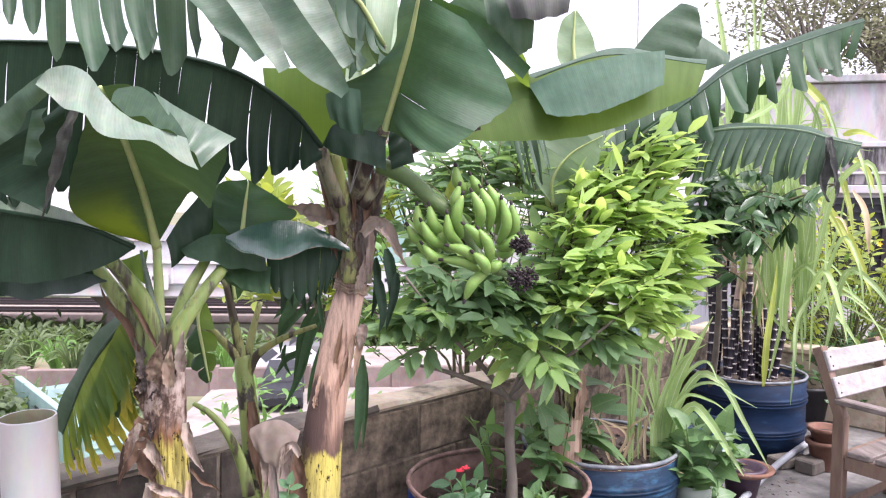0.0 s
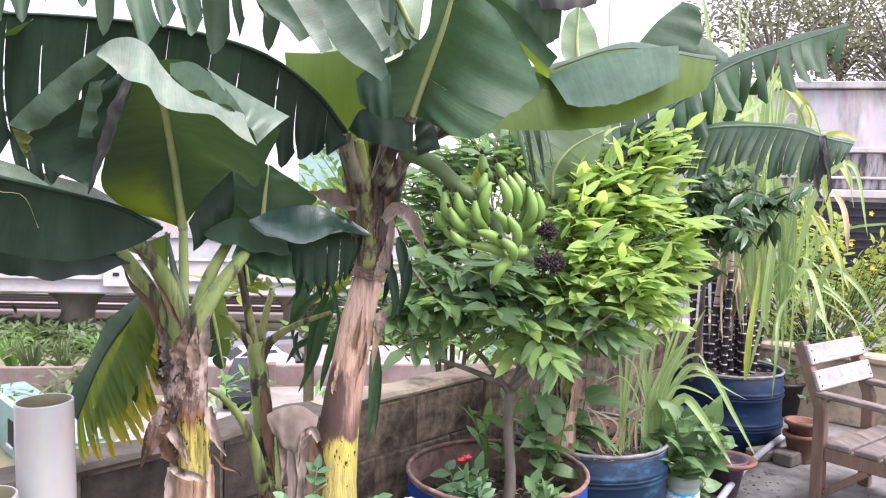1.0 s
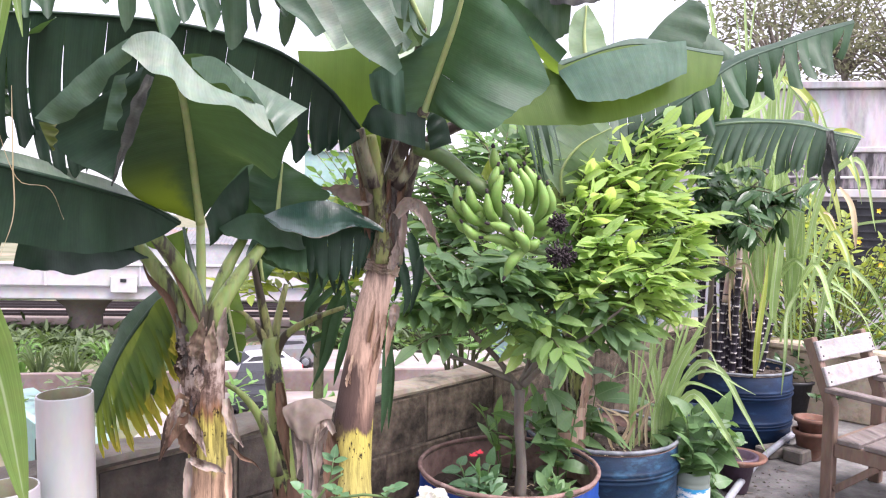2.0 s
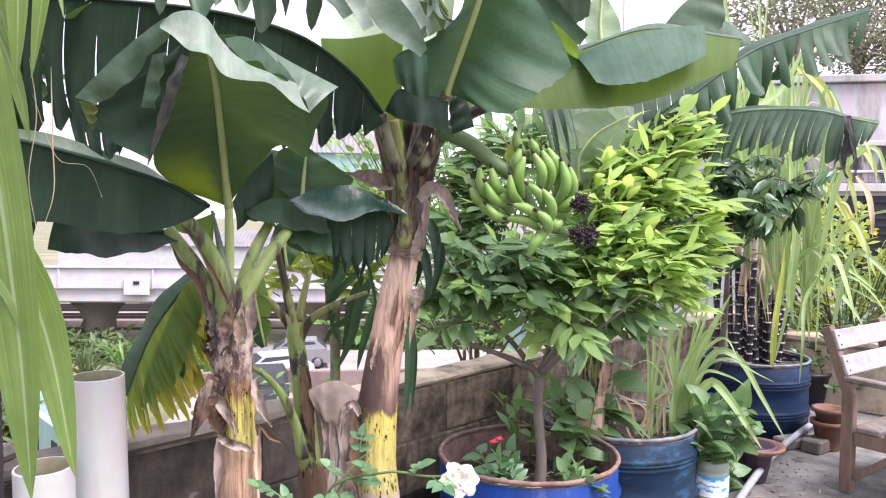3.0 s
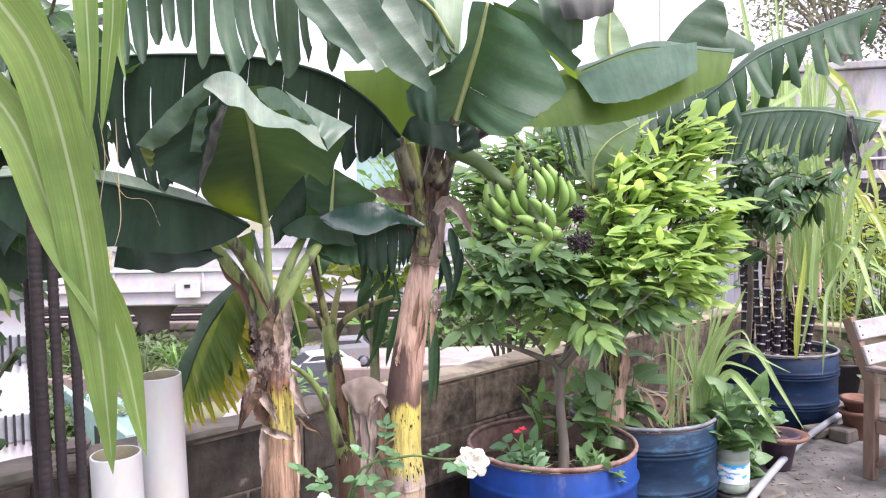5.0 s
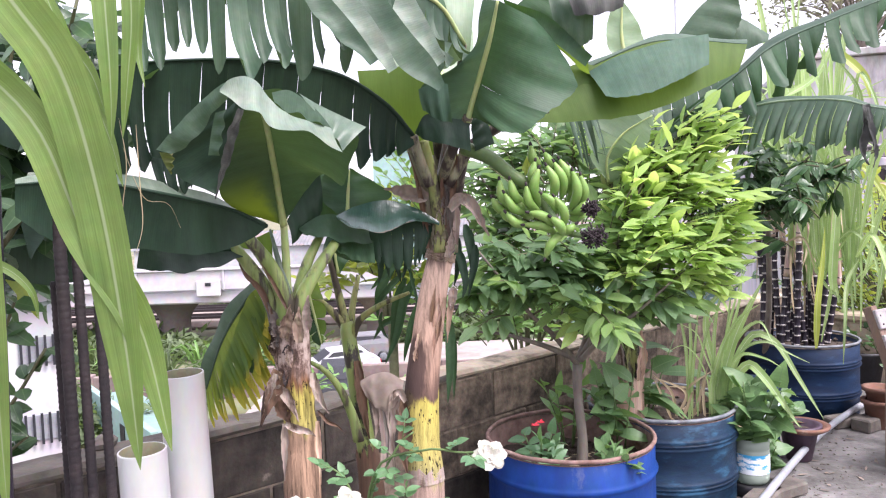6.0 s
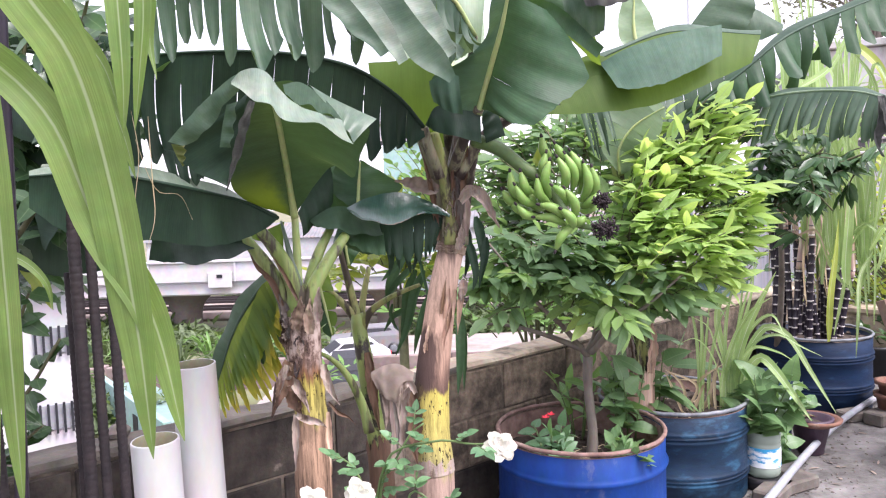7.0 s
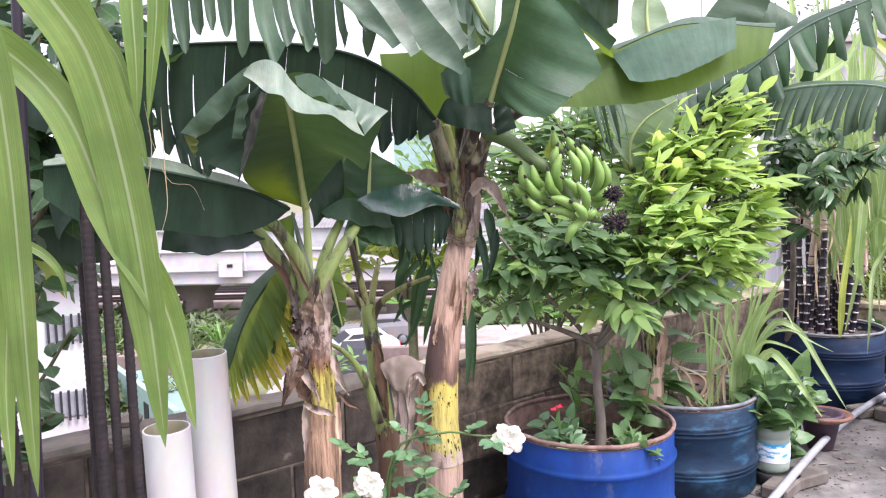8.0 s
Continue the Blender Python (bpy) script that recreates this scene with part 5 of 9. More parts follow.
sheet(plant_a, [(-0.538, 0.945, 1.405), (-0.548, 0.950, 1.375), (-0.558, 0.955, 1.335)], [(-0.517, 0.940, 1.410), (-0.526, 0.945, 1.367), (-0.536, 0.950, 1.333)], LEAF_GREY, seed=7, bulge=0.15, rag=0.08)
sheet(plant_a, [(-0.649, 0.968, 1.345), (-0.642, 0.972, 1.323), (-0.634, 0.975, 1.306)], [(-0.622, 0.964, 1.341), (-0.626, 0.970, 1.323), (-0.633, 0.975, 1.307)], LEAF_OLIVE, seed=17, bulge=0.1)
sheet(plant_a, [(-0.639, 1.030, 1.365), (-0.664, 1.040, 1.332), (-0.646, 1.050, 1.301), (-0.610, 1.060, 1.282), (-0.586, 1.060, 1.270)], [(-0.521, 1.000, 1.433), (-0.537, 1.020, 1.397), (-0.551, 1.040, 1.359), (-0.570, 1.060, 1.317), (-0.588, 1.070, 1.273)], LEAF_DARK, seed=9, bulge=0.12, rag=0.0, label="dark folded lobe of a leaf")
flap(plant_a, [(-0.518, 1.020, 1.420), (-0.533, 1.020, 1.384), (-0.551, 1.030, 1.340), (-0.570, 1.040, 1.299), (-0.586, 1.050, 1.262)], 0.014, DRY_DARK, 43, "withered grey strip of a leaf", "dry_leaf")
sheet(plant_a, [(-0.762, 1.170, 1.357), (-0.723, 1.170, 1.349), (-0.677, 1.170, 1.356)], [(-0.734, 1.149, 1.285), (-0.704, 1.149, 1.273), (-0.671, 1.149, 1.281)], LEAF_DARK, seed=108, bulge=0.1, tears=3, gap=0.1)
# The pale upper half paints the glare along this leaf.
banana_leaf(plant_a, [(-0.590, 1.370, 1.204), (-0.633, 1.300, 1.239), (-0.667, 1.200, 1.260), (-0.695, 1.100, 1.275), (-0.785, 1.020, 1.299), (-0.834, 0.960, 1.301), (-0.880, 0.920, 1.296)],
            [(-0.592, 1.370, 1.201), (-0.613, 1.310, 1.171), (-0.654, 1.240, 1.148), (-0.681, 1.170, 1.147), (-0.747, 1.100, 1.161), (-0.799, 1.030, 1.172), (-0.849, 0.970, 1.188), (-0.891, 0.930, 1.240)],
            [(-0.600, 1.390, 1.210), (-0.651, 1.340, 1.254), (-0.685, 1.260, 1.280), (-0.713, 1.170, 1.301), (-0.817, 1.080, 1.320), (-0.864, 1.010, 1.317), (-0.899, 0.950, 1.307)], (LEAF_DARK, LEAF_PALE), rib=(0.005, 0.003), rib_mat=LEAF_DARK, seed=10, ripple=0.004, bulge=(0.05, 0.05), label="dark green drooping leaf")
banana_leaf(plant_a, [(-0.681, 1.440, 1.150), (-0.766, 1.420, 1.155), (-0.837, 1.400, 1.168), (-0.884, 1.360, 1.177)],
            [(-0.665, 1.420, 1.132), (-0.698, 1.390, 1.117), (-0.754, 1.360, 1.104), (-0.800, 1.340, 1.102), (-0.889, 1.340, 1.112)],
            [(-0.697, 1.460, 1.157), (-0.790, 1.480, 1.165), (-0.873, 1.480, 1.182), (-0.933, 1.440, 1.191)], (LEAF_DARK, LEAF_TOP), rib=(0.006, 0.003), rib_mat=LEAF_DARK, seed=11, label="dark drooping leaf")
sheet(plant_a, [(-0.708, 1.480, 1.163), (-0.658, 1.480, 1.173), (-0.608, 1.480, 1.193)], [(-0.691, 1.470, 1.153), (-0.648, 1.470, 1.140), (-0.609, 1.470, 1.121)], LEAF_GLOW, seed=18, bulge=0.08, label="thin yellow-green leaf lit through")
sheet(plant_a, [(-0.597, 1.620, 1.250), (-0.560, 1.620, 1.296), (-0.520, 1.630, 1.339), (-0.436, 1.640, 1.301)], [(-0.592, 1.600, 1.194), (-0.548, 1.600, 1.168), (-0.488, 1.610, 1.198), (-0.425, 1.630, 1.245)], LEAF_TOP, seed=133, bulge=0.08, rag=0.02, ripple=0.004, label="dark green leaf behind the stalks")
sheet(plant_a, [(-0.494, 1.560, 1.156), (-0.437, 1.560, 1.164), (-0.376, 1.570, 1.154)], [(-0.461, 1.550, 1.113), (-0.414, 1.550, 1.094), (-0.376, 1.560, 1.103)], LEAF_UNDER, seed=134, bulge=0.12, rag=0.08, label="dark lobe with a browning edge")
sheet(plant_a, [(-0.459, 1.520, 1.221), (-0.410, 1.550, 1.245), (-0.337, 1.580, 1.256), (-0.268, 1.600, 1.234), (-0.206, 1.600, 1.196)], [(-0.447, 1.470, 1.215), (-0.404, 1.470, 1.190), (-0.352, 1.480, 1.176), (-0.301, 1.520, 1.188), (-0.253, 1.560, 1.202), (-0.208, 1.595, 1.184)], LEAF_GLOSS, seed=12, bulge=-0.10, rag=0.03, crumple=0.0015, label="glossy drooping leaf with brown tip")
sheet(plant_a, [(-0.557, 1.520, 1.193), (-0.502, 1.540, 1.224), (-0.449, 1.560, 1.219), (-0.387, 1.570, 1.187)], [(-0.526, 1.480, 1.176), (-0.484, 1.480, 1.171), (-0.432, 1.490, 1.156), (-0.369, 1.510, 1.151)], LEAF_TOP, seed=13, bulge=-0.08, rag=0.0)
sheet(plant_a, [(-0.478, 1.530, 1.149), (-0.427, 1.540, 1.155), (-0.374, 1.550, 1.153)], [(-0.452, 1.500, 1.129), (-0.414, 1.510, 1.105), (-0.367, 1.530, 1.094)], LEAF_UNDER, seed=19, bulge=0.1, rag=0.05)
banana_leaf(plant_a, [(-0.442, 1.580, 1.224), (-0.442, 1.600, 1.276), (-0.439, 1.620, 1.339)],
            [(-0.464, 1.570, 1.223), (-0.506, 1.580, 1.258), (-0.512, 1.590, 1.305), (-0.498, 1.600, 1.339), (-0.442, 1.620, 1.348)],
            [(-0.417, 1.600, 1.224), (-0.361, 1.620, 1.242), (-0.326, 1.630, 1.275), (-0.372, 1.630, 1.306), (-0.408, 1.630, 1.329), (-0.437, 1.620, 1.345)], (LEAF_TOP, LEAF_TOP), rib=(0.006, 0.003), seed=16, label="mid-green upright leaf")
sheet(plant_a, [(-0.579, 1.500, 1.213), (-0.558, 1.540, 1.266), (-0.509, 1.580, 1.329)], [(-0.567, 1.500, 1.154), (-0.529, 1.550, 1.201), (-0.505, 1.580, 1.235)], LEAF_DARK, seed=22, bulge=0.1, rag=0.0)
sheet(plant_a, [(-0.392, 1.588, 1.183), (-0.340, 1.599, 1.192), (-0.260, 1.620, 1.200), (-0.220, 1.630, 1.192)], [(-0.377, 1.567, 1.097), (-0.325, 1.578, 1.070), (-0.273, 1.599, 1.071), (-0.254, 1.620, 1.107)], LEAF_DARK, tears=6, seed=14, gap=0.2)
banana_leaf(plant_a, [(-0.611, 1.505, 1.012), (-0.674, 1.567, 1.042), (-0.721, 1.567, 1.002), (-0.774, 1.547, 0.915), (-0.821, 1.536, 0.786)],
            [(-0.619, 1.526, 1.003), (-0.690, 1.599, 1.058), (-0.755, 1.609, 1.021), (-0.816, 1.588, 0.915), (-0.857, 1.567, 0.805)],
            [(-0.604, 1.526, 0.983), (-0.620, 1.567, 0.871), (-0.632, 1.567, 0.764), (-0.677, 1.557, 0.683), (-0.746, 1.547, 0.668), (-0.813, 1.536, 0.680)], (LEAF_GREY, LEAF_YELLOW), (0, 26), rib=(0.006, 0.003), rib_mat=LEAF_GREY, seed=17, gap=0.16, curl=0.20, cup=0.5, rag=0.28,
            label="ageing yellow-green leaf torn to strips")
sheet(plant_a, [(-0.659, 1.550, 1.052), (-0.700, 1.550, 1.026), (-0.735, 1.550, 0.950), (-0.768, 1.540, 0.862), (-0.788, 1.530, 0.788)], [(-0.627, 1.530, 0.915), (-0.631, 1.520, 0.841), (-0.672, 1.510, 0.781), (-0.724, 1.510, 0.749), (-0.769, 1.510, 0.737)], LEAF_YELLOW, tears=15, seed=117, gap=0.22, curl=0.25, rag=0.35, name="leaf_strip", label="yellowing strips of a torn leaf")
sheet(plant_a, [(-0.676, 1.580, 1.023), (-0.705, 1.580, 0.965), (-0.738, 1.580, 0.880)], [(-0.633, 1.560, 0.897), (-0.664, 1.560, 0.833), (-0.707, 1.560, 0.768)], LEAF_TOP, tears=5, seed=118, gap=0.35, curl=0.4, rag=0.4, name="leaf_strip")

# Tall plant that bears the fruit.
stem_b = [(-0.267, 1.600, 0.512), (-0.273, 1.610, 0.620), (-0.271, 1.625, 0.751), (-0.253, 1.640, 0.884), (-0.231, 1.655, 1.017), (-0.210, 1.660, 1.103), (-0.202, 1.660, 1.153), (-0.202, 1.650, 1.220), (-0.207, 1.635, 1.286)]
foot_b = (stem_b[0][0] - 0.02, stem_b[0][1] - 0.01, 0.0)
plant_b = thing("banana_plant", foot_b, "tall fruiting banana plant with a leaning tan stem", "banana plant", "banana plants")
g = Geo()
stem_geo(g, [foot_b] + stem_b, [0.062, 0.058, 0.053, 0.049, 0.0465, 0.0455, 0.0450, 0.0435, 0.041, 0.0385, 0.036, 0.033, 0.031, 0.030], ridge=0.035, seed=7)
trunk_b = part("stem", g, STEM_B, plant_b)
sheath("dry_sheath", [(-0.214, 1.660, 1.088), (-0.209, 1.660, 1.109), (-0.206, 1.660, 1.120)], 0.0405, 0.0375, BARK_SCALY, trunk_b, 44, (0.010, 0.014), "rough dry ring", 40, 0.07)
sheath("dry_sheath", [(-0.267, 1.600, 0.512), (-0.271, 1.605, 0.561)], 0.0500, 0.0495, SHEATH_GREY, trunk_b, 43, (0.0, 0.05), "papery pinkish dry sheath")
for line, r0, r1, m_ in (([(-0.227, 1.655, 1.110), (-0.237, 1.650, 1.193), (-0.245, 1.620, 1.285), (-0.269, 1.570, 1.402)], 0.018, 0.017, PETIOLE_OLD),
                         ([(-0.209, 1.632, 1.116), (-0.211, 1.622, 1.206), (-0.219, 1.600, 1.297), (-0.238, 1.560, 1.401)], 0.019, 0.014, PETIOLE_MOSS),
                         ([(-0.190, 1.650, 1.113), (-0.186, 1.640, 1.207), (-0.181, 1.620, 1.285), (-0.175, 1.580, 1.404)], 0.019, 0.014, SHEATH_DIM),
                         ([(-0.180, 1.665, 1.112), (-0.170, 1.660, 1.207), (-0.156, 1.640, 1.287), (-0.132, 1.600, 1.394)], 0.016, 0.014, PETIOLE_OLD),
                         ([(-0.201, 1.680, 1.153), (-0.199, 1.680, 1.248), (-0.201, 1.660, 1.341), (-0.206, 1.620, 1.416)], 0.022, 0.018, PETIOLE_OLD)):
    g = Geo()
    tube(g, line, [r0, (r0 + r1) / 2, r1], 14, 22, squash=0.75, lump=0.05, rnd=random.Random(int(r0 * 9000)))
    part("leaf_stalk", g, m_, plant_b, "old mottled leaf stalk with brown edges")
for k, (line, w, m_) in enumerate((([(-0.240, 1.620, 1.127), (-0.248, 1.615, 1.219), (-0.258, 1.590, 1.296), (-0.275, 1.550, 1.374)], 0.012, SHEATH_BROWN), ([(-0.196, 1.620, 1.127), (-0.196, 1.612, 1.219), (-0.196, 1.590, 1.309), (-0.184, 1.560, 1.389)], 0.010, SHEATH_BROWN),
                                   ([(-0.170, 1.630, 1.134), (-0.163, 1.625, 1.207), (-0.161, 1.620, 1.259)], 0.016, SHEATH_GREY), ([(-0.226, 1.600, 1.284), (-0.233, 1.580, 1.334), (-0.248, 1.550, 1.387)], 0.010, SHEATH_BROWN),
                                   ([(-0.174, 1.612, 1.246), (-0.164, 1.600, 1.310), (-0.152, 1.570, 1.378)], 0.013, SHEATH_BROWN), ([(-0.192, 1.622, 1.101), (-0.180, 1.620, 1.134), (-0.174, 1.620, 1.180)], 0.018, SHEATH_GREY))):
    flap(trunk_b, line, w, m_, 60 + k)
flap(trunk_b, [(-0.179, 1.600, 1.226), (-0.153, 1.590, 1.251), (-0.125, 1.585, 1.239), (-0.096, 1.585, 1.187), (-0.080, 1.590, 1.155)], 0.026, SHEATH_GREY, 71, "dry brown curled strip")
flap(trunk_b, [(-0.235, 1.600, 1.258), (-0.268, 1.605, 1.268), (-0.308, 1.615, 1.280), (-0.350, 1.620, 1.287)], 0.034, DRY_LEAF, 72, "dry curled leaf stub")
flap(trunk_b, [(-0.184, 1.625, 1.014), (-0.186, 1.620, 0.981), (-0.194, 1.620, 0.927), (-0.199, 1.625, 0.875)], 0.014, SHEATH_TAN, 73)
flap(trunk_b, [(-0.178, 1.622, 1.021), (-0.180, 1.617, 0.995), (-0.186, 1.617, 0.961)], 0.020, SHEATH_GREY, 74)
peels(trunk_b, [(-0.209, 1.655, 1.119), (-0.202, 1.650, 1.180), (-0.202, 1.645, 1.247)], 0.037, 10, 7, (SHEATH_DIM, SHEATH_GREY, PETIOLE_OLD), size=(0.03, 0.07), width=(0.008, 0.018))
peels(trunk_b, [(-0.269, 1.627, 0.764), (-0.253, 1.640, 0.884), (-0.231, 1.655, 1.017)], 0.0435, 9, 13, (SHEATH_TAN, SHEATH_STREAK, SHEATH_TAN), size=(0.03, 0.10), width=(0.004, 0.010), lift=(0.0005, 0.003))
# Withered leaf hanging low on the stem.
sheet(plant_b, [(-0.430, 1.600, 0.784), (-0.397, 1.590, 0.802), (-0.355, 1.580, 0.810), (-0.313, 1.580, 0.786)], [(-0.405, 1.570, 0.744), (-0.380, 1.555, 0.722), (-0.351, 1.550, 0.713), (-0.322, 1.560, 0.747)], DRY_LEAF, seed=75, bulge=0.22, rag=0.10, ripple=0.002, crumple=0.004, label="withered grey-brown leaf", name="dry_leaf")
sheet(plant_b, [(-0.375, 1.555, 0.748), (-0.377, 1.550, 0.692), (-0.375, 1.550, 0.621), (-0.385, 1.550, 0.536)], [(-0.319, 1.560, 0.760), (-0.328, 1.540, 0.708), (-0.340, 1.540, 0.631), (-0.336, 1.550, 0.536)], SHEATH_GREY, seed=76, bulge=0.30, rag=0.06, ripple=0.002, crumple=0.005, label="papery tail of a withered leaf", name="dry_leaf")
for k, (line, w, m_) in enumerate((
        ([(-0.307, 1.550, 0.739), (-0.322, 1.540, 0.768), (-0.341, 1.535, 0.751), (-0.350, 1.535, 0.687)], 0.014, SHEATH_GREY), ([(-0.320, 1.565, 0.738), (-0.314, 1.560, 0.670), (-0.317, 1.560, 0.591), (-0.311, 1.560, 0.538)], 0.030, SHEATH_BROWN),
        ([(-0.394, 1.560, 0.747), (-0.383, 1.555, 0.691), (-0.391, 1.555, 0.639)], 0.014, DRY_LEAF), ([(-0.364, 1.545, 0.720), (-0.356, 1.540, 0.644), (-0.363, 1.540, 0.566)], 0.008, SHEATH_DIM))):
    flap(plant_b, line, w, m_, 81 + k, name="dry_leaf")

stalk(plant_b, [(-0.226, 1.599, 1.291), (-0.250, 1.567, 1.362), (-0.261, 1.547, 1.414)], 0.016, 0.012, mat=PETIOLE_OLD)
stalk(plant_b, [(-0.197, 1.609, 1.305), (-0.166, 1.547, 1.372), (-0.120, 1.463, 1.445)], 0.016, 0.012, mat=PETIOLE_OLD)
stalk(plant_b, [(-0.182, 1.609, 1.290), (-0.107, 1.588, 1.394), (0.007, 1.567, 1.451), (0.077, 1.567, 1.469)], 0.016, 0.012, mat=PETIOLE_OLD)
stalk(plant_b, [(-0.200, 1.620, 1.305), (-0.170, 1.588, 1.432), (-0.144, 1.526, 1.547), (-0.124, 1.463, 1.613)], 0.014, 0.007, mat=PETIOLE_OLD)

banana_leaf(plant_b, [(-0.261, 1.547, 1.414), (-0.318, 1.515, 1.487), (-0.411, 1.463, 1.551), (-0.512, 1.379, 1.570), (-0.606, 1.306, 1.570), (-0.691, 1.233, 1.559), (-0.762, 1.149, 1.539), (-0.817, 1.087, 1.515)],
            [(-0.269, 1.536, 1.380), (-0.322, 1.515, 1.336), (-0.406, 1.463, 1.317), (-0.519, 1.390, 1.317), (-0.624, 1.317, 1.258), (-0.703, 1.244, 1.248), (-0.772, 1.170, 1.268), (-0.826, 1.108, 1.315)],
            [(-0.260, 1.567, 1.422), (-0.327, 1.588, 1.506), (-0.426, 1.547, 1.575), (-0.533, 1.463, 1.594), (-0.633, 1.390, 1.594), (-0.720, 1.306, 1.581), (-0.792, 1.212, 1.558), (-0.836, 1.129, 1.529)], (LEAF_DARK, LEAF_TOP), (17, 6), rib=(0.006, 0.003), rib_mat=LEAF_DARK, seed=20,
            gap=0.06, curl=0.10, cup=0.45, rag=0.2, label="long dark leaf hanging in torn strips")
banana_leaf(plant_b, [(-0.124, 1.463, 1.613), (-0.181, 1.400, 1.695), (-0.306, 1.254, 1.713), (-0.445, 1.149, 1.698), (-0.565, 1.045, 1.662), (-0.695, 0.982, 1.626)],
            [(-0.107, 1.442, 1.543), (-0.168, 1.369, 1.505), (-0.251, 1.254, 1.511), (-0.412, 1.160, 1.477), (-0.565, 1.045, 1.468), (-0.689, 0.993, 1.481)],
            [(-0.127, 1.505, 1.649), (-0.184, 1.484, 1.764), (-0.319, 1.359, 1.782), (-0.470, 1.254, 1.762), (-0.602, 1.149, 1.723), (-0.725, 1.045, 1.666)], (LEAF_GREY, LEAF_UNDER), (24, 5), rib=(0.006, 0.003), seed=21, gap=0.14, curl=0.22, cup=0.4, rag=0.34,
            label="grey-green leaf overhead hanging in torn strips")
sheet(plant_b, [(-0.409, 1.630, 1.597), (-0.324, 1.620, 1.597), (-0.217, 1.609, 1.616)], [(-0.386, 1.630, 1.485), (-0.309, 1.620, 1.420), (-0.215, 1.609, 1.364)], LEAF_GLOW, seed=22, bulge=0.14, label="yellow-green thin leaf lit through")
banana_leaf(plant_b, [(-0.123, 1.470, 1.434), (-0.105, 1.440, 1.487), (-0.085, 1.400, 1.542), (-0.064, 1.350, 1.602), (-0.047, 1.300, 1.665)],
            [(-0.130, 1.470, 1.429), (-0.168, 1.460, 1.434), (-0.220, 1.450, 1.460), (-0.248, 1.440, 1.497), (-0.195, 1.430, 1.527), (-0.144, 1.410, 1.552), (-0.106, 1.380, 1.589), (-0.090, 1.340, 1.679)], None, (LEAF_BLUE, LEAF_UNDER), rib=(0.008, 0.005), seed=23, bulge=(0.14, 0.08), ripple=0.006,
            label="large upright leaf with a yellow midrib")
sheet(plant_b, [(-0.116, 1.468, 1.443), (-0.105, 1.448, 1.477), (-0.090, 1.420, 1.513)], [(-0.093, 1.440, 1.436), (-0.049, 1.370, 1.396), (0.005, 1.350, 1.389), (0.056, 1.360, 1.428)], LEAF_UNDER, seed=123, bulge=0.07, rag=0.03, ripple=0.003, label="green underside of a large leaf")
# Above the crease the same underside takes the dark top colour, as painted shade.
sheet(plant_b, [(-0.090, 1.420, 1.513), (-0.077, 1.385, 1.557), (-0.060, 1.350, 1.602), (-0.044, 1.300, 1.665)], [(0.057, 1.380, 1.432), (0.134, 1.450, 1.498), (0.116, 1.460, 1.563), (0.043, 1.440, 1.658)], LEAF_TOP, seed=124, bulge=0.06, rag=0.03, ripple=0.004, label="shaded underside of a large leaf")
sheet(plant_b, [(-0.095, 1.500, 1.460), (-0.074, 1.500, 1.430), (-0.060, 1.500, 1.382)], [(-0.115, 1.490, 1.441), (-0.114, 1.490, 1.405), (-0.107, 1.490, 1.365)], LEAF_DARK, seed=125, bulge=0.15, rag=0.0)
sheet(plant_b, [(0.010, 1.620, 1.715), (0.086, 1.640, 1.657), (0.157, 1.660, 1.597), (0.196, 1.680, 1.546)], [(0.111, 1.600, 1.710), (0.175, 1.620, 1.639), (0.193, 1.640, 1.580), (0.203, 1.670, 1.544)], LEAF_GLOW, seed=126, bulge=0.08, rag=0.1)
sheet(plant_b, [(-0.253, 1.500, 1.416), (-0.223, 1.480, 1.456), (-0.168, 1.470, 1.445), (-0.118, 1.470, 1.436)], [(-0.247, 1.500, 1.409), (-0.207, 1.470, 1.389), (-0.159, 1.460, 1.375), (-0.117, 1.470, 1.363)], LEAF_DARK, seed=24, bulge=0.10, rag=0.0, crumple=0.002, label="dark folded base of a leaf")
banana_leaf(plant_b, [(-0.126, 1.600, 1.459), (-0.033, 1.620, 1.469), (0.091, 1.660, 1.533), (0.234, 1.700, 1.605), (0.398, 1.740, 1.660), (0.649, 1.800, 1.652)],
            [(-0.120, 1.580, 1.446), (-0.049, 1.580, 1.427), (0.081, 1.590, 1.439), (0.239, 1.600, 1.437), (0.353, 1.630, 1.461), (0.474, 1.670, 1.506), (0.607, 1.740, 1.570)],
            [(-0.122, 1.640, 1.472), (-0.028, 1.680, 1.493), (0.100, 1.720, 1.561), (0.250, 1.770, 1.635), (0.423, 1.820, 1.696), (0.671, 1.860, 1.682)], (LEAF_GLOW, LEAF_GREY), rib=(0.004, 0.002), rib_mat=LEAF_GREY, seed=26, bulge=(0.05, 0.05), ripple=0.005,
            label="wide horizontal leaf lit from above")
sheet(plant_b, [(0.193, 1.660, 1.571), (0.259, 1.665, 1.605), (0.336, 1.675, 1.629), (0.423, 1.690, 1.650), (0.520, 1.720, 1.667)], [(0.227, 1.585, 1.488), (0.282, 1.580, 1.480), (0.346, 1.590, 1.494), (0.417, 1.620, 1.526), (0.498, 1.660, 1.568)], LEAF_BLUE, seed=27, bulge=0.05, rag=0.03, ripple=0.002, label="bluish fold on a wide leaf")
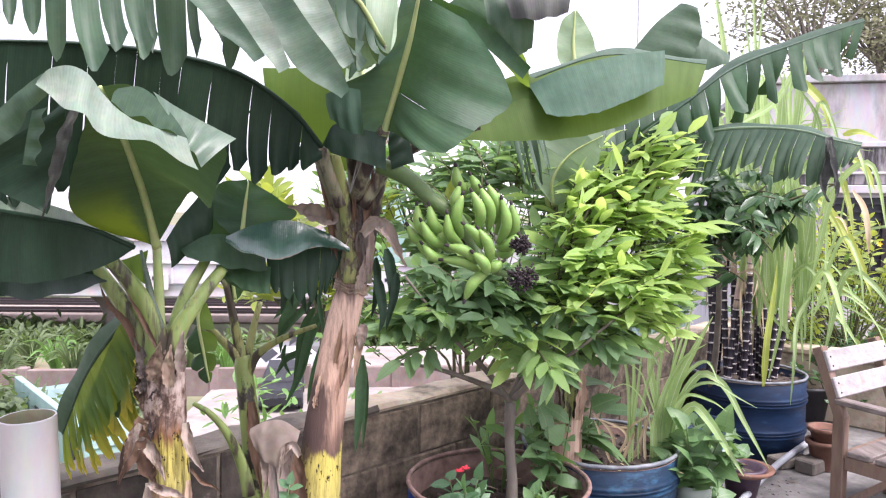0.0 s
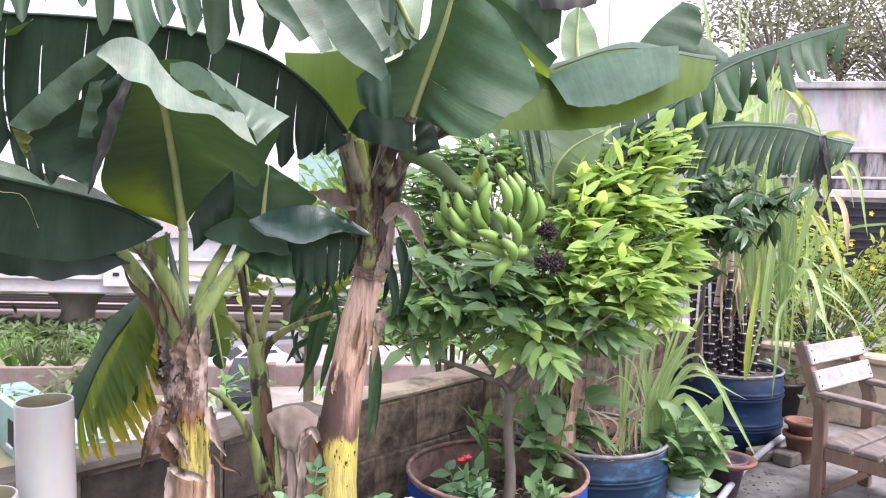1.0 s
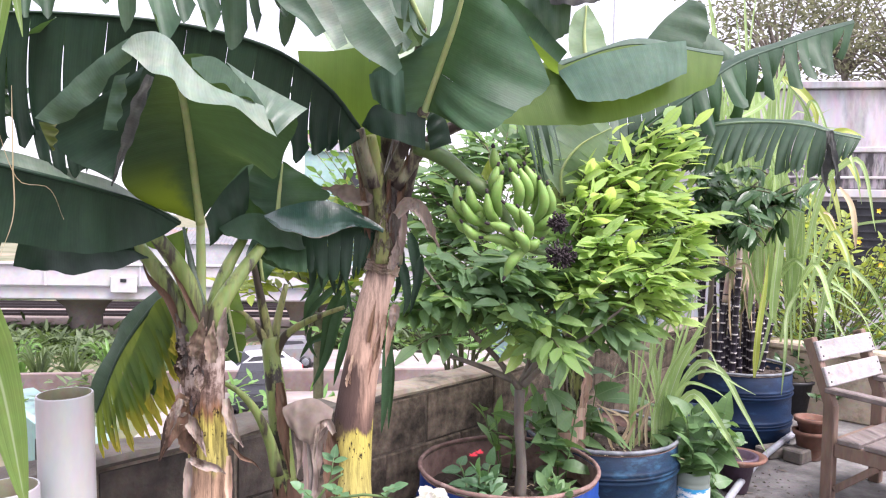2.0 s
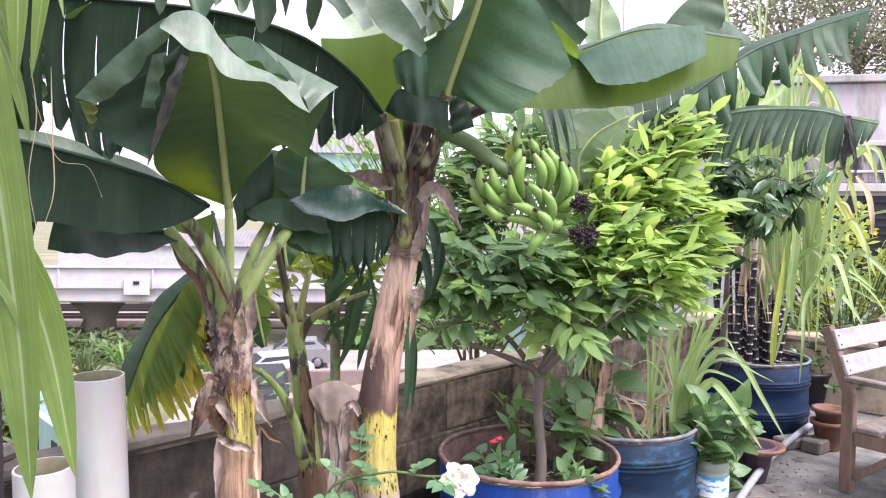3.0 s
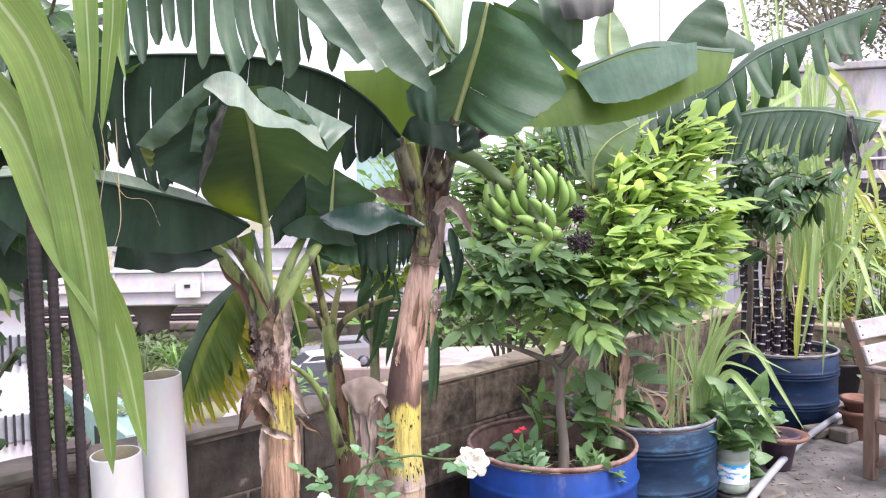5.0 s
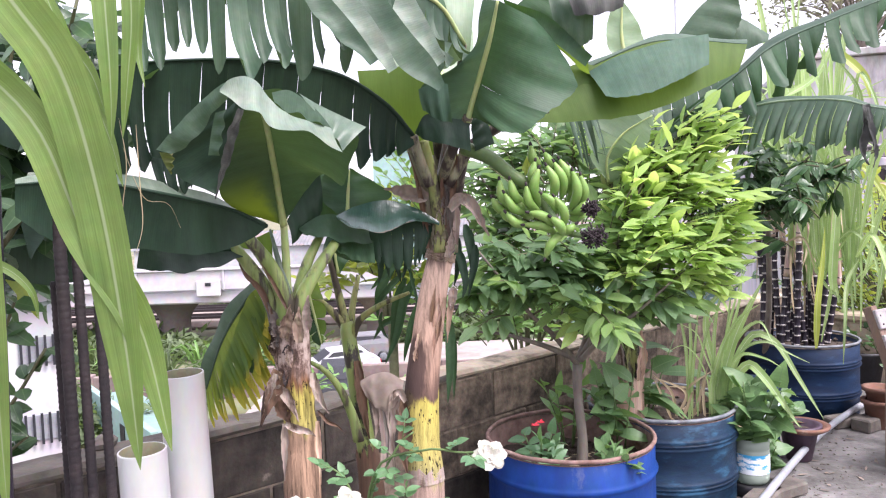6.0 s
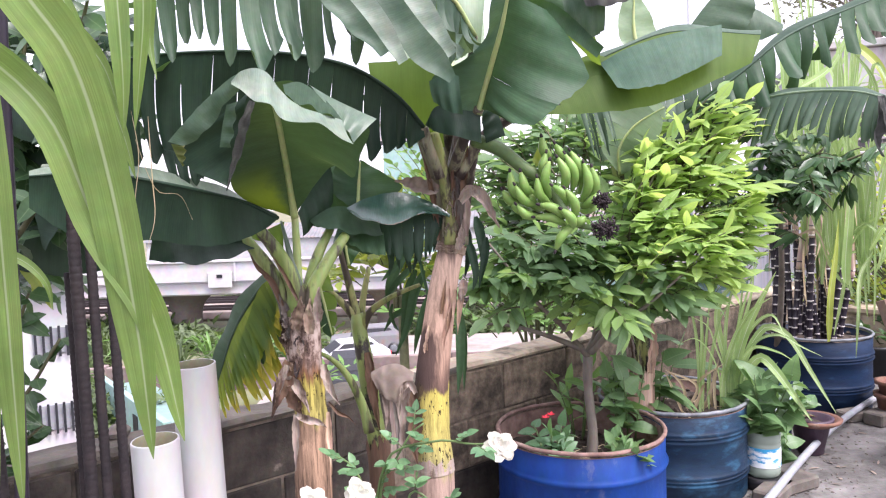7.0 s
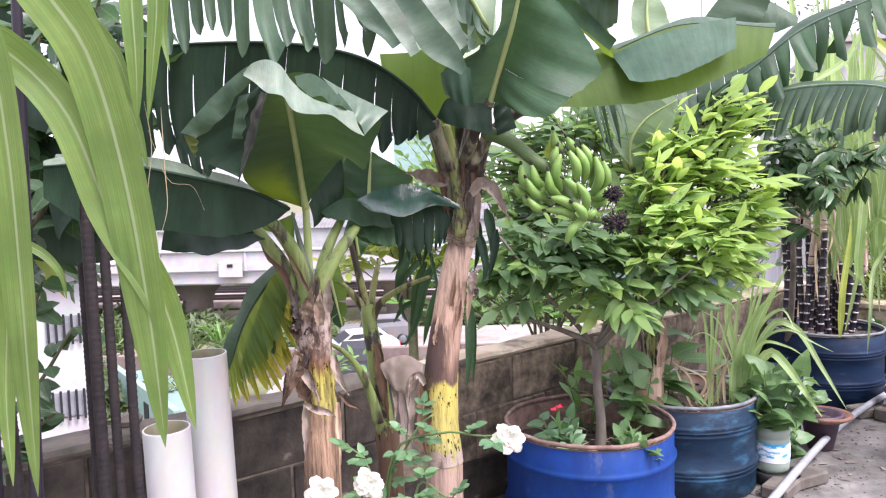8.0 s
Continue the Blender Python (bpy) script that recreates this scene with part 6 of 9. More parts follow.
banana_leaf(plant_b, [(-0.182, 1.735, 1.534), (-0.203, 1.776, 1.629), (-0.243, 1.839, 1.740), (-0.285, 1.902, 1.885)],
            [(-0.198, 1.735, 1.527), (-0.314, 1.776, 1.587), (-0.404, 1.839, 1.710), (-0.455, 1.902, 1.898)],
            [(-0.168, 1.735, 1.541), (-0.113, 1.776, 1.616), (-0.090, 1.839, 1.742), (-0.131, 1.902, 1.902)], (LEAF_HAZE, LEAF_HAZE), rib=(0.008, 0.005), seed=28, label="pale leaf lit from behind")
sheet(plant_b, [(0.070, 1.484, 1.745), (0.116, 1.484, 1.745), (0.179, 1.484, 1.735)], [(0.093, 1.484, 1.598), (0.135, 1.473, 1.582), (0.175, 1.473, 1.601)], LEAF_GREY, seed=29, bulge=0.2, label="grey-blue hanging fold")
sheet(plant_b, [(0.102, 1.442, 1.727), (0.180, 1.442, 1.733), (0.247, 1.442, 1.728)], [(0.130, 1.432, 1.659), (0.179, 1.421, 1.653), (0.240, 1.432, 1.669)], DRY_DARK, seed=30, bulge=0.2)
sheet(plant_b, [(-0.064, 1.567, 1.662), (0.002, 1.567, 1.722), (0.050, 1.567, 1.759)], [(0.015, 1.567, 1.614), (0.088, 1.567, 1.639), (0.124, 1.567, 1.712)], LEAF_UNDER, seed=31)
sheet(plant_b, [(-0.020, 1.442, 1.665), (0.047, 1.442, 1.632), (0.157, 1.463, 1.549)], [(-0.032, 1.421, 1.702), (0.069, 1.432, 1.663), (0.174, 1.463, 1.572)], LEAF_TOP, seed=32, bulge=0.1)

sheet(plant_b, [(0.107, 1.672, 1.571), (0.172, 1.672, 1.596), (0.259, 1.672, 1.573)], [(0.133, 1.651, 1.436), (0.198, 1.651, 1.439), (0.269, 1.651, 1.459)], LEAF_GLOW, seed=34, bulge=0.08)

for k, (hi, lo, m_) in enumerate((
        ([(-0.397, 1.149, 1.672), (-0.334, 1.149, 1.594), (-0.287, 1.160, 1.525)], [(-0.447, 1.129, 1.669), (-0.379, 1.129, 1.580), (-0.302, 1.149, 1.513)], LEAF_GREY),
        ([(-0.350, 1.191, 1.682), (-0.290, 1.191, 1.597), (-0.255, 1.202, 1.516)], [(-0.404, 1.170, 1.679), (-0.338, 1.170, 1.583), (-0.272, 1.191, 1.504)], LEAF_PALE),
        ([(-0.298, 1.244, 1.695), (-0.233, 1.233, 1.598), (-0.182, 1.233, 1.532), (-0.163, 1.244, 1.486)], [(-0.360, 1.223, 1.692), (-0.297, 1.212, 1.585), (-0.231, 1.212, 1.504), (-0.172, 1.233, 1.471)], LEAF_GREY),
        ([(-0.239, 1.306, 1.711), (-0.195, 1.296, 1.623), (-0.161, 1.296, 1.546)], [(-0.306, 1.285, 1.708), (-0.246, 1.275, 1.604), (-0.180, 1.285, 1.531)], LEAF_PALE))):
    sheet(plant_b, hi, lo, m_, seed=350 + k, bulge=-0.16, rag=0.12, label="broad hanging strip of a torn leaf")
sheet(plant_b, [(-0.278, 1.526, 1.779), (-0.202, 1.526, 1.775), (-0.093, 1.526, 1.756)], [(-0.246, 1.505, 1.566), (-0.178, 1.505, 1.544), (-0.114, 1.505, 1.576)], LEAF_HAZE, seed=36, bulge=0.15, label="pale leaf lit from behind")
sheet(plant_b, [(-0.233, 1.420, 1.507), (-0.198, 1.410, 1.518), (-0.164, 1.410, 1.514)], [(-0.222, 1.430, 1.461), (-0.189, 1.430, 1.438), (-0.156, 1.440, 1.432)], LEAF_BLUE, seed=25, bulge=0.16, crumple=0.003, rag=0.0, label="bluish folded lobe of a leaf")

# The bunch.
bunch = thing("banana_bunch", (-0.015, 1.463, 1.296), "bunch of small green bananas with black dried flowers", "bananas")
g = Geo()
tube(g, [(-0.134, 1.526, 1.376), (-0.073, 1.494, 1.348), (-0.021, 1.463, 1.302), (0.031, 1.463, 1.266), (0.063, 1.463, 1.211), (0.100, 1.442, 1.164), (0.138, 1.421, 1.155)], [0.018, 0.017, 0.016, 0.014, 0.011, 0.008, 0.006], 12, 24, lump=0.03, rnd=random.Random(2))
part("fruit_stalk", g, STALK_GREEN, bunch, "thick green fruit stalk")


def finger(a, b, r, bow, rnd):
    """One banana: stalk end a, tip b, bowed outward."""
    a, b = V(a), V(b)
    mid = a.lerp(b, 0.5) + V(bow)
    line = spline([a, mid, b], 10)
    g = Geo()
    tube(g, line, [r * 0.45, r * 0.85, r * 1.05, r * 1.08, r * 1.05, r * 0.80, r * 0.34], 7, 14)
    f = part("banana", g, FRUIT, bunch)
    g = Geo()
    e = (line[-1] - line[-2]).normalized()
    tube(g, [line[-1] - e * 0.002, line[-1] + e * 0.005, line[-1] + e * 0.010], [r * 0.30, r * 0.33, r * 0.22], 6, lump=0.25, rnd=rnd)
    part("dried_tip", g, FRUIT_TIP, f)


sheet(bunch, [(0.039, 1.490, 1.366), (0.023, 1.485, 1.356), (0.010, 1.480, 1.336), (0.002, 1.480, 1.317)], [(0.034, 1.470, 1.359), (0.027, 1.470, 1.323), (0.018, 1.470, 1.306), (0.006, 1.470, 1.304)], SHRUB_LEAF, seed=130, bulge=0.2, rag=0.0, label="yellow-green bract", name="bract")
r = random.Random(12)
FINGERS = [
    ((-0.023, 1.462, 1.229), (-0.049, 1.444, 1.284)),
    ((0.008, 1.457, 1.235), (-0.024, 1.439, 1.284)),
    ((0.007, 1.442, 1.215), (-0.037, 1.424, 1.254)),
    ((-0.030, 1.472, 1.220), (-0.066, 1.454, 1.246)),
    ((0.006, 1.442, 1.189), (-0.034, 1.424, 1.211)),
    ((0.036, 1.432, 1.217), (0.011, 1.414, 1.268)),
    ((0.034, 1.462, 1.277), (0.032, 1.444, 1.325)),
    ((0.039, 1.437, 1.235), (0.038, 1.419, 1.304)),
    ((0.069, 1.432, 1.250), (0.058, 1.414, 1.311)),
    ((0.090, 1.442, 1.250), (0.076, 1.424, 1.318)),
    ((0.106, 1.462, 1.263), (0.091, 1.444, 1.326)),
    ((0.113, 1.452, 1.224), (0.117, 1.434, 1.296)),
    ((0.133, 1.472, 1.224), (0.138, 1.454, 1.287)),
    ((0.074, 1.412, 1.214), (0.046, 1.394, 1.250)),
    ((0.090, 1.407, 1.184), (0.072, 1.389, 1.239)),
    ((0.065, 1.412, 1.184), (0.018, 1.394, 1.210)),
    ((0.069, 1.422, 1.164), (0.009, 1.404, 1.183)),
    ((0.086, 1.402, 1.162), (0.063, 1.384, 1.196)),
    ((0.089, 1.412, 1.162), (0.050, 1.394, 1.115)),
    ((0.087, 1.432, 1.177), (0.114, 1.414, 1.181)),
    ((0.113, 1.472, 1.212), (0.146, 1.454, 1.232)),
    ((0.113, 1.482, 1.199), (0.143, 1.464, 1.211)),
    ((0.048, 1.482, 1.324), (0.027, 1.464, 1.365)),
    ((0.065, 1.487, 1.315), (0.057, 1.469, 1.349)),
    ((0.021, 1.462, 1.203), (-0.005, 1.444, 1.241)),
    ((-0.008, 1.472, 1.203), (-0.048, 1.454, 1.223)),
    ((0.110, 1.472, 1.242), (0.109, 1.454, 1.310)),
]
BMID = 0.054
for a, b in FINGERS:
    w = V(b) - V(a)
    bow = V((w.z, 0, -w.x)).normalized() * (w.length * (0.17 if V(a).x > BMID else -0.17))
    a, b = V(a) - w * 0.10, V(b) + w * 0.12
    finger(a, b, 0.0108 * r.uniform(0.92, 1.08), (bow.x, -0.010, bow.z - 0.003), r)
for c, rad in (((0.154, 1.411, 1.216), 0.021), ((0.157, 1.390, 1.153), 0.034)):
    g = Geo()
    for k in range(260):
        d = V((r.gauss(0, 1), r.gauss(0, 1), r.gauss(0, 0.7))).normalized()
        p = V(c) + d * (rad * r.uniform(0.2, 0.8))
        tube(g, [p, p + d * r.uniform(0.003, 0.008) + V((0, 0, r.uniform(-0.003, 0.004)))], [0.0026, 0.0018], 4)
    part("dried_flower", g, FRUIT_TIP, bunch, "black dried flower cluster")

# Sucker between the two stems.
stem_c = [(-0.436, 1.735, 0.451), (-0.455, 1.745, 0.613), (-0.475, 1.756, 0.775), (-0.489, 1.766, 0.862), (-0.496, 1.766, 0.915)]
foot_c = (stem_c[0][0], stem_c[0][1], 0.0)
plant_c = thing("banana_plant", foot_c, "small banana sucker with a green speckled stem", "banana plant", "banana plants")
g = Geo()
tube(g, [foot_c] + stem_c, [0.036, 0.032, 0.029, 0.027, 0.024, 0.020], 14, 20)
trunk_c = part("stem", g, STEM_YOUNG, plant_c)
sheath("dry_sheath", [(foot_c[0], foot_c[1], 0.01)] + [(-0.436, 1.735, 0.451), (-0.453, 1.745, 0.583)], 0.042, 0.034, SHEATH_BROWN, trunk_c, 81, (0, 0.14), "brown dry sheath")
flap(trunk_c, [(-0.461, 1.729, 0.810), (-0.450, 1.719, 0.695), (-0.432, 1.714, 0.578)], 0.024, SHEATH_BROWN, 82)
stalk(plant_c, [(-0.487, 1.766, 0.861), (-0.509, 1.760, 0.917), (-0.546, 1.750, 0.964), (-0.581, 1.740, 0.997)], 0.016, 0.008, mat=PETIOLE_MOSS)
stalk(plant_c, [(-0.490, 1.766, 0.875), (-0.504, 1.766, 0.948), (-0.518, 1.766, 1.020), (-0.537, 1.766, 1.106)], 0.016, 0.008, mat=PETIOLE_MOSS)
stalk(plant_c, [(-0.484, 1.766, 0.861), (-0.454, 1.756, 0.921), (-0.389, 1.745, 0.965), (-0.307, 1.745, 0.997)], 0.013, 0.005, mat=PETIOLE_MOSS)
stalk(plant_c, [(-0.489, 1.776, 0.874), (-0.480, 1.797, 0.959), (-0.463, 1.818, 1.045)], 0.013, 0.007, mat=PETIOLE_MOSS)
ribbon(plant_b, [([(-0.401, 1.740, 1.182), (-0.383, 1.720, 1.137), (-0.365, 1.710, 1.089), (-0.360, 1.720, 1.042)], 0.028),
    ([(-0.374, 1.740, 1.187), (-0.352, 1.720, 1.130), (-0.336, 1.710, 1.082), (-0.327, 1.720, 1.028)], 0.028),
    ([(-0.347, 1.750, 1.190), (-0.328, 1.730, 1.137), (-0.311, 1.720, 1.095), (-0.301, 1.720, 1.053)], 0.028),
    ([(-0.316, 1.750, 1.199), (-0.306, 1.730, 1.151), (-0.308, 1.720, 1.088), (-0.325, 1.720, 1.028)], 0.024),
    ([(-0.284, 1.750, 1.196), (-0.272, 1.730, 1.154), (-0.277, 1.720, 1.116), (-0.283, 1.720, 1.087)], 0.026),
    ([(-0.262, 1.750, 1.186), (-0.249, 1.730, 1.149), (-0.255, 1.720, 1.116), (-0.264, 1.720, 1.090)], 0.028),
    ([(-0.420, 1.770, 1.179), (-0.399, 1.760, 1.122), (-0.387, 1.750, 1.072), (-0.395, 1.750, 1.022)], 0.031)], LEAF_DARK, 830, "dark leaf torn into slim hanging strips")
ribbon(plant_c, [([(-0.309, 1.780, 1.070), (-0.299, 1.760, 1.021), (-0.289, 1.750, 0.979), (-0.291, 1.760, 0.938)], 0.013),
    ([(-0.298, 1.790, 1.033), (-0.328, 1.780, 0.961), (-0.349, 1.770, 0.875), (-0.386, 1.760, 0.792)], 0.035),
    ([(-0.278, 1.800, 0.974), (-0.304, 1.790, 0.916), (-0.324, 1.780, 0.844), (-0.335, 1.780, 0.792)], 0.026),
    ([(-0.323, 1.810, 1.032), (-0.353, 1.810, 0.957), (-0.362, 1.810, 0.898), (-0.376, 1.810, 0.838)], 0.032)], LEAF_TOP, 840, "drooping leaf torn into slim strips")
ribbon(plant_c, [([(-0.312, 1.820, 1.112), (-0.353, 1.810, 1.076), (-0.388, 1.800, 1.040), (-0.425, 1.800, 1.003)], 0.030),
    ([(-0.332, 1.830, 1.045), (-0.376, 1.820, 1.001), (-0.405, 1.820, 0.964), (-0.434, 1.820, 0.941)], 0.024),
    ([(-0.355, 1.840, 1.089), (-0.388, 1.840, 1.029), (-0.408, 1.830, 0.985), (-0.414, 1.830, 0.910)], 0.033),
    ([(-0.398, 1.820, 0.934), (-0.404, 1.820, 0.904), (-0.395, 1.820, 0.874), (-0.383, 1.820, 0.854)], 0.015),
    ([(-0.334, 1.850, 0.938), (-0.372, 1.850, 0.907), (-0.402, 1.850, 0.892), (-0.432, 1.850, 0.846)], 0.024)], LEAF_UNDER, 850, "small drooping torn leaf")
banana_leaf(plant_c, [(-0.580, 1.735, 1.058), (-0.586, 1.714, 1.017), (-0.565, 1.693, 0.933), (-0.549, 1.682, 0.870)],
            [(-0.587, 1.735, 1.047), (-0.609, 1.714, 0.988), (-0.599, 1.693, 0.904), (-0.558, 1.682, 0.860)], [(-0.573, 1.735, 1.051), (-0.545, 1.724, 0.987), (-0.536, 1.703, 0.917), (-0.546, 1.682, 0.866)], (LEAF_UNDER, LEAF_GLOW), (3, 3), rib=(0.005, 0.003), seed=85, gap=0.3)
banana_leaf(plant_c, [(-0.512, 1.766, 1.056), (-0.519, 1.776, 1.115), (-0.503, 1.797, 1.159), (-0.461, 1.818, 1.166)],
            [(-0.518, 1.766, 1.056), (-0.559, 1.776, 1.115), (-0.540, 1.797, 1.166), (-0.469, 1.818, 1.176)], [(-0.506, 1.766, 1.056), (-0.475, 1.776, 1.100), (-0.466, 1.797, 1.129), (-0.457, 1.818, 1.155)], (LEAF_DARK, LEAF_TOP), rib=(0.005, 0.003), seed=86)
stalk(plant_c, [(-0.460, 1.700, 0.590), (-0.474, 1.695, 0.662), (-0.504, 1.670, 0.751), (-0.540, 1.650, 0.805), (-0.573, 1.640, 0.829)], 0.017, 0.006, "light green young shoot", PETIOLE)
# Leaf strips that hang behind the tall stem.
ribbon(plant_b, [([(-0.173, 1.870, 1.111), (-0.161, 1.860, 1.059), (-0.154, 1.850, 1.006), (-0.163, 1.850, 0.962)], 0.034),
    ([(-0.118, 1.870, 1.119), (-0.121, 1.860, 1.066), (-0.133, 1.850, 1.014), (-0.144, 1.850, 0.968)], 0.031),
    ([(-0.149, 1.890, 1.180), (-0.136, 1.880, 1.119), (-0.130, 1.870, 1.066), (-0.136, 1.870, 1.027)], 0.037),
    ([(-0.176, 1.900, 1.156), (-0.170, 1.900, 1.102), (-0.176, 1.900, 1.040), (-0.188, 1.900, 0.994)], 0.028)], LEAF_DARK, 860, "dark strips of an old leaf")
ribbon(plant_b, [([(-0.199, 1.780, 0.918), (-0.201, 1.770, 0.846), (-0.204, 1.760, 0.775), (-0.212, 1.760, 0.675)], 0.035),
    ([(-0.187, 1.790, 0.872), (-0.187, 1.780, 0.800), (-0.192, 1.780, 0.726), (-0.195, 1.780, 0.681)], 0.017)], LEAF_UNDER, 870, "long green strip of an old leaf")

# Plant behind the fruit tree.
stem_d = [(0.479, 2.665, 0.410), (0.484, 2.665, 0.573), (0.478, 2.654, 0.713), (0.450, 2.612, 0.968), (0.410, 2.560, 1.235), (0.378, 2.529, 1.385)]
foot_d = (stem_d[0][0], stem_d[0][1], 0.0)
plant_d = thing("banana_plant", foot_d, "banana plant with torn leaves behind the fruit tree", "banana plant", "banana plants")
g = Geo()
tube(g, [foot_d] + stem_d, [0.055, 0.05, 0.046, 0.042, 0.038, 0.034, 0.03], 14, 24)
trunk_d = part("stem", g, STEM_YOUNG, plant_d)
sheath("dry_sheath", [(foot_d[0], foot_d[1], 0.01)] + [(0.479, 2.665, 0.410), (0.484, 2.665, 0.550)], 0.062, 0.052, SHEATH_TAN, trunk_d, 101, (0, 0.08))
for k in range(3):
    flap(trunk_d, [V(p) for p in ((0.467, 2.602, 0.496), (0.466, 2.592, 0.634), (0.465, 2.581, 0.793))] if k == 1 else ([V(p) for p in ((0.438, 2.612, 0.516), (0.424, 2.602, 0.655), (0.420, 2.602, 0.768))] if k == 0 else [V(p) for p in ((0.504, 2.612, 0.516), (0.516, 2.602, 0.632), (0.512, 2.602, 0.756))]), 0.03, (SHEATH_GREY, PETIOLE_MOSS, SHEATH_TAN)[k], 102 + k)
stalk(plant_d, [(0.397, 2.560, 1.289), (0.456, 2.592, 1.386), (0.625, 2.633, 1.502)], 0.016, 0.008)
stalk(plant_d, [(0.408, 2.560, 1.289), (0.592, 2.665, 1.423), (0.823, 2.738, 1.507)], 0.016, 0.008)
banana_leaf(plant_d, [(0.625, 2.633, 1.502), (0.753, 2.633, 1.595), (0.880, 2.633, 1.687), (1.063, 2.665, 1.821), (1.359, 2.821, 1.946), (1.715, 2.978, 2.079)],
            [(0.643, 2.612, 1.355), (0.727, 2.612, 1.423), (0.881, 2.612, 1.457), (1.044, 2.633, 1.559), (1.245, 2.738, 1.661), (1.388, 2.821, 1.743), (1.655, 2.968, 1.882)],
            [(0.619, 2.612, 1.514), (0.753, 2.633, 1.612), (0.896, 2.675, 1.711), (1.114, 2.780, 1.862), (1.413, 2.926, 1.985), (1.739, 3.030, 2.101)], (LEAF_TOP, LEAF_TOP), (17, 0), rib=(0.006, 0.003), rib_mat=LEAF_GREY, seed=110, gap=0.42, curl=0.34, cup=0.45, rag=0.3,
            label="torn grey-green leaf rising over the pots")
banana_leaf(plant_d, [(0.823, 2.738, 1.507), (0.896, 2.696, 1.557), (0.993, 2.592, 1.585), (1.101, 2.466, 1.579), (1.175, 2.341, 1.553), (1.217, 2.247, 1.517), (1.283, 2.215, 1.498)],
            [(0.751, 2.717, 1.423), (0.782, 2.675, 1.367), (0.905, 2.571, 1.365), (1.012, 2.456, 1.394), (1.073, 2.341, 1.373), (1.158, 2.247, 1.363), (1.252, 2.215, 1.440)],
            [(0.847, 2.801, 1.525), (0.923, 2.769, 1.579), (1.024, 2.665, 1.608), (1.132, 2.529, 1.601), (1.209, 2.403, 1.573), (1.247, 2.299, 1.533), (1.302, 2.247, 1.508)], (LEAF_GREY, LEAF_GREY), (25, 0), rib=(0.006, 0.003), rib_mat=LEAF_HAZE, seed=111, gap=0.10, curl=0.12, cup=0.45, rag=0.22,
            label="comb-like torn leaf drooping at its tip")
flap(plant_d, [(1.188, 2.236, 1.525), (1.188, 2.226, 1.450), (1.172, 2.226, 1.378), (1.195, 2.226, 1.323)], 0.030, DRY_DARK, 112, "withered dark leaf tip", "dry_leaf")
flap(plant_d, [(1.190, 2.226, 1.514), (1.197, 2.215, 1.431), (1.212, 2.215, 1.359), (1.204, 2.215, 1.313)], 0.02, DRY_DARK, 113, name="dry_leaf")
banana_leaf(plant_d, [(0.377, 2.466, 1.306), (0.372, 2.445, 1.395), (0.427, 2.424, 1.478), (0.529, 2.403, 1.538)],
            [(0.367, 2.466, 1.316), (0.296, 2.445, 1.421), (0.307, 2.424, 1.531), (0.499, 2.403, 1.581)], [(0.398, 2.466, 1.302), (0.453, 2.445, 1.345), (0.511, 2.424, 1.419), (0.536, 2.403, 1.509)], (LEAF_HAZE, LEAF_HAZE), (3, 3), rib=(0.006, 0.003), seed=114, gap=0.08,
            label="light leaf with radiating veins")
sheet(plant_d, [(0.207, 2.351, 1.585), (0.245, 2.351, 1.579), (0.312, 2.351, 1.573)], [(0.255, 2.341, 1.358), (0.312, 2.341, 1.339), (0.354, 2.341, 1.397)], LEAF_GREY, tears=6, seed=115, gap=0.5, curl=0.2)
sheet(plant_d, [(0.538, 2.466, 1.447), (0.624, 2.487, 1.479), (0.780, 2.529, 1.576)], [(0.493, 2.445, 1.345), (0.620, 2.466, 1.350), (0.765, 2.508, 1.426)], LEAF_DARK, tears=4, seed=116, gap=0.3, curl=0.2)
banana_leaf(plant_d, [(0.437, 2.351, 1.696), (0.416, 2.351, 1.805), (0.419, 2.351, 1.931)],
            [(0.427, 2.351, 1.696), (0.361, 2.351, 1.786), (0.372, 2.351, 1.894), (0.415, 2.351, 1.934)], [(0.446, 2.351, 1.696), (0.503, 2.351, 1.769), (0.469, 2.351, 1.877), (0.422, 2.351, 1.934)], (LEAF_HAZE, LEAF_HAZE), rib=(0.008, 0.004), seed=117, label="upright yellow-green leaf lit through")
sheet(plant_d, [(0.591, 2.299, 1.792), (0.664, 2.299, 1.881), (0.742, 2.299, 1.945)], [(0.759, 2.278, 1.744), (0.806, 2.278, 1.835), (0.790, 2.278, 1.924)], LEAF_GREY, seed=118, bulge=0.1, label="folded grey-green leaf")
sheet(plant_d, [(0.698, 2.351, 1.858), (0.807, 2.351, 1.863), (0.923, 2.351, 1.796)], [(0.746, 2.320, 1.748), (0.818, 2.320, 1.731), (0.908, 2.320, 1.764)], LEAF_GREY, seed=119, bulge=0.1)
sheet(plant_d, [(0.169, 2.842, 1.612), (0.388, 2.842, 1.592), (0.676, 2.842, 1.605)], [(0.322, 2.821, 1.382), (0.500, 2.821, 1.340), (0.697, 2.821, 1.453)], LEAF_HAZE, tears=3, gap=0.06, seed=120, bulge=0.05, label="light leaf lit through")
sheet(plant_d, [(0.246, 2.720, 1.640), (0.366, 2.720, 1.658), (0.497, 2.720, 1.646), (0.640, 2.720, 1.617)], [(0.312, 2.700, 1.353), (0.432, 2.700, 1.315), (0.541, 2.700, 1.333), (0.649, 2.700, 1.399)], LEAF_PALE_GREEN, tears=5, gap=0.05, seed=131, bulge=0.08, label="pale green leaf with radiating veins")
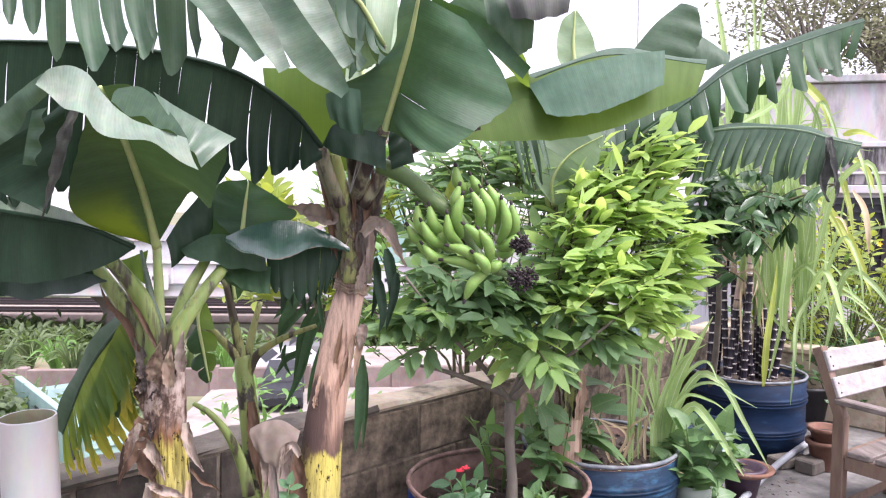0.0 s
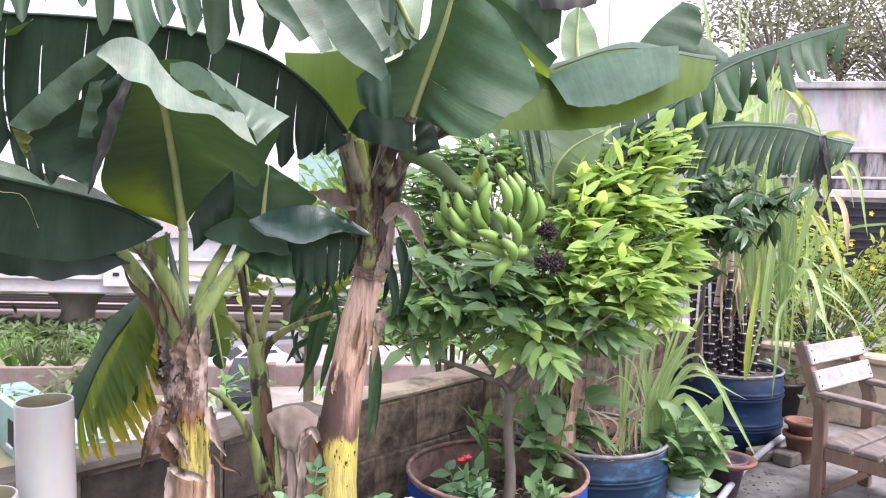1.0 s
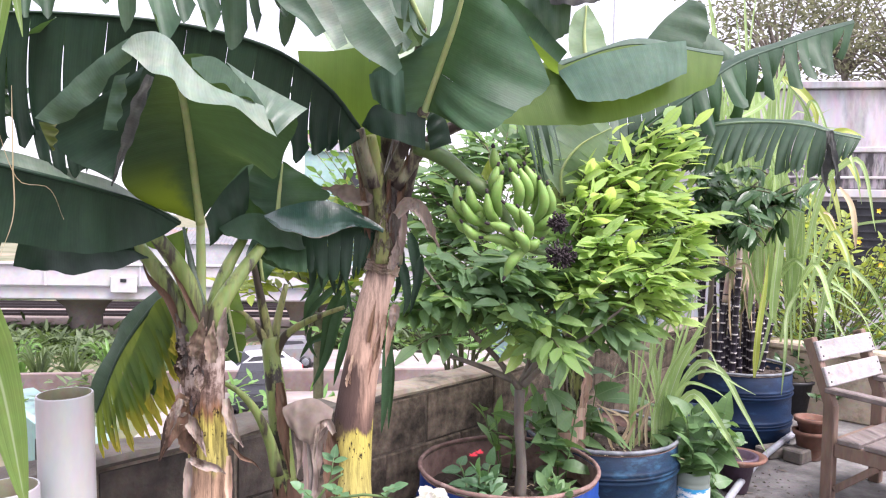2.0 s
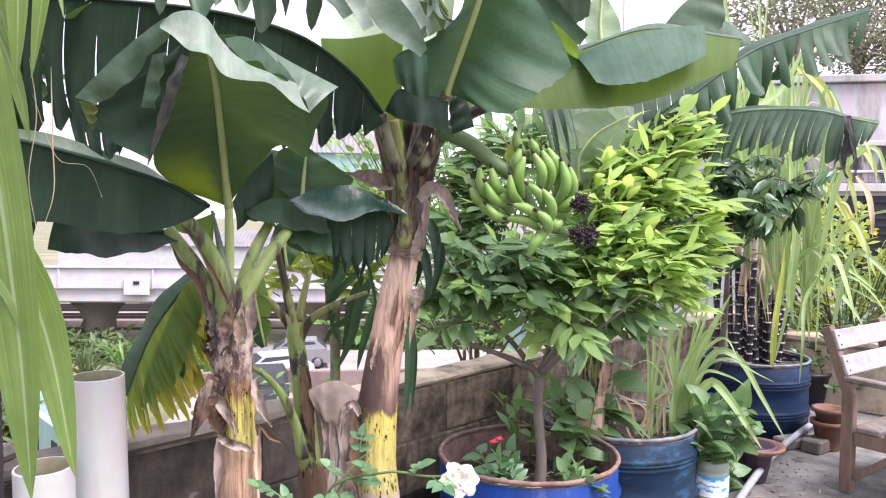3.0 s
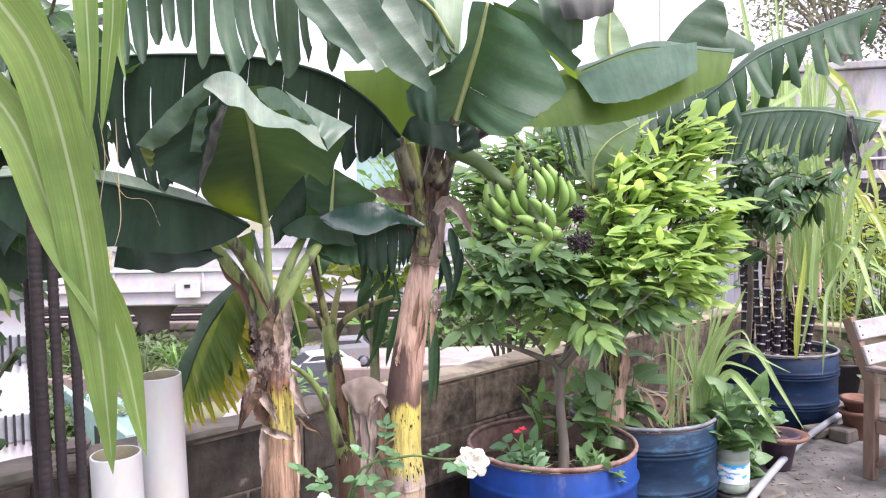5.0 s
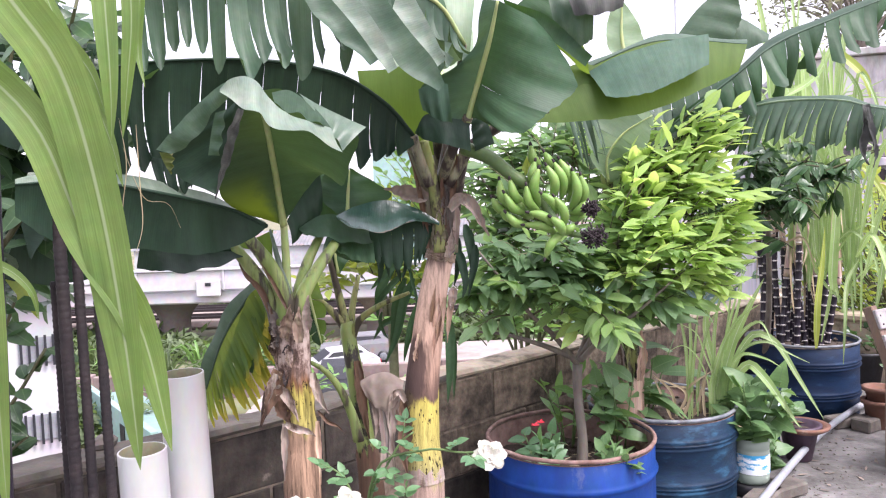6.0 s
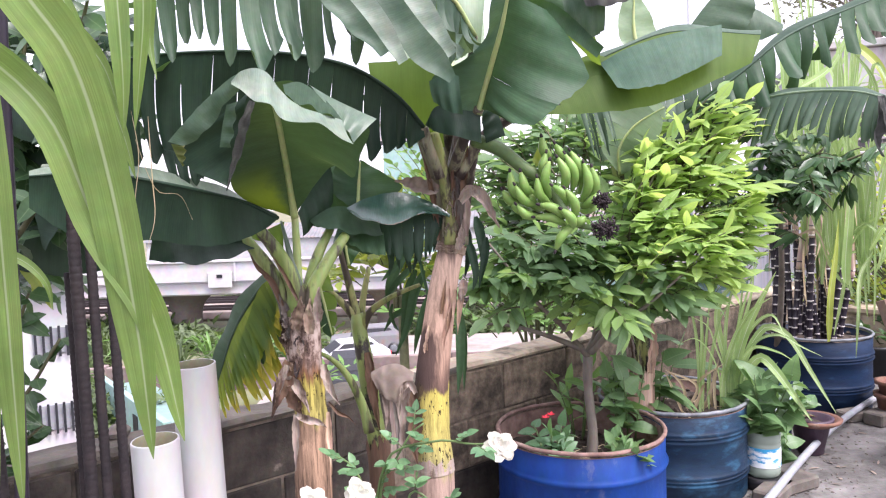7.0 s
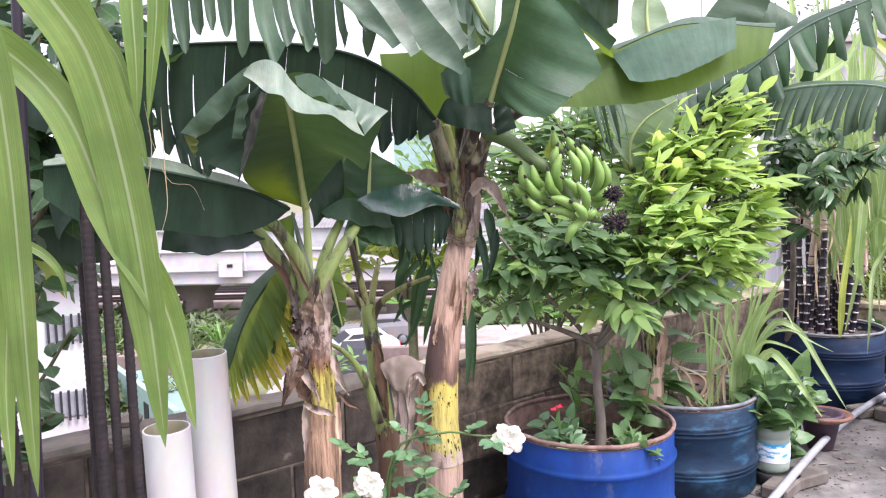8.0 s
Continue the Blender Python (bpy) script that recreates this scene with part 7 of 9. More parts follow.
sheet(plant_d, [(0.624, 2.780, 1.631), (0.758, 2.780, 1.671), (0.880, 2.780, 1.717), (0.958, 2.780, 1.750)], [(0.644, 2.760, 1.443), (0.767, 2.760, 1.444), (0.890, 2.760, 1.445), (0.968, 2.760, 1.472)], LEAF_GREY, tears=6, gap=0.22, curl=0.25, seed=132, bulge=0.05, label="dark torn leaf")
sheet(plant_d, [(0.597, 2.780, 1.579), (0.726, 2.780, 1.607), (0.899, 2.780, 1.669)], [(0.596, 2.759, 1.405), (0.726, 2.759, 1.402), (0.908, 2.759, 1.474)], LEAF_DARK, tears=4, gap=0.15, seed=121, bulge=0.05)


# ---- drums and pots ----
def drum(centre, rim_z, radius, paint, rim_mat, label, ribs, soil_z, seed, inner=None):
    """An oil drum cut down to a planter: rolled ribs, rim, wall thickness, soil."""
    r = random.Random(seed)
    d = thing("oil_drum", (centre[0], centre[1], 0.0), label, "drum planter", "drum planters")
    prof = [(radius - 0.02, 0.0), (radius, 0.012)]
    for z in ribs:
        prof += [(radius, z - 0.018), (radius + 0.006, z - 0.008), (radius + 0.010, z), (radius + 0.006, z + 0.008), (radius, z + 0.018)]
    prof += [(radius, rim_z - 0.015)]
    prof.sort(key=lambda q: q[1])
    prof += [(radius - 0.004, rim_z - 0.012), (radius - 0.004, soil_z - 0.05)]
    g = Geo()
    lathe(g, (centre[0], centre[1], 0), prof, 56, dent=0.004, rnd=r)
    nf = len(g.f)
    for i in range(nf):
        if i % (len(prof) - 1) >= len(prof) - 3:
            g.mi[i] = 1
    part("body", g, [paint, inner or RUST], d)
    g = Geo()
    n = 56
    ring = [(centre[0] + math.cos(6.2832 * k / n) * radius, centre[1] + math.sin(6.2832 * k / n) * radius, rim_z + r.uniform(-0.0015, 0.0015)) for k in range(n + 1)]
    tube(g, ring, [0.0075, 0.0075], 8, cap=False)
    part("rim", g, rim_mat, d, "worn rolled rim")
    g = Geo()
    verts, faces = [], []
    R_, S_ = 12, 36
    for i in range(R_ + 1):
        for j in range(S_):
            q = (radius - 0.004) * i / R_
            a = 6.2832 * j / S_
            x, y = centre[0] + math.cos(a) * q, centre[1] + math.sin(a) * q
            verts.append((x, y, soil_z + 0.03 * noise.noise(V((x * 9, y * 9, seed))) + 0.012 * noise.noise(V((x * 40, y * 40, seed)))))
    for i in range(R_):
        for j in range(S_):
            a, b = i * S_ + j, i * S_ + (j + 1) % S_
            faces.append((a, a + S_, b + S_, b))
    g.add(verts, faces)
    part("soil", g, SOIL, d, "dark soil with dead leaves")
    g = Geo()
    for k in range(90):
        a, q, s = r.uniform(0, 6.283), radius * 0.93 * math.sqrt(r.random()), r.uniform(0.004, 0.013)
        p = V((centre[0] + math.cos(a) * q, centre[1] + math.sin(a) * q, soil_z + r.uniform(0.0, 0.012)))
        tube(g, [p + V((-s, 0, 0)), p + V((0, r.uniform(-s, s) * 0.4, s * 0.4)), p + V((s, 0, 0))], [s * 0.5, s * 0.9, s * 0.4], 6, lump=0.35, rnd=r)
    part("clod", g, SOIL, d, "loose clods of soil", kind="stuff", smooth=False)
    return d


D1, D2, D3 = (0.195, 2.350), (0.628, 2.790), (1.712, 3.960)
drum(D1, 0.390, 0.300, DRUM_BLUE, RUST, "bright blue cut oil drum planter with a rusty rim", (0.10, 0.285), 0.275, 1)
drum(D2, 0.382, 0.298, DRUM_NAVY, RIM_GREY, "dark blue scuffed oil drum planter with a grey rim", (0.10, 0.125, 0.27, 0.295), 0.325, 2)
drum(D3, 0.412, 0.295, DRUM_DEEP, RIM_GREY, "deep blue oil drum planter holding black sugarcane", (0.12, 0.145, 0.285, 0.31), 0.37, 3, inner=DRUM_DEEP)

# A cut blue container behind, a clear bottle planter, a purple pot, terracotta pots.
g = Geo()
c = (1.112, 3.083, 0.473)
lathe(g, (c[0], c[1], 0), [(0.10, 0.0), (0.115, 0.02), (0.125, 0.36), (0.131, 0.37), (0.131, 0.385), (0.120, 0.385), (0.118, 0.25), (0.0, 0.25)], 36)
ob = thing("plastic_bucket", (c[0], c[1], 0), "blue plastic bucket with a white scuffed label", "bucket")
part("body", g, DRUM_NAVY, ob)
g = Geo()
lathe(g, (c[0], c[1], 0), [(0.1235, 0.17), (0.1285, 0.31)], 36)
part("label", g, LABEL_BLUE, ob, "white and blue paper label")

BX = (0.986, 2.738, 0.125)
bottle = thing("bottle_planter", (BX[0], BX[1], 0.0), "cut clear plastic water bottle planter with a blue and white label", "bottle planter")
CLEAR, n_, l_ = tree_of("cloudy_plastic")
bs = n_.new("ShaderNodeBsdfPrincipled")
bs.inputs["Base Color"].default_value, bs.inputs["Roughness"].default_value = (0.62, 0.72, 0.62, 1), 0.22
bs.inputs["Transmission Weight"].default_value, bs.inputs["IOR"].default_value = 0.65, 1.2
nt = noise_tex(n_, l_, n_.new("ShaderNodeTexCoord").outputs["Object"], 30)
bp = n_.new("ShaderNodeBump")
bp.inputs["Strength"].default_value = 0.2
l_.new(nt.outputs[0], bp.inputs["Height"])
l_.new(bp.outputs[0], bs.inputs["Normal"])
l_.new(bs.outputs[0], n_.new("ShaderNodeOutputMaterial").inputs[0])
g = Geo()
lathe(g, BX[:2] + (0.0,), [(0.0, 0.055), (0.062, 0.056), (0.068, 0.068), (0.068, 0.10), (0.065, 0.105), (0.068, 0.11), (0.068, 0.19), (0.065, 0.195), (0.068, 0.20), (0.068, 0.24), (0.064, 0.24), (0.062, 0.07)], 28)
part("bottle", g, CLEAR, bottle)
g = Geo()
lathe(g, BX[:2] + (0.0,), [(0.0695, 0.10), (0.0695, 0.18)], 28)
part("label", g, LABEL_BLUE, bottle, "blue and white paper label")
g = Geo()
lathe(g, BX[:2] + (0.0,), [(0.0, 0.205), (0.03, 0.21), (0.061, 0.20)], 20)
part("soil", g, SOIL, bottle)
g = Geo()
lathe(g, BX[:2] + (0.0,), [(0.05, 0.0), (0.075, 0.004), (0.082, 0.05), (0.078, 0.053), (0.03, 0.0535), (0.0, 0.0535)], 24)
tagged(part("pot_stand", g, BLACK_PLASTIC), "low black plastic pot under a bottle planter", "pot")


def pot(place, h, r0, r1, mat, label, lip=0.02, soil=True):
    t = thing("flower_pot", place, label, "flower pot", "flower pots")
    g = Geo()
    lathe(g, place, [(r0 - 0.01, 0.0), (r0, 0.006), (r1, h - lip), (r1 + 0.012, h - lip), (r1 + 0.014, h), (r1 - 0.008, h), (r1 - 0.012, h - 0.04), (0.0, h - 0.045)], 32)
    part("body", g, mat, t)
    if soil:
        g = Geo()
        lathe(g, place, [(r1 - 0.013, h - 0.035), (0.05, h - 0.025), (0.0, h - 0.022)], 20)
        part("soil", g, SOIL, t)
    return t


c = (1.342, 3.077, 0.000)
pot((c[0], c[1] + 0.05, 0.0), 0.17, 0.055, 0.085, POT_PURPLE, "dark purple plastic flower pot")
pot_rim = Geo()
lathe(pot_rim, (1.351, 3.114, 0.141), [(0.085, 0.0), (0.115, 0.018), (0.12, 0.03), (0.10, 0.03), (0.08, 0.012)], 32)
tagged(part("clay_saucer", pot_rim, TERRACOTTA), "terracotta saucer resting on a dark pot", "saucer")
pot((1.942, 3.570, 0.0), 0.15, 0.055, 0.075, TERRACOTTA, "terracotta flower pot beside the chair")
pot((1.946, 3.573, 0.112), 0.105, 0.048, 0.072, TERRACOTTA, "small terracotta pot stacked in another pot")
c = (2.664, 4.035, 0.000)
pot((c[0] + 0.1, c[1] + 0.3, 0.0), 0.36, 0.13, 0.18, TERRACOTTA, "large terracotta flower pot behind the chair")
pot((c[0] - 0.35, c[1] + 0.45, 0.0), 0.22, 0.11, 0.14, BLACK_PLASTIC, "black plastic flower pot behind the chair")
pot((c[0] + 0.55, c[1] + 0.2, 0.0), 0.26, 0.11, 0.15, BLACK_PLASTIC, "black plastic flower pot behind the chair")

# Conduit along the floor on loose bricks.
g = Geo()
pa, pb, pc = (2.168, 3.995, 0.068), (1.490, 3.255, 0.068), (0.765, 2.259, 0.068)
tube(g, [pa, pb, pc, tuple(V(pc) + (V(pc) - V(pb)) * 0.6)], [0.016, 0.016], 14, 12)
tagged(part("conduit_pipe", g, PVC_GREY), "grey plastic conduit pipe lying on bricks", "pipe")
for k, (spot, tn) in enumerate((((1.097, 2.682, 0.000), 30), ((0.986, 2.593, 0.000), 50), ((1.786, 3.587, 0.000), 20), ((1.886, 3.523, 0.000), 35))):
    g = Geo()
    box(g, (-0.1, -0.05, 0), (0.1, 0.05, 0.052 if k != 3 else 0.068), pose(spot[0], spot[1] + 0.03, 0, 0, 0, tn), 0.008)
    tagged(part("brick", g, BRICK, smooth=False), "loose old grey brick on the floor", "brick", "loose bricks")

# Grit and leaf crumbs swept against the drums.
r = random.Random(27)
g = Geo()
for k in range(420):
    q = r.random()
    p = V(pb).lerp(V(pc), q * 1.3 - 0.2) if k % 3 else V((r.uniform(0.9, 2.4), r.uniform(1.6, 3.2), 0))
    p = V((p.x + r.gauss(0.05, 0.12), p.y + r.gauss(-0.05, 0.12), 0.0))
    if (p - W0).dot(WN) > -0.05:
        continue
    s = r.uniform(0.002, 0.008)
    a = r.uniform(0, 3.14)
    d = V((math.cos(a), math.sin(a), 0)) * s
    tube(g, [p - d + V((0, 0, s * 0.2)), p + V((0, 0, s * 0.35)), p + d + V((0, 0, s * 0.2))], [s * 0.3, s * 0.55, s * 0.25], 5, lump=0.3, rnd=r)
tagged(part("grit", g, BRICK, kind="stuff", smooth=False), "grit and crumbs scattered on the concrete floor", "grit", kind="stuff")

# ---- fruit tree in the bright blue drum ----
tree = thing("fruit_tree", (D1[0], D1[1] + 0.03, 0.275), "small bushy fruit tree with bright young leaves", "tree")
fork = V((0.238, 2.414, 0.632))
base = V((D1[0] + 0.045, D1[1] + 0.02, 0.265))
g = Geo()
tube(g, [base, base.lerp(fork, 0.3) + V((0.006, 0, 0)), base.lerp(fork, 0.7) + V((-0.004, 0, 0)), fork], [0.022, 0.018, 0.0165, 0.019], 12, 14, lump=0.05, rnd=random.Random(5))
trunk = part("trunk", g, WOOD_BARK, tree)
MAIN_BRANCHES = [
    [(0.238, 2.414, 0.632), (0.150, 2.403, 0.747), (0.065, 2.351, 0.835), (-0.029, 2.247, 0.963), (-0.113, 2.195, 1.078)],
    [(0.212, 2.414, 0.664), (0.088, 2.383, 0.721), (-0.052, 2.341, 0.769), (-0.169, 2.299, 0.786)],
    [(0.238, 2.414, 0.644), (0.275, 2.435, 0.741), (0.249, 2.466, 0.900), (0.202, 2.508, 1.103), (0.160, 2.508, 1.349)],
    [(0.248, 2.414, 0.654), (0.309, 2.403, 0.767), (0.359, 2.362, 0.951), (0.413, 2.351, 1.147), (0.502, 2.403, 1.323)],
    [(0.254, 2.424, 0.652), (0.382, 2.466, 0.777), (0.535, 2.508, 0.937), (0.694, 2.560, 1.142), (0.826, 2.592, 1.480)],
    [(0.250, 2.403, 0.650), (0.333, 2.320, 0.762), (0.429, 2.247, 0.850), (0.525, 2.195, 0.949)]]
SIDE_BRANCHES = [
    [(0.382, 2.466, 0.777), (0.550, 2.560, 0.846), (0.756, 2.612, 0.969), (0.926, 2.665, 1.074)],
    [(0.265, 2.435, 0.741), (0.282, 2.362, 0.833), (0.277, 2.236, 0.908), (0.275, 2.174, 0.861)],
    [(0.249, 2.466, 0.900), (0.109, 2.612, 1.056), (-0.017, 2.665, 1.228), (-0.104, 2.665, 1.359)],
    [(0.359, 2.362, 0.951), (0.430, 2.508, 1.082), (0.430, 2.612, 1.270), (0.352, 2.665, 1.423)]]
r = random.Random(21)
limb_lines = []
for k, pts in enumerate(MAIN_BRANCHES + SIDE_BRANCHES):
    g = Geo()
    limb_lines.append(tube(g, pts, [0.0125, 0.009, 0.006, 0.004] if k < 6 else [0.010, 0.007, 0.004], 8, 20))
    part("limb", g, WOOD_BARK, tree)
twigs, old, middle, young = Geo(), Geo(), Geo(), Geo()
# Where the shoots end: bright growth on the open side, deep green by the banana leaves; the leaf colours also paint
# that sun and shade.
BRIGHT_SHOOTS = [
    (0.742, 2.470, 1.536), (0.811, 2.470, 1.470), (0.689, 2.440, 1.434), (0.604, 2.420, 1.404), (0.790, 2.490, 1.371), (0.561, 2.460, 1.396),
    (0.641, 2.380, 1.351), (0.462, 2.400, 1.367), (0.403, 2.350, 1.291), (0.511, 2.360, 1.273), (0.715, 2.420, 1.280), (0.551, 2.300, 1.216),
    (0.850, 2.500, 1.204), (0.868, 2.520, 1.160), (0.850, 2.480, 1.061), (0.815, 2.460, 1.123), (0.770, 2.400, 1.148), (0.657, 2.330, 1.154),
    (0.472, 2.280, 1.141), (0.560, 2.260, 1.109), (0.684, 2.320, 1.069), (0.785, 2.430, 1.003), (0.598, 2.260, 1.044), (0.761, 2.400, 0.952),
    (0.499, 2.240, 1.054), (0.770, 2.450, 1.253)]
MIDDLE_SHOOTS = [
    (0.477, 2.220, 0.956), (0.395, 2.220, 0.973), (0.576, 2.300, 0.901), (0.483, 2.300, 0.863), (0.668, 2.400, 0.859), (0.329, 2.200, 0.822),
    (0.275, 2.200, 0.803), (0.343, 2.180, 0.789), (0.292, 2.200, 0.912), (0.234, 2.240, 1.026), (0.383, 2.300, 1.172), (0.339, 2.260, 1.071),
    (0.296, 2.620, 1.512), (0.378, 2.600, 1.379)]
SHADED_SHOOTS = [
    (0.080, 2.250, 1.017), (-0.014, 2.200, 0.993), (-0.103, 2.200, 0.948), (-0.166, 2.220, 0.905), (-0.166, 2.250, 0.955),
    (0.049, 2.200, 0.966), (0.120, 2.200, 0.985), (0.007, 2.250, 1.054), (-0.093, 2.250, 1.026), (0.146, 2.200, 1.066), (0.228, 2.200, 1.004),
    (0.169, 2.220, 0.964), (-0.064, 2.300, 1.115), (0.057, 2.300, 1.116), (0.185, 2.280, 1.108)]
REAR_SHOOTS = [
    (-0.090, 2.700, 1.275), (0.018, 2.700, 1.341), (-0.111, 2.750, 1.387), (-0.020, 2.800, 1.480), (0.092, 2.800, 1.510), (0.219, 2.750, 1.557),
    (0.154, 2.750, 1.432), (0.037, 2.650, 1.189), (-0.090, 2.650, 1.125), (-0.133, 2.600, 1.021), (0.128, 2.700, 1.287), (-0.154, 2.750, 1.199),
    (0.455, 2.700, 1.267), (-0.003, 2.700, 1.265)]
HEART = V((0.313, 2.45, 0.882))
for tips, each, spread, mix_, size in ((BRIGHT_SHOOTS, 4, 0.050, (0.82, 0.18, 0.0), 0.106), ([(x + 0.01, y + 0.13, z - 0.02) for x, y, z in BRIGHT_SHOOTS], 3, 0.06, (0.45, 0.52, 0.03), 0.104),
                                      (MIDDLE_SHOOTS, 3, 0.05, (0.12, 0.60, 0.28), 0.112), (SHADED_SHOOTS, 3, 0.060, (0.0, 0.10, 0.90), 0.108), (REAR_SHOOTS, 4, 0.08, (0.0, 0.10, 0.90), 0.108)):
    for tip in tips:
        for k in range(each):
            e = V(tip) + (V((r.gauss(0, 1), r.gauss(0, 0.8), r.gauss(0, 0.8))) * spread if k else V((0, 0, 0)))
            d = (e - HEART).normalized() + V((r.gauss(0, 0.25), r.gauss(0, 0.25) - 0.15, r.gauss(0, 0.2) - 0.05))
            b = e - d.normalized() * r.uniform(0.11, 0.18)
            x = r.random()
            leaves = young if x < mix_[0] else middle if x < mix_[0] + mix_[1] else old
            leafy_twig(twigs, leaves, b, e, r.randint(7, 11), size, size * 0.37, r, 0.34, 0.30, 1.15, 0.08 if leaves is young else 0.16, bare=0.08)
            if k % 3 == 0:
                line = min(limb_lines, key=lambda q: min((p - b).length for p in q))
                tube(twigs, [min(line, key=lambda p: (p - b).length), b], [0.005, 0.003], 5)
part("twig_growth", twigs, TWIG, tree, kind="stuff")
part("crown", old, TREE_OLD_SHADED, tree, "older deep green leaves, darker for the shaded side", kind="stuff")
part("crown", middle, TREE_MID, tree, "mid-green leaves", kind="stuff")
part("crown", young, TREE_YOUNG_LIT, tree, "bright yellow-green young leaves", kind="stuff")


# ---- small plants in the pots ----
def leafy_plant(name, place, reach, height, stems, leaf, width, mat, seed, label, category="plant", droop=0.4, leaves=8, flower=None):
    """Several thin stems with leaves."""
    r = random.Random(seed)
    t = thing(name, place, label, category)
    s, g = Geo(), Geo()
    for k in range(stems):
        a = r.uniform(0, 6.283)
        q = r.uniform(0.3, 1.0)
        e = V(place) + V((math.cos(a) * reach * q, math.sin(a) * reach * q, height * r.uniform(0.5, 1.0)))
        b = V(place) + V((math.cos(a) * 0.02, math.sin(a) * 0.02, 0))
        leafy_twig(s, g, b, e, leaves, leaf, width, r, droop, 0.4, 0.9, 0.1)
    part("stem_growth", s, STALK_GREEN, t, kind="stuff")
    part("foliage", g, mat, t, kind="stuff")
    return t


p1 = leafy_plant("thorn_plant", (D1[0] - 0.12, D1[1] - 0.12, 0.285), 0.14, 0.15, 9, 0.066, 0.036, ROSE_LEAF, 31, "small flowering pot plant with red blossoms", leaves=6)
g = Geo()
r = random.Random(32)
for c in ((0.080, 2.195, 0.479), (0.063, 2.215, 0.463)):
    for k in range(9):
        a = k * 0.7
        small_leaf(g, c, (math.cos(a), math.sin(a) * 0.6 - 0.3, 0.5), (0, 0, 1), 0.016, 0.012, 0.2)
part("flower", g, RED_PETAL, p1, "small red blossoms")
leafy_plant("pot_plant", (D1[0] + 0.16, D1[1] - 0.16, 0.285), 0.11, 0.12, 8, 0.058, 0.036, VINE_LEAF, 33, "low light green leafy pot plant", leaves=6)
leafy_plant("pot_plant", (D1[0] + 0.20, D1[1] + 0.12, 0.285), 0.12, 0.30, 5, 0.10, 0.062, VINE_LEAF, 34, "young plant with dark broad leaves", leaves=6, droop=0.7)
leafy_plant("pot_plant", (D1[0] + 0.02, D1[1] + 0.18, 0.285), 0.14, 0.32, 4, 0.10, 0.04, WEED_LEAF, 35, "slender green weed in the drum", leaves=5)
leafy_plant("pot_plant", (D2[0] - 0.10, D2[1] - 0.08, 0.31), 0.13, 0.26, 6, 0.10, 0.064, VINE_LEAF, 36, "broad-leaved green pot plant", leaves=5, droop=0.6)
leafy_plant("pot_plant", (D2[0] - 0.2, D2[1] + 0.05, 0.31), 0.13, 0.22, 5, 0.08, 0.04, WEED_LEAF, 37, "small green weed in the drum", leaves=5)
leafy_plant("pot_plant", (D2[0] - 0.06, D2[1] - 0.02, 0.32), 0.20, 0.36, 6, 0.12, 0.076, VINE_LEAF, 45, "pot plant with broad dark arrow-shaped leaves", leaves=3, droop=0.9)
vine = leafy_plant("vine_plant", (BX[0], BX[1], 0.20), 0.16, 0.30, 16, 0.085, 0.072, VINE_LEAF, 38, "leafy heart-leaved vine growing from a bottle", leaves=8, droop=0.8)
leafy_plant("vine_plant", (BX[0] + 0.2, BX[1] + 0.30, 0.15), 0.14, 0.24, 8, 0.08, 0.062, VINE_LEAF, 39, "leafy heart-leaved vine in a pot", leaves=7, droop=0.8)
leafy_plant("vine_plant", (BX[0] + 0.1, BX[1] + 0.16, 0.0), 0.12, 0.36, 8, 0.08, 0.062, VINE_LEAF, 40, "leafy green vine behind a bottle", leaves=8, droop=0.8)

# Lemongrass clump in the navy drum.
grass = thing("lemongrass", (D2[0] + 0.10, D2[1] - 0.02, 0.31), "pale green lemongrass clump with arching blades", "grass clump")
r = random.Random(44)
UPRIGHT = [
    ([(0.865, 2.740, 0.464), (0.870, 2.687, 0.656), (0.889, 2.633, 0.818), (0.925, 2.580, 0.994)], 0.017),
    ([(0.874, 2.740, 0.464), (0.903, 2.687, 0.656), (0.944, 2.633, 0.796), (0.983, 2.580, 0.914)], 0.040),
    ([(0.865, 2.740, 0.464), (0.889, 2.687, 0.678), (0.908, 2.633, 0.829), (0.901, 2.580, 0.969)], 0.023),
    ([(0.838, 2.740, 0.464), (0.823, 2.687, 0.656), (0.823, 2.633, 0.796), (0.846, 2.580, 0.931)], 0.019),
    ([(0.732, 2.740, 0.453), (0.711, 2.687, 0.611), (0.681, 2.633, 0.731), (0.641, 2.580, 0.835)], 0.030),
    ([(0.747, 2.740, 0.453), (0.745, 2.687, 0.611), (0.740, 2.633, 0.731), (0.734, 2.580, 0.825)], 0.026),
    ([(0.738, 2.740, 0.453), (0.730, 2.687, 0.656), (0.706, 2.633, 0.796), (0.674, 2.580, 0.871)], 0.032),
    ([(0.871, 2.740, 0.487), (0.920, 2.687, 0.667), (0.984, 2.633, 0.736), (1.015, 2.580, 0.659)], 0.023),
    ([(0.894, 2.740, 0.487), (0.949, 2.700, 0.618), (1.024, 2.660, 0.650), (1.095, 2.620, 0.608), (1.154, 2.580, 0.578)], 0.017)]
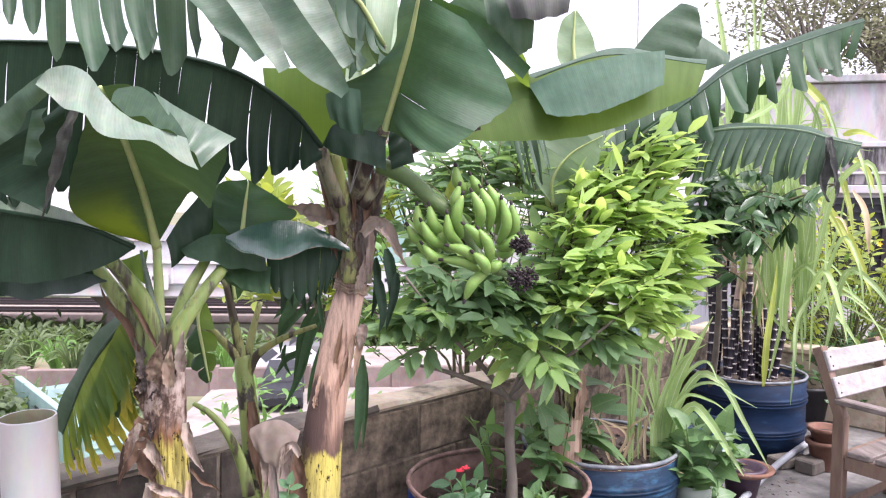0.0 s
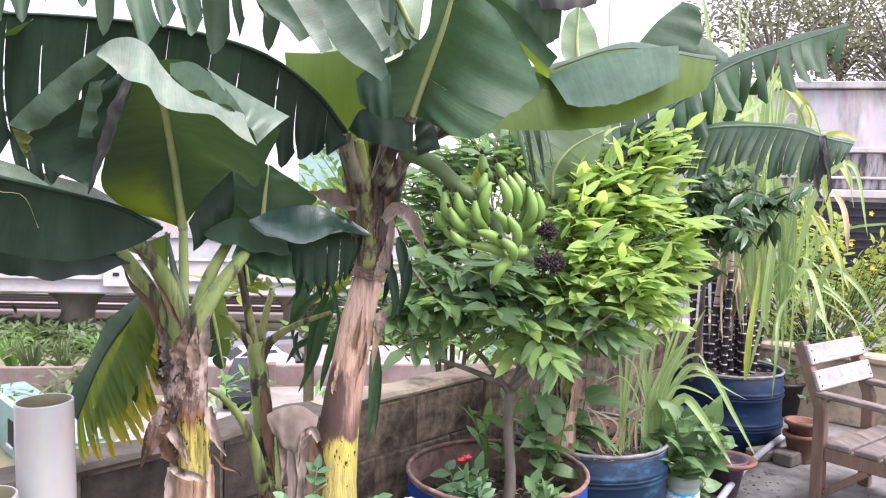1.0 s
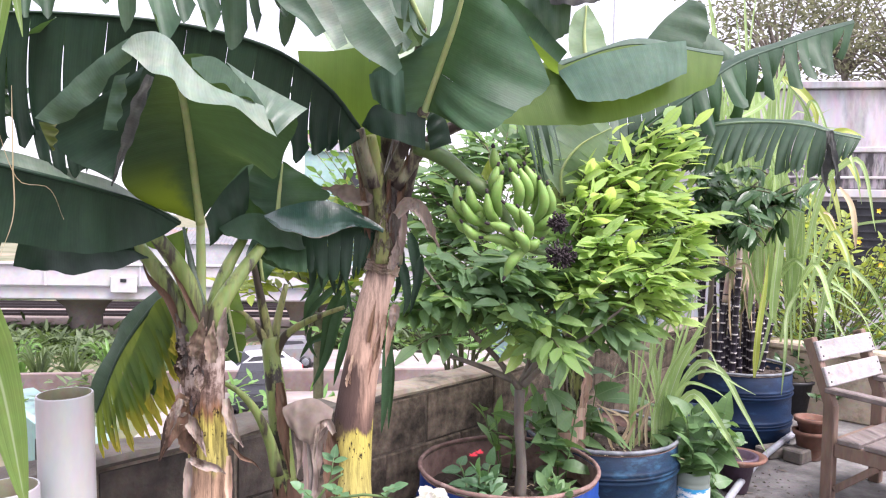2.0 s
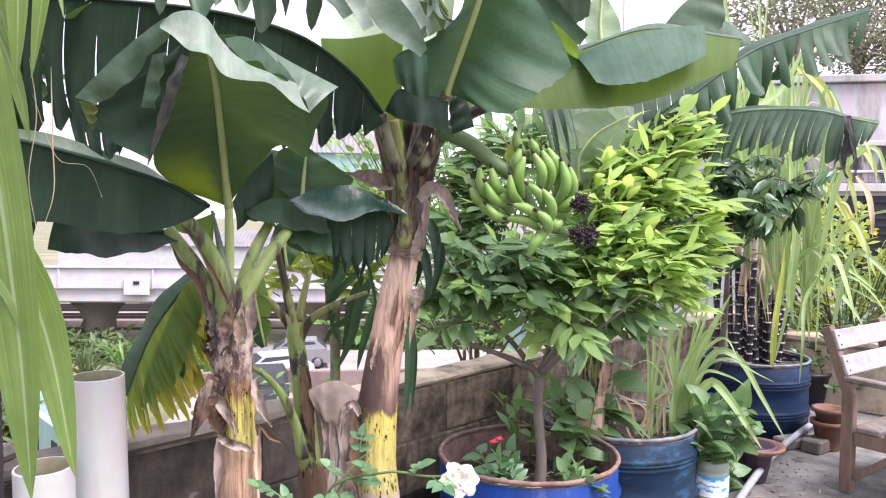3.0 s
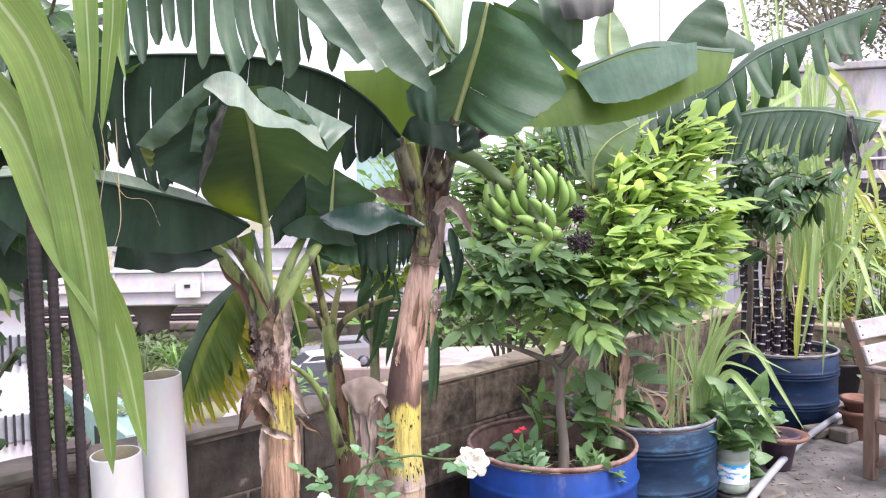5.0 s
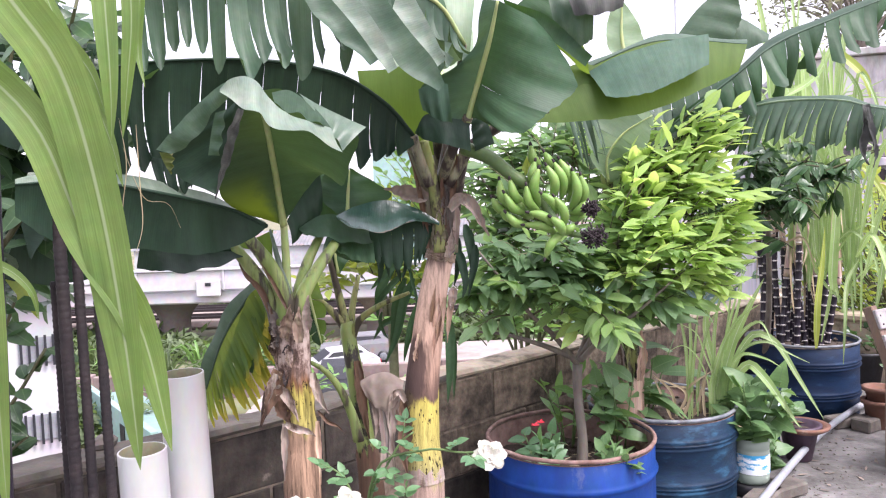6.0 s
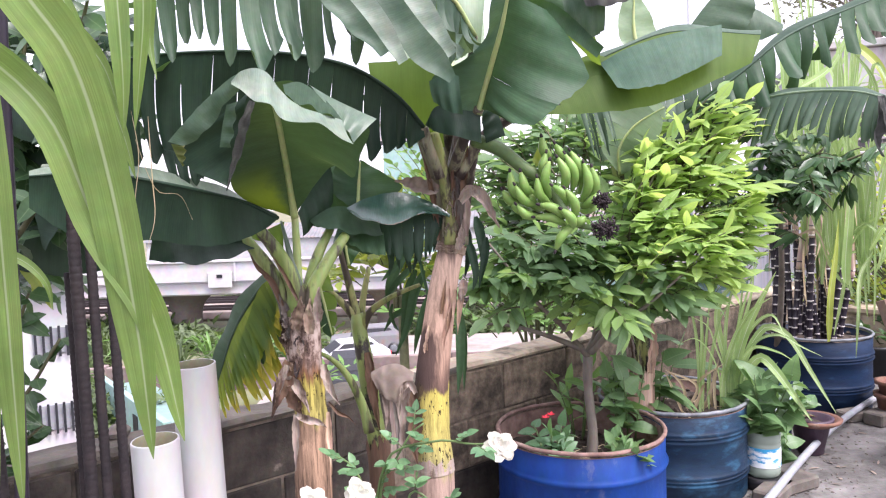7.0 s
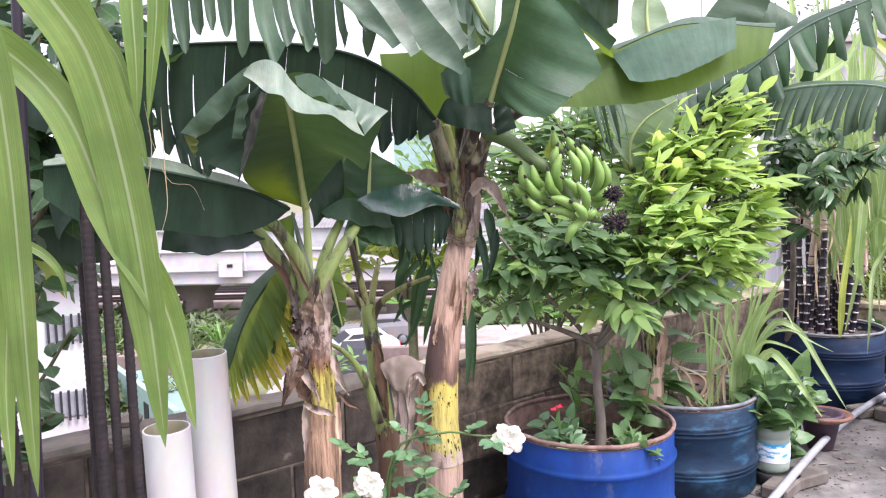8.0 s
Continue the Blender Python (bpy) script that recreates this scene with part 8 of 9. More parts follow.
ARCHED = [
    ([(0.900, 2.740, 0.487), (0.979, 2.700, 0.671), (1.051, 2.660, 0.652), (1.123, 2.620, 0.517), (1.206, 2.580, 0.354)], 0.036),
    ([(0.917, 2.740, 0.464), (0.962, 2.700, 0.551), (1.006, 2.660, 0.511), (1.068, 2.620, 0.408), (1.114, 2.580, 0.324)], 0.047),
    ([(0.842, 2.740, 0.464), (0.785, 2.687, 0.600), (0.738, 2.633, 0.696), (0.647, 2.580, 0.753)], 0.017),
    ([(0.856, 2.740, 0.464), (0.791, 2.687, 0.700), (0.802, 2.633, 0.822), (0.902, 2.580, 0.901)], 0.036),
    ([(0.883, 2.740, 0.464), (0.931, 2.687, 0.594), (1.006, 2.633, 0.588), (1.043, 2.580, 0.565)], 0.019),
    ([(0.827, 2.740, 0.453), (0.859, 2.687, 0.634), (0.906, 2.633, 0.753), (0.964, 2.580, 0.813)], 0.026),
    ([(0.851, 2.740, 0.453), (0.875, 2.687, 0.700), (0.873, 2.633, 0.839), (0.868, 2.580, 0.931)], 0.017),
    ([(0.770, 2.740, 0.453), (0.776, 2.687, 0.611), (0.789, 2.633, 0.731), (0.811, 2.580, 0.804)], 0.017),
    ([(0.815, 2.740, 0.453), (0.763, 2.687, 0.578), (0.687, 2.633, 0.648), (0.603, 2.580, 0.633)], 0.013)]
ROOT = V((D2[0] + 0.10, D2[1] - 0.02, 0.315))
g = Geo()
for k, (pts, w) in enumerate(UPRIGHT + ARCHED):
    pts = [V(p) for p in pts]
    foot = pts[0].copy()
    foot.z = 0.315
    blade(g, [foot] + pts, w * (0.46 if pts[-1].x < 0.8 else 0.80), k, n=22, full=0.35)
part("foliage", g, GRASS_LEAF, grass, kind="stuff")
g = Geo()
for k in range(9):
    b = ROOT + V((r.uniform(-0.07, 0.07), r.uniform(-0.05, 0.05), 0))
    blade(g, [b, b + V((r.uniform(-0.05, 0.05), -0.02, 0.12)), b + V((r.uniform(-0.12, 0.12), -0.06, r.uniform(0.12, 0.25)))], 0.012, k + 60)
part("dry_stem", g, STRAW, grass, "straw-coloured dry stems", kind="stuff")
# Dead leaves on the soil.
for cx, cy, cz, sd in ((D2[0], D2[1], 0.315, 1), (D1[0], D1[1], 0.285, 2)):
    g = Geo()
    r = random.Random(sd)
    for k in range(40):
        a, q = r.uniform(0, 6.28), r.uniform(0.05, 0.26)
        small_leaf(g, (cx + math.cos(a) * q, cy + math.sin(a) * q, cz + 0.012), (r.uniform(-1, 1), r.uniform(-1, 1), r.uniform(-0.05, 0.25)), (r.uniform(-0.4, 0.4), 0, 1), r.uniform(0.03, 0.08), r.uniform(0.008, 0.02), 0.1)
    tagged(part("leaf_litter", g, STRAW, kind="stuff"), "dry leaf litter on the planter soil", "leaf litter")

g = Geo()
r = random.Random(77)
for k in range(46):
    c = V((1.387, 3.307, 0.000)).lerp(V((0.961, 2.582, 0.000)), r.random()) + V((r.uniform(-0.25, 0.35), r.uniform(-0.2, 0.45), 0.004))
    small_leaf(g, c, (r.uniform(-1, 1), r.uniform(-1, 1), r.uniform(0.0, 0.12)), (r.uniform(-0.3, 0.3), 0, 1), r.uniform(0.02, 0.055), r.uniform(0.008, 0.018), 0.05)
tagged(part("leaf_litter", g, DRY_LEAF, kind="stuff"), "scattered dry leaves on the terrace floor", "leaf litter")

# Black sugarcane.
cane = thing("sugarcane", (D3[0], D3[1], 0.35), "clump of black sugarcane with waxy node rings", "sugarcane")
r = random.Random(51)
tops = []
for k in range(22):
    a, q = r.uniform(0, 6.283), r.uniform(0.02, 0.20)
    b = V((D3[0] + math.cos(a) * q - 0.03, D3[1] + math.sin(a) * q * 0.8, 0.345))
    h = r.uniform(0.42, 0.78)
    e = b + V((r.uniform(-0.06, 0.06), r.uniform(-0.05, 0.05), h))
    n = max(int(h / 0.052), 4)
    pts, rad, rings = [], [], []
    for i in range(n):
        p, p2 = b.lerp(e, i / n), b.lerp(e, (i + 1) / n)
        for s, rr in ((0.0, 0.0175), (0.10, 0.0155), (0.5, 0.0148), (0.88, 0.0160)):
            pts.append(p.lerp(p2, s))
            rad.append(rr)
        ng = Geo()
        tube(ng, [p.lerp(p2, 0.86), p.lerp(p2, 0.95), p.lerp(p2, 1.03)], [0.0164, 0.0182, 0.0174], 9)
        rings.append(ng)
    g = Geo()
    tube(g, pts, rad, 9)
    c_ = part("stem", g, CANE_SKIN, cane)
    for ng in rings:
        part("node_ring", ng, CANE_NODE, c_, "pale waxy ring")
    g = Geo()
    top = e + V((r.uniform(-0.05, 0.05), r.uniform(-0.05, 0.05), r.uniform(0.15, 0.4)))
    tube(g, [b.lerp(e, 0.9), e, e.lerp(top, 0.5), top], [0.0172, 0.0165, 0.011, 0.006], 9, 10)
    part("leaf_sheath", g, SHEATH_PINK, c_, "pinkish dry leaf sheath")
    tops.append(top)
g, dry = Geo(), Geo()
for k, e in enumerate(tops):
    for j in range(3):
        lean = V((r.uniform(-0.25, 0.3), r.uniform(-0.25, 0.15), 0))
        h = r.uniform(0.45, 1.0)
        blade(g, [e - V((0, 0, 0.25)), e + lean * 0.25 + V((0, 0, h * 0.4)), e + lean * 0.8 + V((0, 0, h * 0.75)), e + lean * 1.6 + V((0, 0, h * r.uniform(0.55, 1.0)))], r.uniform(0.012, 0.034), k * 7 + j, n=16)
    for j in range(2):
        s = e - V((0, 0, r.uniform(0.0, 0.25)))
        blade(dry, [s, s + V((r.uniform(-0.02, 0.02), -0.025, -0.12)), s + V((r.uniform(-0.05, 0.05), -0.035, -r.uniform(0.2, 0.4)))], 0.012, k * 5 + j + 300)
UPRIGHT_BLADES = [
    [(1.717, 3.448, 0.794), (1.625, 3.344, 1.180), (1.545, 3.240, 1.614), (1.507, 3.240, 1.964)],
    [(1.731, 3.553, 0.666), (1.627, 3.448, 1.013), (1.618, 3.344, 1.364), (1.654, 3.344, 1.807)],
    [(1.640, 3.553, 0.465), (1.649, 3.448, 0.794), (1.627, 3.344, 1.127), (1.578, 3.240, 1.412)],
    [(1.684, 3.344, 1.022), (1.669, 3.240, 1.363), (1.627, 3.135, 1.678), (1.498, 3.135, 1.870)],
    [(1.547, 3.553, 1.506), (1.532, 3.553, 1.920), (1.508, 3.553, 2.219), (1.485, 3.553, 2.490)],
    [(1.403, 3.553, 1.643), (1.377, 3.553, 2.000), (1.342, 3.553, 2.217), (1.301, 3.553, 2.406)],
    [(1.639, 3.240, 1.489), (1.624, 3.135, 1.775), (1.646, 3.030, 1.619), (1.679, 3.030, 1.406)]]
ARCHING_BLADES = [
    [(1.682, 3.240, 1.031), (1.712, 3.135, 1.410), (1.794, 3.030, 1.502), (1.883, 3.030, 1.194)],
    [(1.690, 3.240, 0.825), (1.746, 3.135, 1.189), (1.764, 3.030, 1.073), (1.798, 3.030, 0.857)],
    [(1.748, 3.240, 0.670), (1.777, 3.135, 1.041), (1.865, 3.030, 0.954), (1.970, 3.030, 0.762)],
    [(1.687, 3.240, 1.236), (1.753, 3.135, 1.606), (1.771, 3.030, 1.478), (1.814, 3.030, 1.313)],
    [(1.661, 3.240, 0.928), (1.678, 3.135, 1.039), (1.701, 3.030, 0.856), (1.730, 3.030, 0.735)],
    [(1.709, 3.344, 0.703), (1.697, 3.344, 1.022), (1.700, 3.344, 1.286), (1.718, 3.344, 1.496)],
    [(1.696, 3.448, 0.629), (1.688, 3.344, 0.916), (1.662, 3.344, 1.233), (1.613, 3.344, 1.495)]]
for k, (a, b, c_, d) in enumerate(UPRIGHT_BLADES + ARCHING_BLADES):
    blade(g, [a, b, c_, d], 0.030 if k % 2 else 0.018, k + 500, n=18)
    if k in (4, 12):
        for j in range(2):
            o = V((r.uniform(-0.07, 0.05), r.uniform(-0.05, 0.1), r.uniform(-0.25, 0.05)))
            q = V((r.uniform(-0.12, 0.12), r.uniform(-0.05, 0.05), r.uniform(-0.15, 0.1)))
            blade(g, [V(a) + o * 0.6, V(b) + o, V(c_) + o + q * 0.4, V(d) + o + q], r.uniform(0.009, 0.016), k * 9 + j + 700, n=16)
BROAD_BLADES = [
    ([(1.632, 3.400, 0.463), (1.603, 3.350, 0.858), (1.599, 3.300, 1.185), (1.573, 3.300, 1.437)], 0.078),
    ([(1.686, 3.400, 0.547), (1.673, 3.350, 0.995), (1.614, 3.300, 1.318), (1.514, 3.300, 1.595)], 0.055),
    ([(1.568, 3.400, 0.575), (1.597, 3.400, 0.909), (1.539, 3.350, 1.265), (1.483, 3.350, 1.501)], 0.050),
    ([(1.751, 3.450, 0.680), (1.726, 3.400, 1.047), (1.667, 3.350, 1.347), (1.575, 3.300, 1.556)], 0.050),
    ([(1.484, 3.500, 1.451), (1.471, 3.500, 1.716), (1.431, 3.500, 1.937)], 0.072),
    ([(1.575, 3.500, 1.437), (1.553, 3.500, 1.716), (1.532, 3.500, 1.965)], 0.083),
    ([(1.657, 3.550, 1.441), (1.655, 3.550, 1.724), (1.664, 3.550, 1.977)], 0.067),
    ([(1.621, 3.450, 0.566), (1.618, 3.400, 0.936), (1.671, 3.300, 1.051), (1.740, 3.250, 0.948), (1.757, 3.200, 0.768)], 0.033),
    ([(1.703, 3.400, 0.909), (1.782, 3.300, 0.985), (1.830, 3.200, 0.939), (1.896, 3.150, 0.866)], 0.033),
    ([(1.759, 3.400, 0.881), (1.786, 3.300, 0.864), (1.809, 3.200, 0.795), (1.879, 3.200, 0.690)], 0.039)]
YELLOW_BLADES = [
    ([(1.523, 3.350, 0.473), (1.508, 3.300, 0.701), (1.530, 3.300, 0.890), (1.546, 3.300, 1.077)], 0.055),
    ([(1.663, 3.350, 1.320), (1.715, 3.300, 1.358), (1.765, 3.250, 1.264), (1.810, 3.200, 1.134)], 0.044),
    ([(1.765, 3.400, 1.391), (1.800, 3.350, 1.307), (1.856, 3.300, 1.199), (1.905, 3.250, 1.054), (1.926, 3.200, 0.926)], 0.061),
    ([(1.878, 3.400, 1.487), (1.898, 3.400, 1.405), (1.899, 3.350, 1.294), (1.888, 3.300, 1.186)], 0.055),
    ([(1.667, 3.500, 1.953), (1.732, 3.450, 1.888), (1.791, 3.400, 1.785), (1.811, 3.400, 1.690)], 0.072),
    ([(1.918, 3.400, 1.555), (1.957, 3.350, 1.505), (1.978, 3.300, 1.400)], 0.055),
    ([(1.878, 3.400, 1.664), (1.924, 3.350, 1.671), (1.988, 3.300, 1.633)], 0.050)]
DRY_BLADES = [
    ([(1.906, 3.350, 1.402), (1.932, 3.300, 1.320), (1.926, 3.250, 1.213), (1.935, 3.250, 1.107)], 0.044),
    ([(1.815, 3.350, 1.280), (1.832, 3.300, 1.266), (1.839, 3.250, 1.199)], 0.022),
    ([(1.311, 3.400, 0.977), (1.371, 3.350, 0.999), (1.442, 3.300, 1.024), (1.501, 3.300, 0.863)], 0.017)]
yellow = Geo()
for geo, items in ((g, BROAD_BLADES), (yellow, YELLOW_BLADES), (dry, DRY_BLADES)):
    for k, (pts, w) in enumerate(items):
        if geo is g:
            pts = [V(pts[0]).lerp(V(pts[1]), 0.7)] + pts[1:]
        blade(geo, pts, w * 0.62, k + 900, n=18, full=0.4)
        for j in range(2 if geo is g else 0):
            o, q = V((r.gauss(0, 0.05), r.gauss(0, 0.06), r.gauss(0, 0.10))), V((r.gauss(0, 0.07), 0, r.gauss(0, 0.05)))
            blade(geo, [V(p) + o + q * i for i, p in enumerate(pts)], w * r.uniform(0.25, 0.5), k * 3 + j + 950, face=(r.uniform(-0.6, 0.6), -1, 0.2), n=16)
part("yellowing_foliage", yellow, CANE_YELLOW, cane, "yellowing broad cane leaves", kind="stuff")
part("foliage", g, GRASS_LEAF, cane, "pale green arching cane leaves", kind="stuff")
part("dry_foliage", dry, STRAW, cane, "dry straw-coloured leaf sheaths", kind="stuff")

# Dark-leaved young mango and yellowish shrub behind the pots.
mango = thing("mango_tree", (1.517, 4.075, 0.0), "young mango tree with dark drooping glossy leaves", "tree")
mb = V((1.517, 4.075, 0.0))
mt = V((1.253, 3.240, 1.243))
g = Geo()
tube(g, [mb, mb.lerp(mt, 0.5) + V((0.03, 0, 0)), mt], [0.022, 0.016, 0.010], 10, 12)
part("trunk", g, WOOD_BARK, mango)
r = random.Random(61)
tw, lv = Geo(), Geo()
for k in range(95):
    e = V((1.256, 3.187, 1.28)) + V((max(min(r.gauss(0, 0.15), 0.28), -0.3), r.gauss(0, 0.10), r.gauss(0, 0.08)))
    d = V((r.uniform(-1, 1), r.uniform(-1, 0.4), r.uniform(-0.3, 0.7))).normalized()
    leafy_twig(tw, lv, e - d * 0.10, e, 9, 0.105, 0.034, r, 0.45, 0.2, 1.0, 0.45, bare=0.3)
    if k % 3 == 0:
        tube(tw, [mt, e - d * 0.10], [0.007, 0.004], 5)
part("twig_growth", tw, TWIG, mango, kind="stuff")
part("crown", lv, MANGO_LEAF, mango, kind="stuff")


def bush(name, place, size, n, leaf, width, mat, seed, label, category="shrub", flowers=0, ground=None):
    """A loose shrub: stems from the ground, leafy twigs, gaps between."""
    r = random.Random(seed)
    t = thing(name, place, label, category)
    tw, lv, st = Geo(), Geo(), Geo()
    if ground is not None:
        tube(st, [(place[0], place[1], ground), V(place) + V((0, 0, 0.1))], [0.05, 0.03], 8, 8)
    for k in range(n):
        d = V((r.uniform(-1, 1) * size[0], r.uniform(-1, 1) * size[1], size[2] * r.uniform(0.25, 1)))
        p = V(place) + V((d.x * 0.6, d.y * 0.6, d.z * 0.65))
        if k % (4 if ground is None else 16) == 0:
            tube(st, [V(place) + V((d.x * 0.1, d.y * 0.1, 0)), V(place).lerp(p, 0.5) + V((-d.x * 0.12, 0, 0.08)), p], [0.012, 0.004], 6, 8)
        leafy_twig(tw, lv, p, V(place) + d, r.randint(8, 13), leaf, width, r, 0.35, 0.5, 0.9, 0.1)
    part("stem_growth", st, TWIG, t, kind="stuff")
    part("twig_growth", tw, TWIG, t, kind="stuff")
    part("crown", lv, mat, t, kind="stuff")
    if flowers:
        g = Geo()
        for k in range(flowers):
            c = V(place) + V((r.uniform(-1, 1) * size[0], -size[1], size[2] * r.uniform(0.2, 0.95)))
            for a in range(5):
                small_leaf(g, c, (math.cos(a * 1.26), -0.4, math.sin(a * 1.26)), (0, -1, 0), 0.020, 0.013, 0.1)
        part("blossom", g, YELLOW_PETAL, t, "small orange-yellow blossoms", kind="stuff")
    return t


E0 = (2.737, 4.807)
bush("shrub", (E0[0], E0[1], 0.0), (0.80, 0.35, 1.42), 150, 0.075, 0.038, SHRUB_LEAF, 71, "yellow-green flowering shrub behind the chair", flowers=7)
bush("shrub", (E0[0] + 0.3, E0[1] + 0.5, 0.0), (0.9, 0.4, 1.0), 120, 0.075, 0.034, WEED_LEAF, 72, "green shrub at the end of the terrace")
bush("shrub", (E0[0] - 0.25, E0[1] - 0.35, 0.0), (0.35, 0.25, 0.55), 30, 0.06, 0.03, MANGO_LEAF, 73, "low dark green shrub beside the sugarcane")
bush("shrub", (E0[0] - 1.6, E0[1] + 0.3, 0.0), (0.8, 0.35, 1.35), 60, 0.08, 0.036, MANGO_LEAF, 74, "dark green shrub behind the sugarcane")
c = (0.048, 3.762, 0.813)
bush("shrub", (c[0] + 0.1, c[1] + 0.3, 0.1), (0.95, 0.35, 1.75), 190, 0.09, 0.04, WEED_LEAF, 75, "tall green tree outside the parapet", "tree", ground=GZ)
c = (-0.682, 3.553, 1.409)
bush("shrub", (c[0], c[1] + 0.6, 0.55), (0.5, 0.35, 0.95), 46, 0.15, 0.065, SHRUB_LEAF, 76, "bright green tree beyond the parapet", "tree", ground=GZ)


# ---- wooden armchair ----
chair = thing("wooden_armchair", (1.678, 2.99, 0.0), "low wooden garden armchair with weathered pale back slats", "chair")
CL, CA, CF = V((1.693, 2.99, 0.0)), V((0.83, 0.56, 0.0)).normalized(), V((0.56, -0.83, 0.0)).normalized()
CW, CD = 0.47, 0.46


def cp(a, f, z):
    return CL + CA * a + CF * f + V((0, 0, z))


for a in (0, CW):
    g = Geo()
    bar(g, cp(a, 0, 0), cp(a, 0, 0.44), 0.045, 0.05, 0.004, tuple(CF))
    bar(g, cp(a, 0.003, 0.425), cp(a, -0.105, 0.715), 0.0446, 0.045, 0.004, tuple(CF))
    part("back_post", g, WOOD_BROWN, chair, smooth=False)
    g = Geo()
    bar(g, cp(a, CD, 0), cp(a, CD, 0.47), 0.045, 0.045, 0.004, tuple(CF))
    part("leg", g, WOOD_BROWN, chair, smooth=False)
    g = Geo()
    bar(g, cp(a, -0.02, 0.50), cp(a, CD + 0.05, 0.485), 0.055, 0.025, 0.005)
    part("armrest", g, WOOD_SEAT, chair, smooth=False)
    g = Geo()
    bar(g, cp(a, 0.026, 0.245), cp(a, CD - 0.023, 0.245), 0.03, 0.06, 0.003)
    part("side_rail", g, WOOD_BROWN, chair, smooth=False)
    g = Geo()
    bar(g, cp(a, 0.03, 0.07), cp(a, 0.20, 0.215), 0.024, 0.03, 0.003)
    part("brace", g, WOOD_BROWN, chair, smooth=False)
for z0, z1 in ((0.515, 0.597), (0.622, 0.705)):
    g = Geo()
    f0 = -0.10 * (z0 - 0.425) / 0.275 + 0.030
    f1 = -0.10 * (z1 - 0.425) / 0.275 + 0.030
    x = CA
    up = (cp(0, f1, z1) - cp(0, f0, z0)).normalized()
    nn = x.cross(up)
    m = Matrix((x, nn, up)).transposed().to_4x4()
    m.translation = cp(-0.025, f0, z0)
    box(g, (0, -0.009, 0), (CW + 0.05, 0.009, (cp(0, f1, z1) - cp(0, f0, z0)).length), m, 0.004)
    slat = part("back_slat", g, WOOD_PALE, chair, "pale weathered back slat", smooth=False)
    for xx in (0.022, CW + 0.028):
        for q in (0.02, 0.06):
            g = Geo()
            p = m @ V((xx, 0.009, q))
            tube(g, [p, p + nn * 0.003], [0.004, 0.0035], 7)
            part("screw", g, REBAR, slat)
for k in range(4):
    g = Geo()
    f = 0.04 + k * 0.112
    bar(g, cp(-0.02, f + 0.045, 0.288), cp(CW + 0.02, f + 0.045, 0.288), 0.095, 0.022, 0.004)
    part("seat_slat", g, WOOD_SEAT, chair, smooth=False)
for f in (0.0, CD):
    g = Geo()
    bar(g, cp(0.023, f, 0.245), cp(CW - 0.023, f, 0.245), 0.03, 0.06, 0.003)
    part("rail", g, WOOD_BROWN, chair, smooth=False)


# ---- pipes and steel by the parapet ----
def upright_pipe(top, foot, r0, label):
    t = thing("plastic_pipe", foot, label, "pipe", "upright pipes")
    top, foot = V(top), V(foot)
    ax = (top - foot).normalized()
    s = ax.cross(V((0, 1, 0))).normalized()
    u = s.cross(ax)
    out, ins = Geo(), Geo()
    n = 40
    ring = lambda c, rr: [c + s * (math.cos(6.2832 * k / n) * rr) + u * (math.sin(6.2832 * k / n) * rr) for k in range(n)]
    quad = [(k, (k + 1) % n, n + (k + 1) % n, n + k) for k in range(n)]
    rows = [ring(foot, r0), ring(foot.lerp(top, 0.5), r0), ring(top - ax * 0.002, r0), ring(top, r0 - 0.001), ring(top, r0 - 0.004)]
    for a, b in zip(rows, rows[1:]):
        out.add(a + b, quad)
    ins.add(ring(top, r0 - 0.004) + ring(top - ax * 0.3, r0 - 0.004), quad)
    ins.add(ring(top - ax * 0.3, r0 - 0.004), [tuple(range(n))])
    part("wall", out, PVC, t)
    part("inside", ins, PVC_INSIDE, t, "stained inside of the pipe")
    return t


P1, P2 = V((-0.850, 1.457, 0.848)), V((-0.900, 1.338, 0.697))
upright_pipe(P1, (P1.x + 0.012, P1.y + 0.02, 0.0), 0.0540, "tall white plastic drain pipe standing upright")
upright_pipe(P2, (P2.x + 0.004, P2.y + 0.02, 0.0), 0.0540, "short white plastic drain pipe standing upright")

# Starter bars on a broken concrete stub.
stub = Geo()
sc = V((-0.840, 1.010, 0.601))
box(stub, (-0.16, -0.09, 0.0), (0.13, 0.12, 0.50), pose(sc.x, sc.y, 0, 0, 0, 8), 0.02)
tagged(part("concrete_stub", stub, BLOCK, smooth=False), "broken concrete column stub", "concrete stub")
r = random.Random(5)
for k, (a, b, rr) in enumerate((
        ((-0.846, 0.980, 1.270), (-0.843, 0.980, 0.60), 0.0105), ((-0.895, 1.040, 1.120), (-0.892, 1.040, 0.60), 0.0095), ((-0.822, 0.990, 1.225), (-0.819, 0.990, 0.60), 0.0085), ((-0.793, 1.000, 1.185), (-0.789, 1.000, 0.60), 0.0085), ((-1.077, 1.050, 1.05), (-1.065, 1.050, 0.62), 0.0095))):
    a, b = V(a), V(b)
    b = b + (b - a).normalized() * max((b.z - 0.35) / max((a - b).normalized().z, 0.1), 0)
    n = 70
    pts = [b.lerp(a, i / (3 * n)) for i in range(3 * n + 1)]
    rad = [rr * (1.0, 1.09, 1.0)[i % 3] for i in range(3 * n + 1)]
    g = Geo()
    tube(g, pts, rad, 10)
    tagged(part("steel_bar", g, REBAR), "dark rusty ribbed steel bar", "steel bar", "steel bars")
r = random.Random(6)
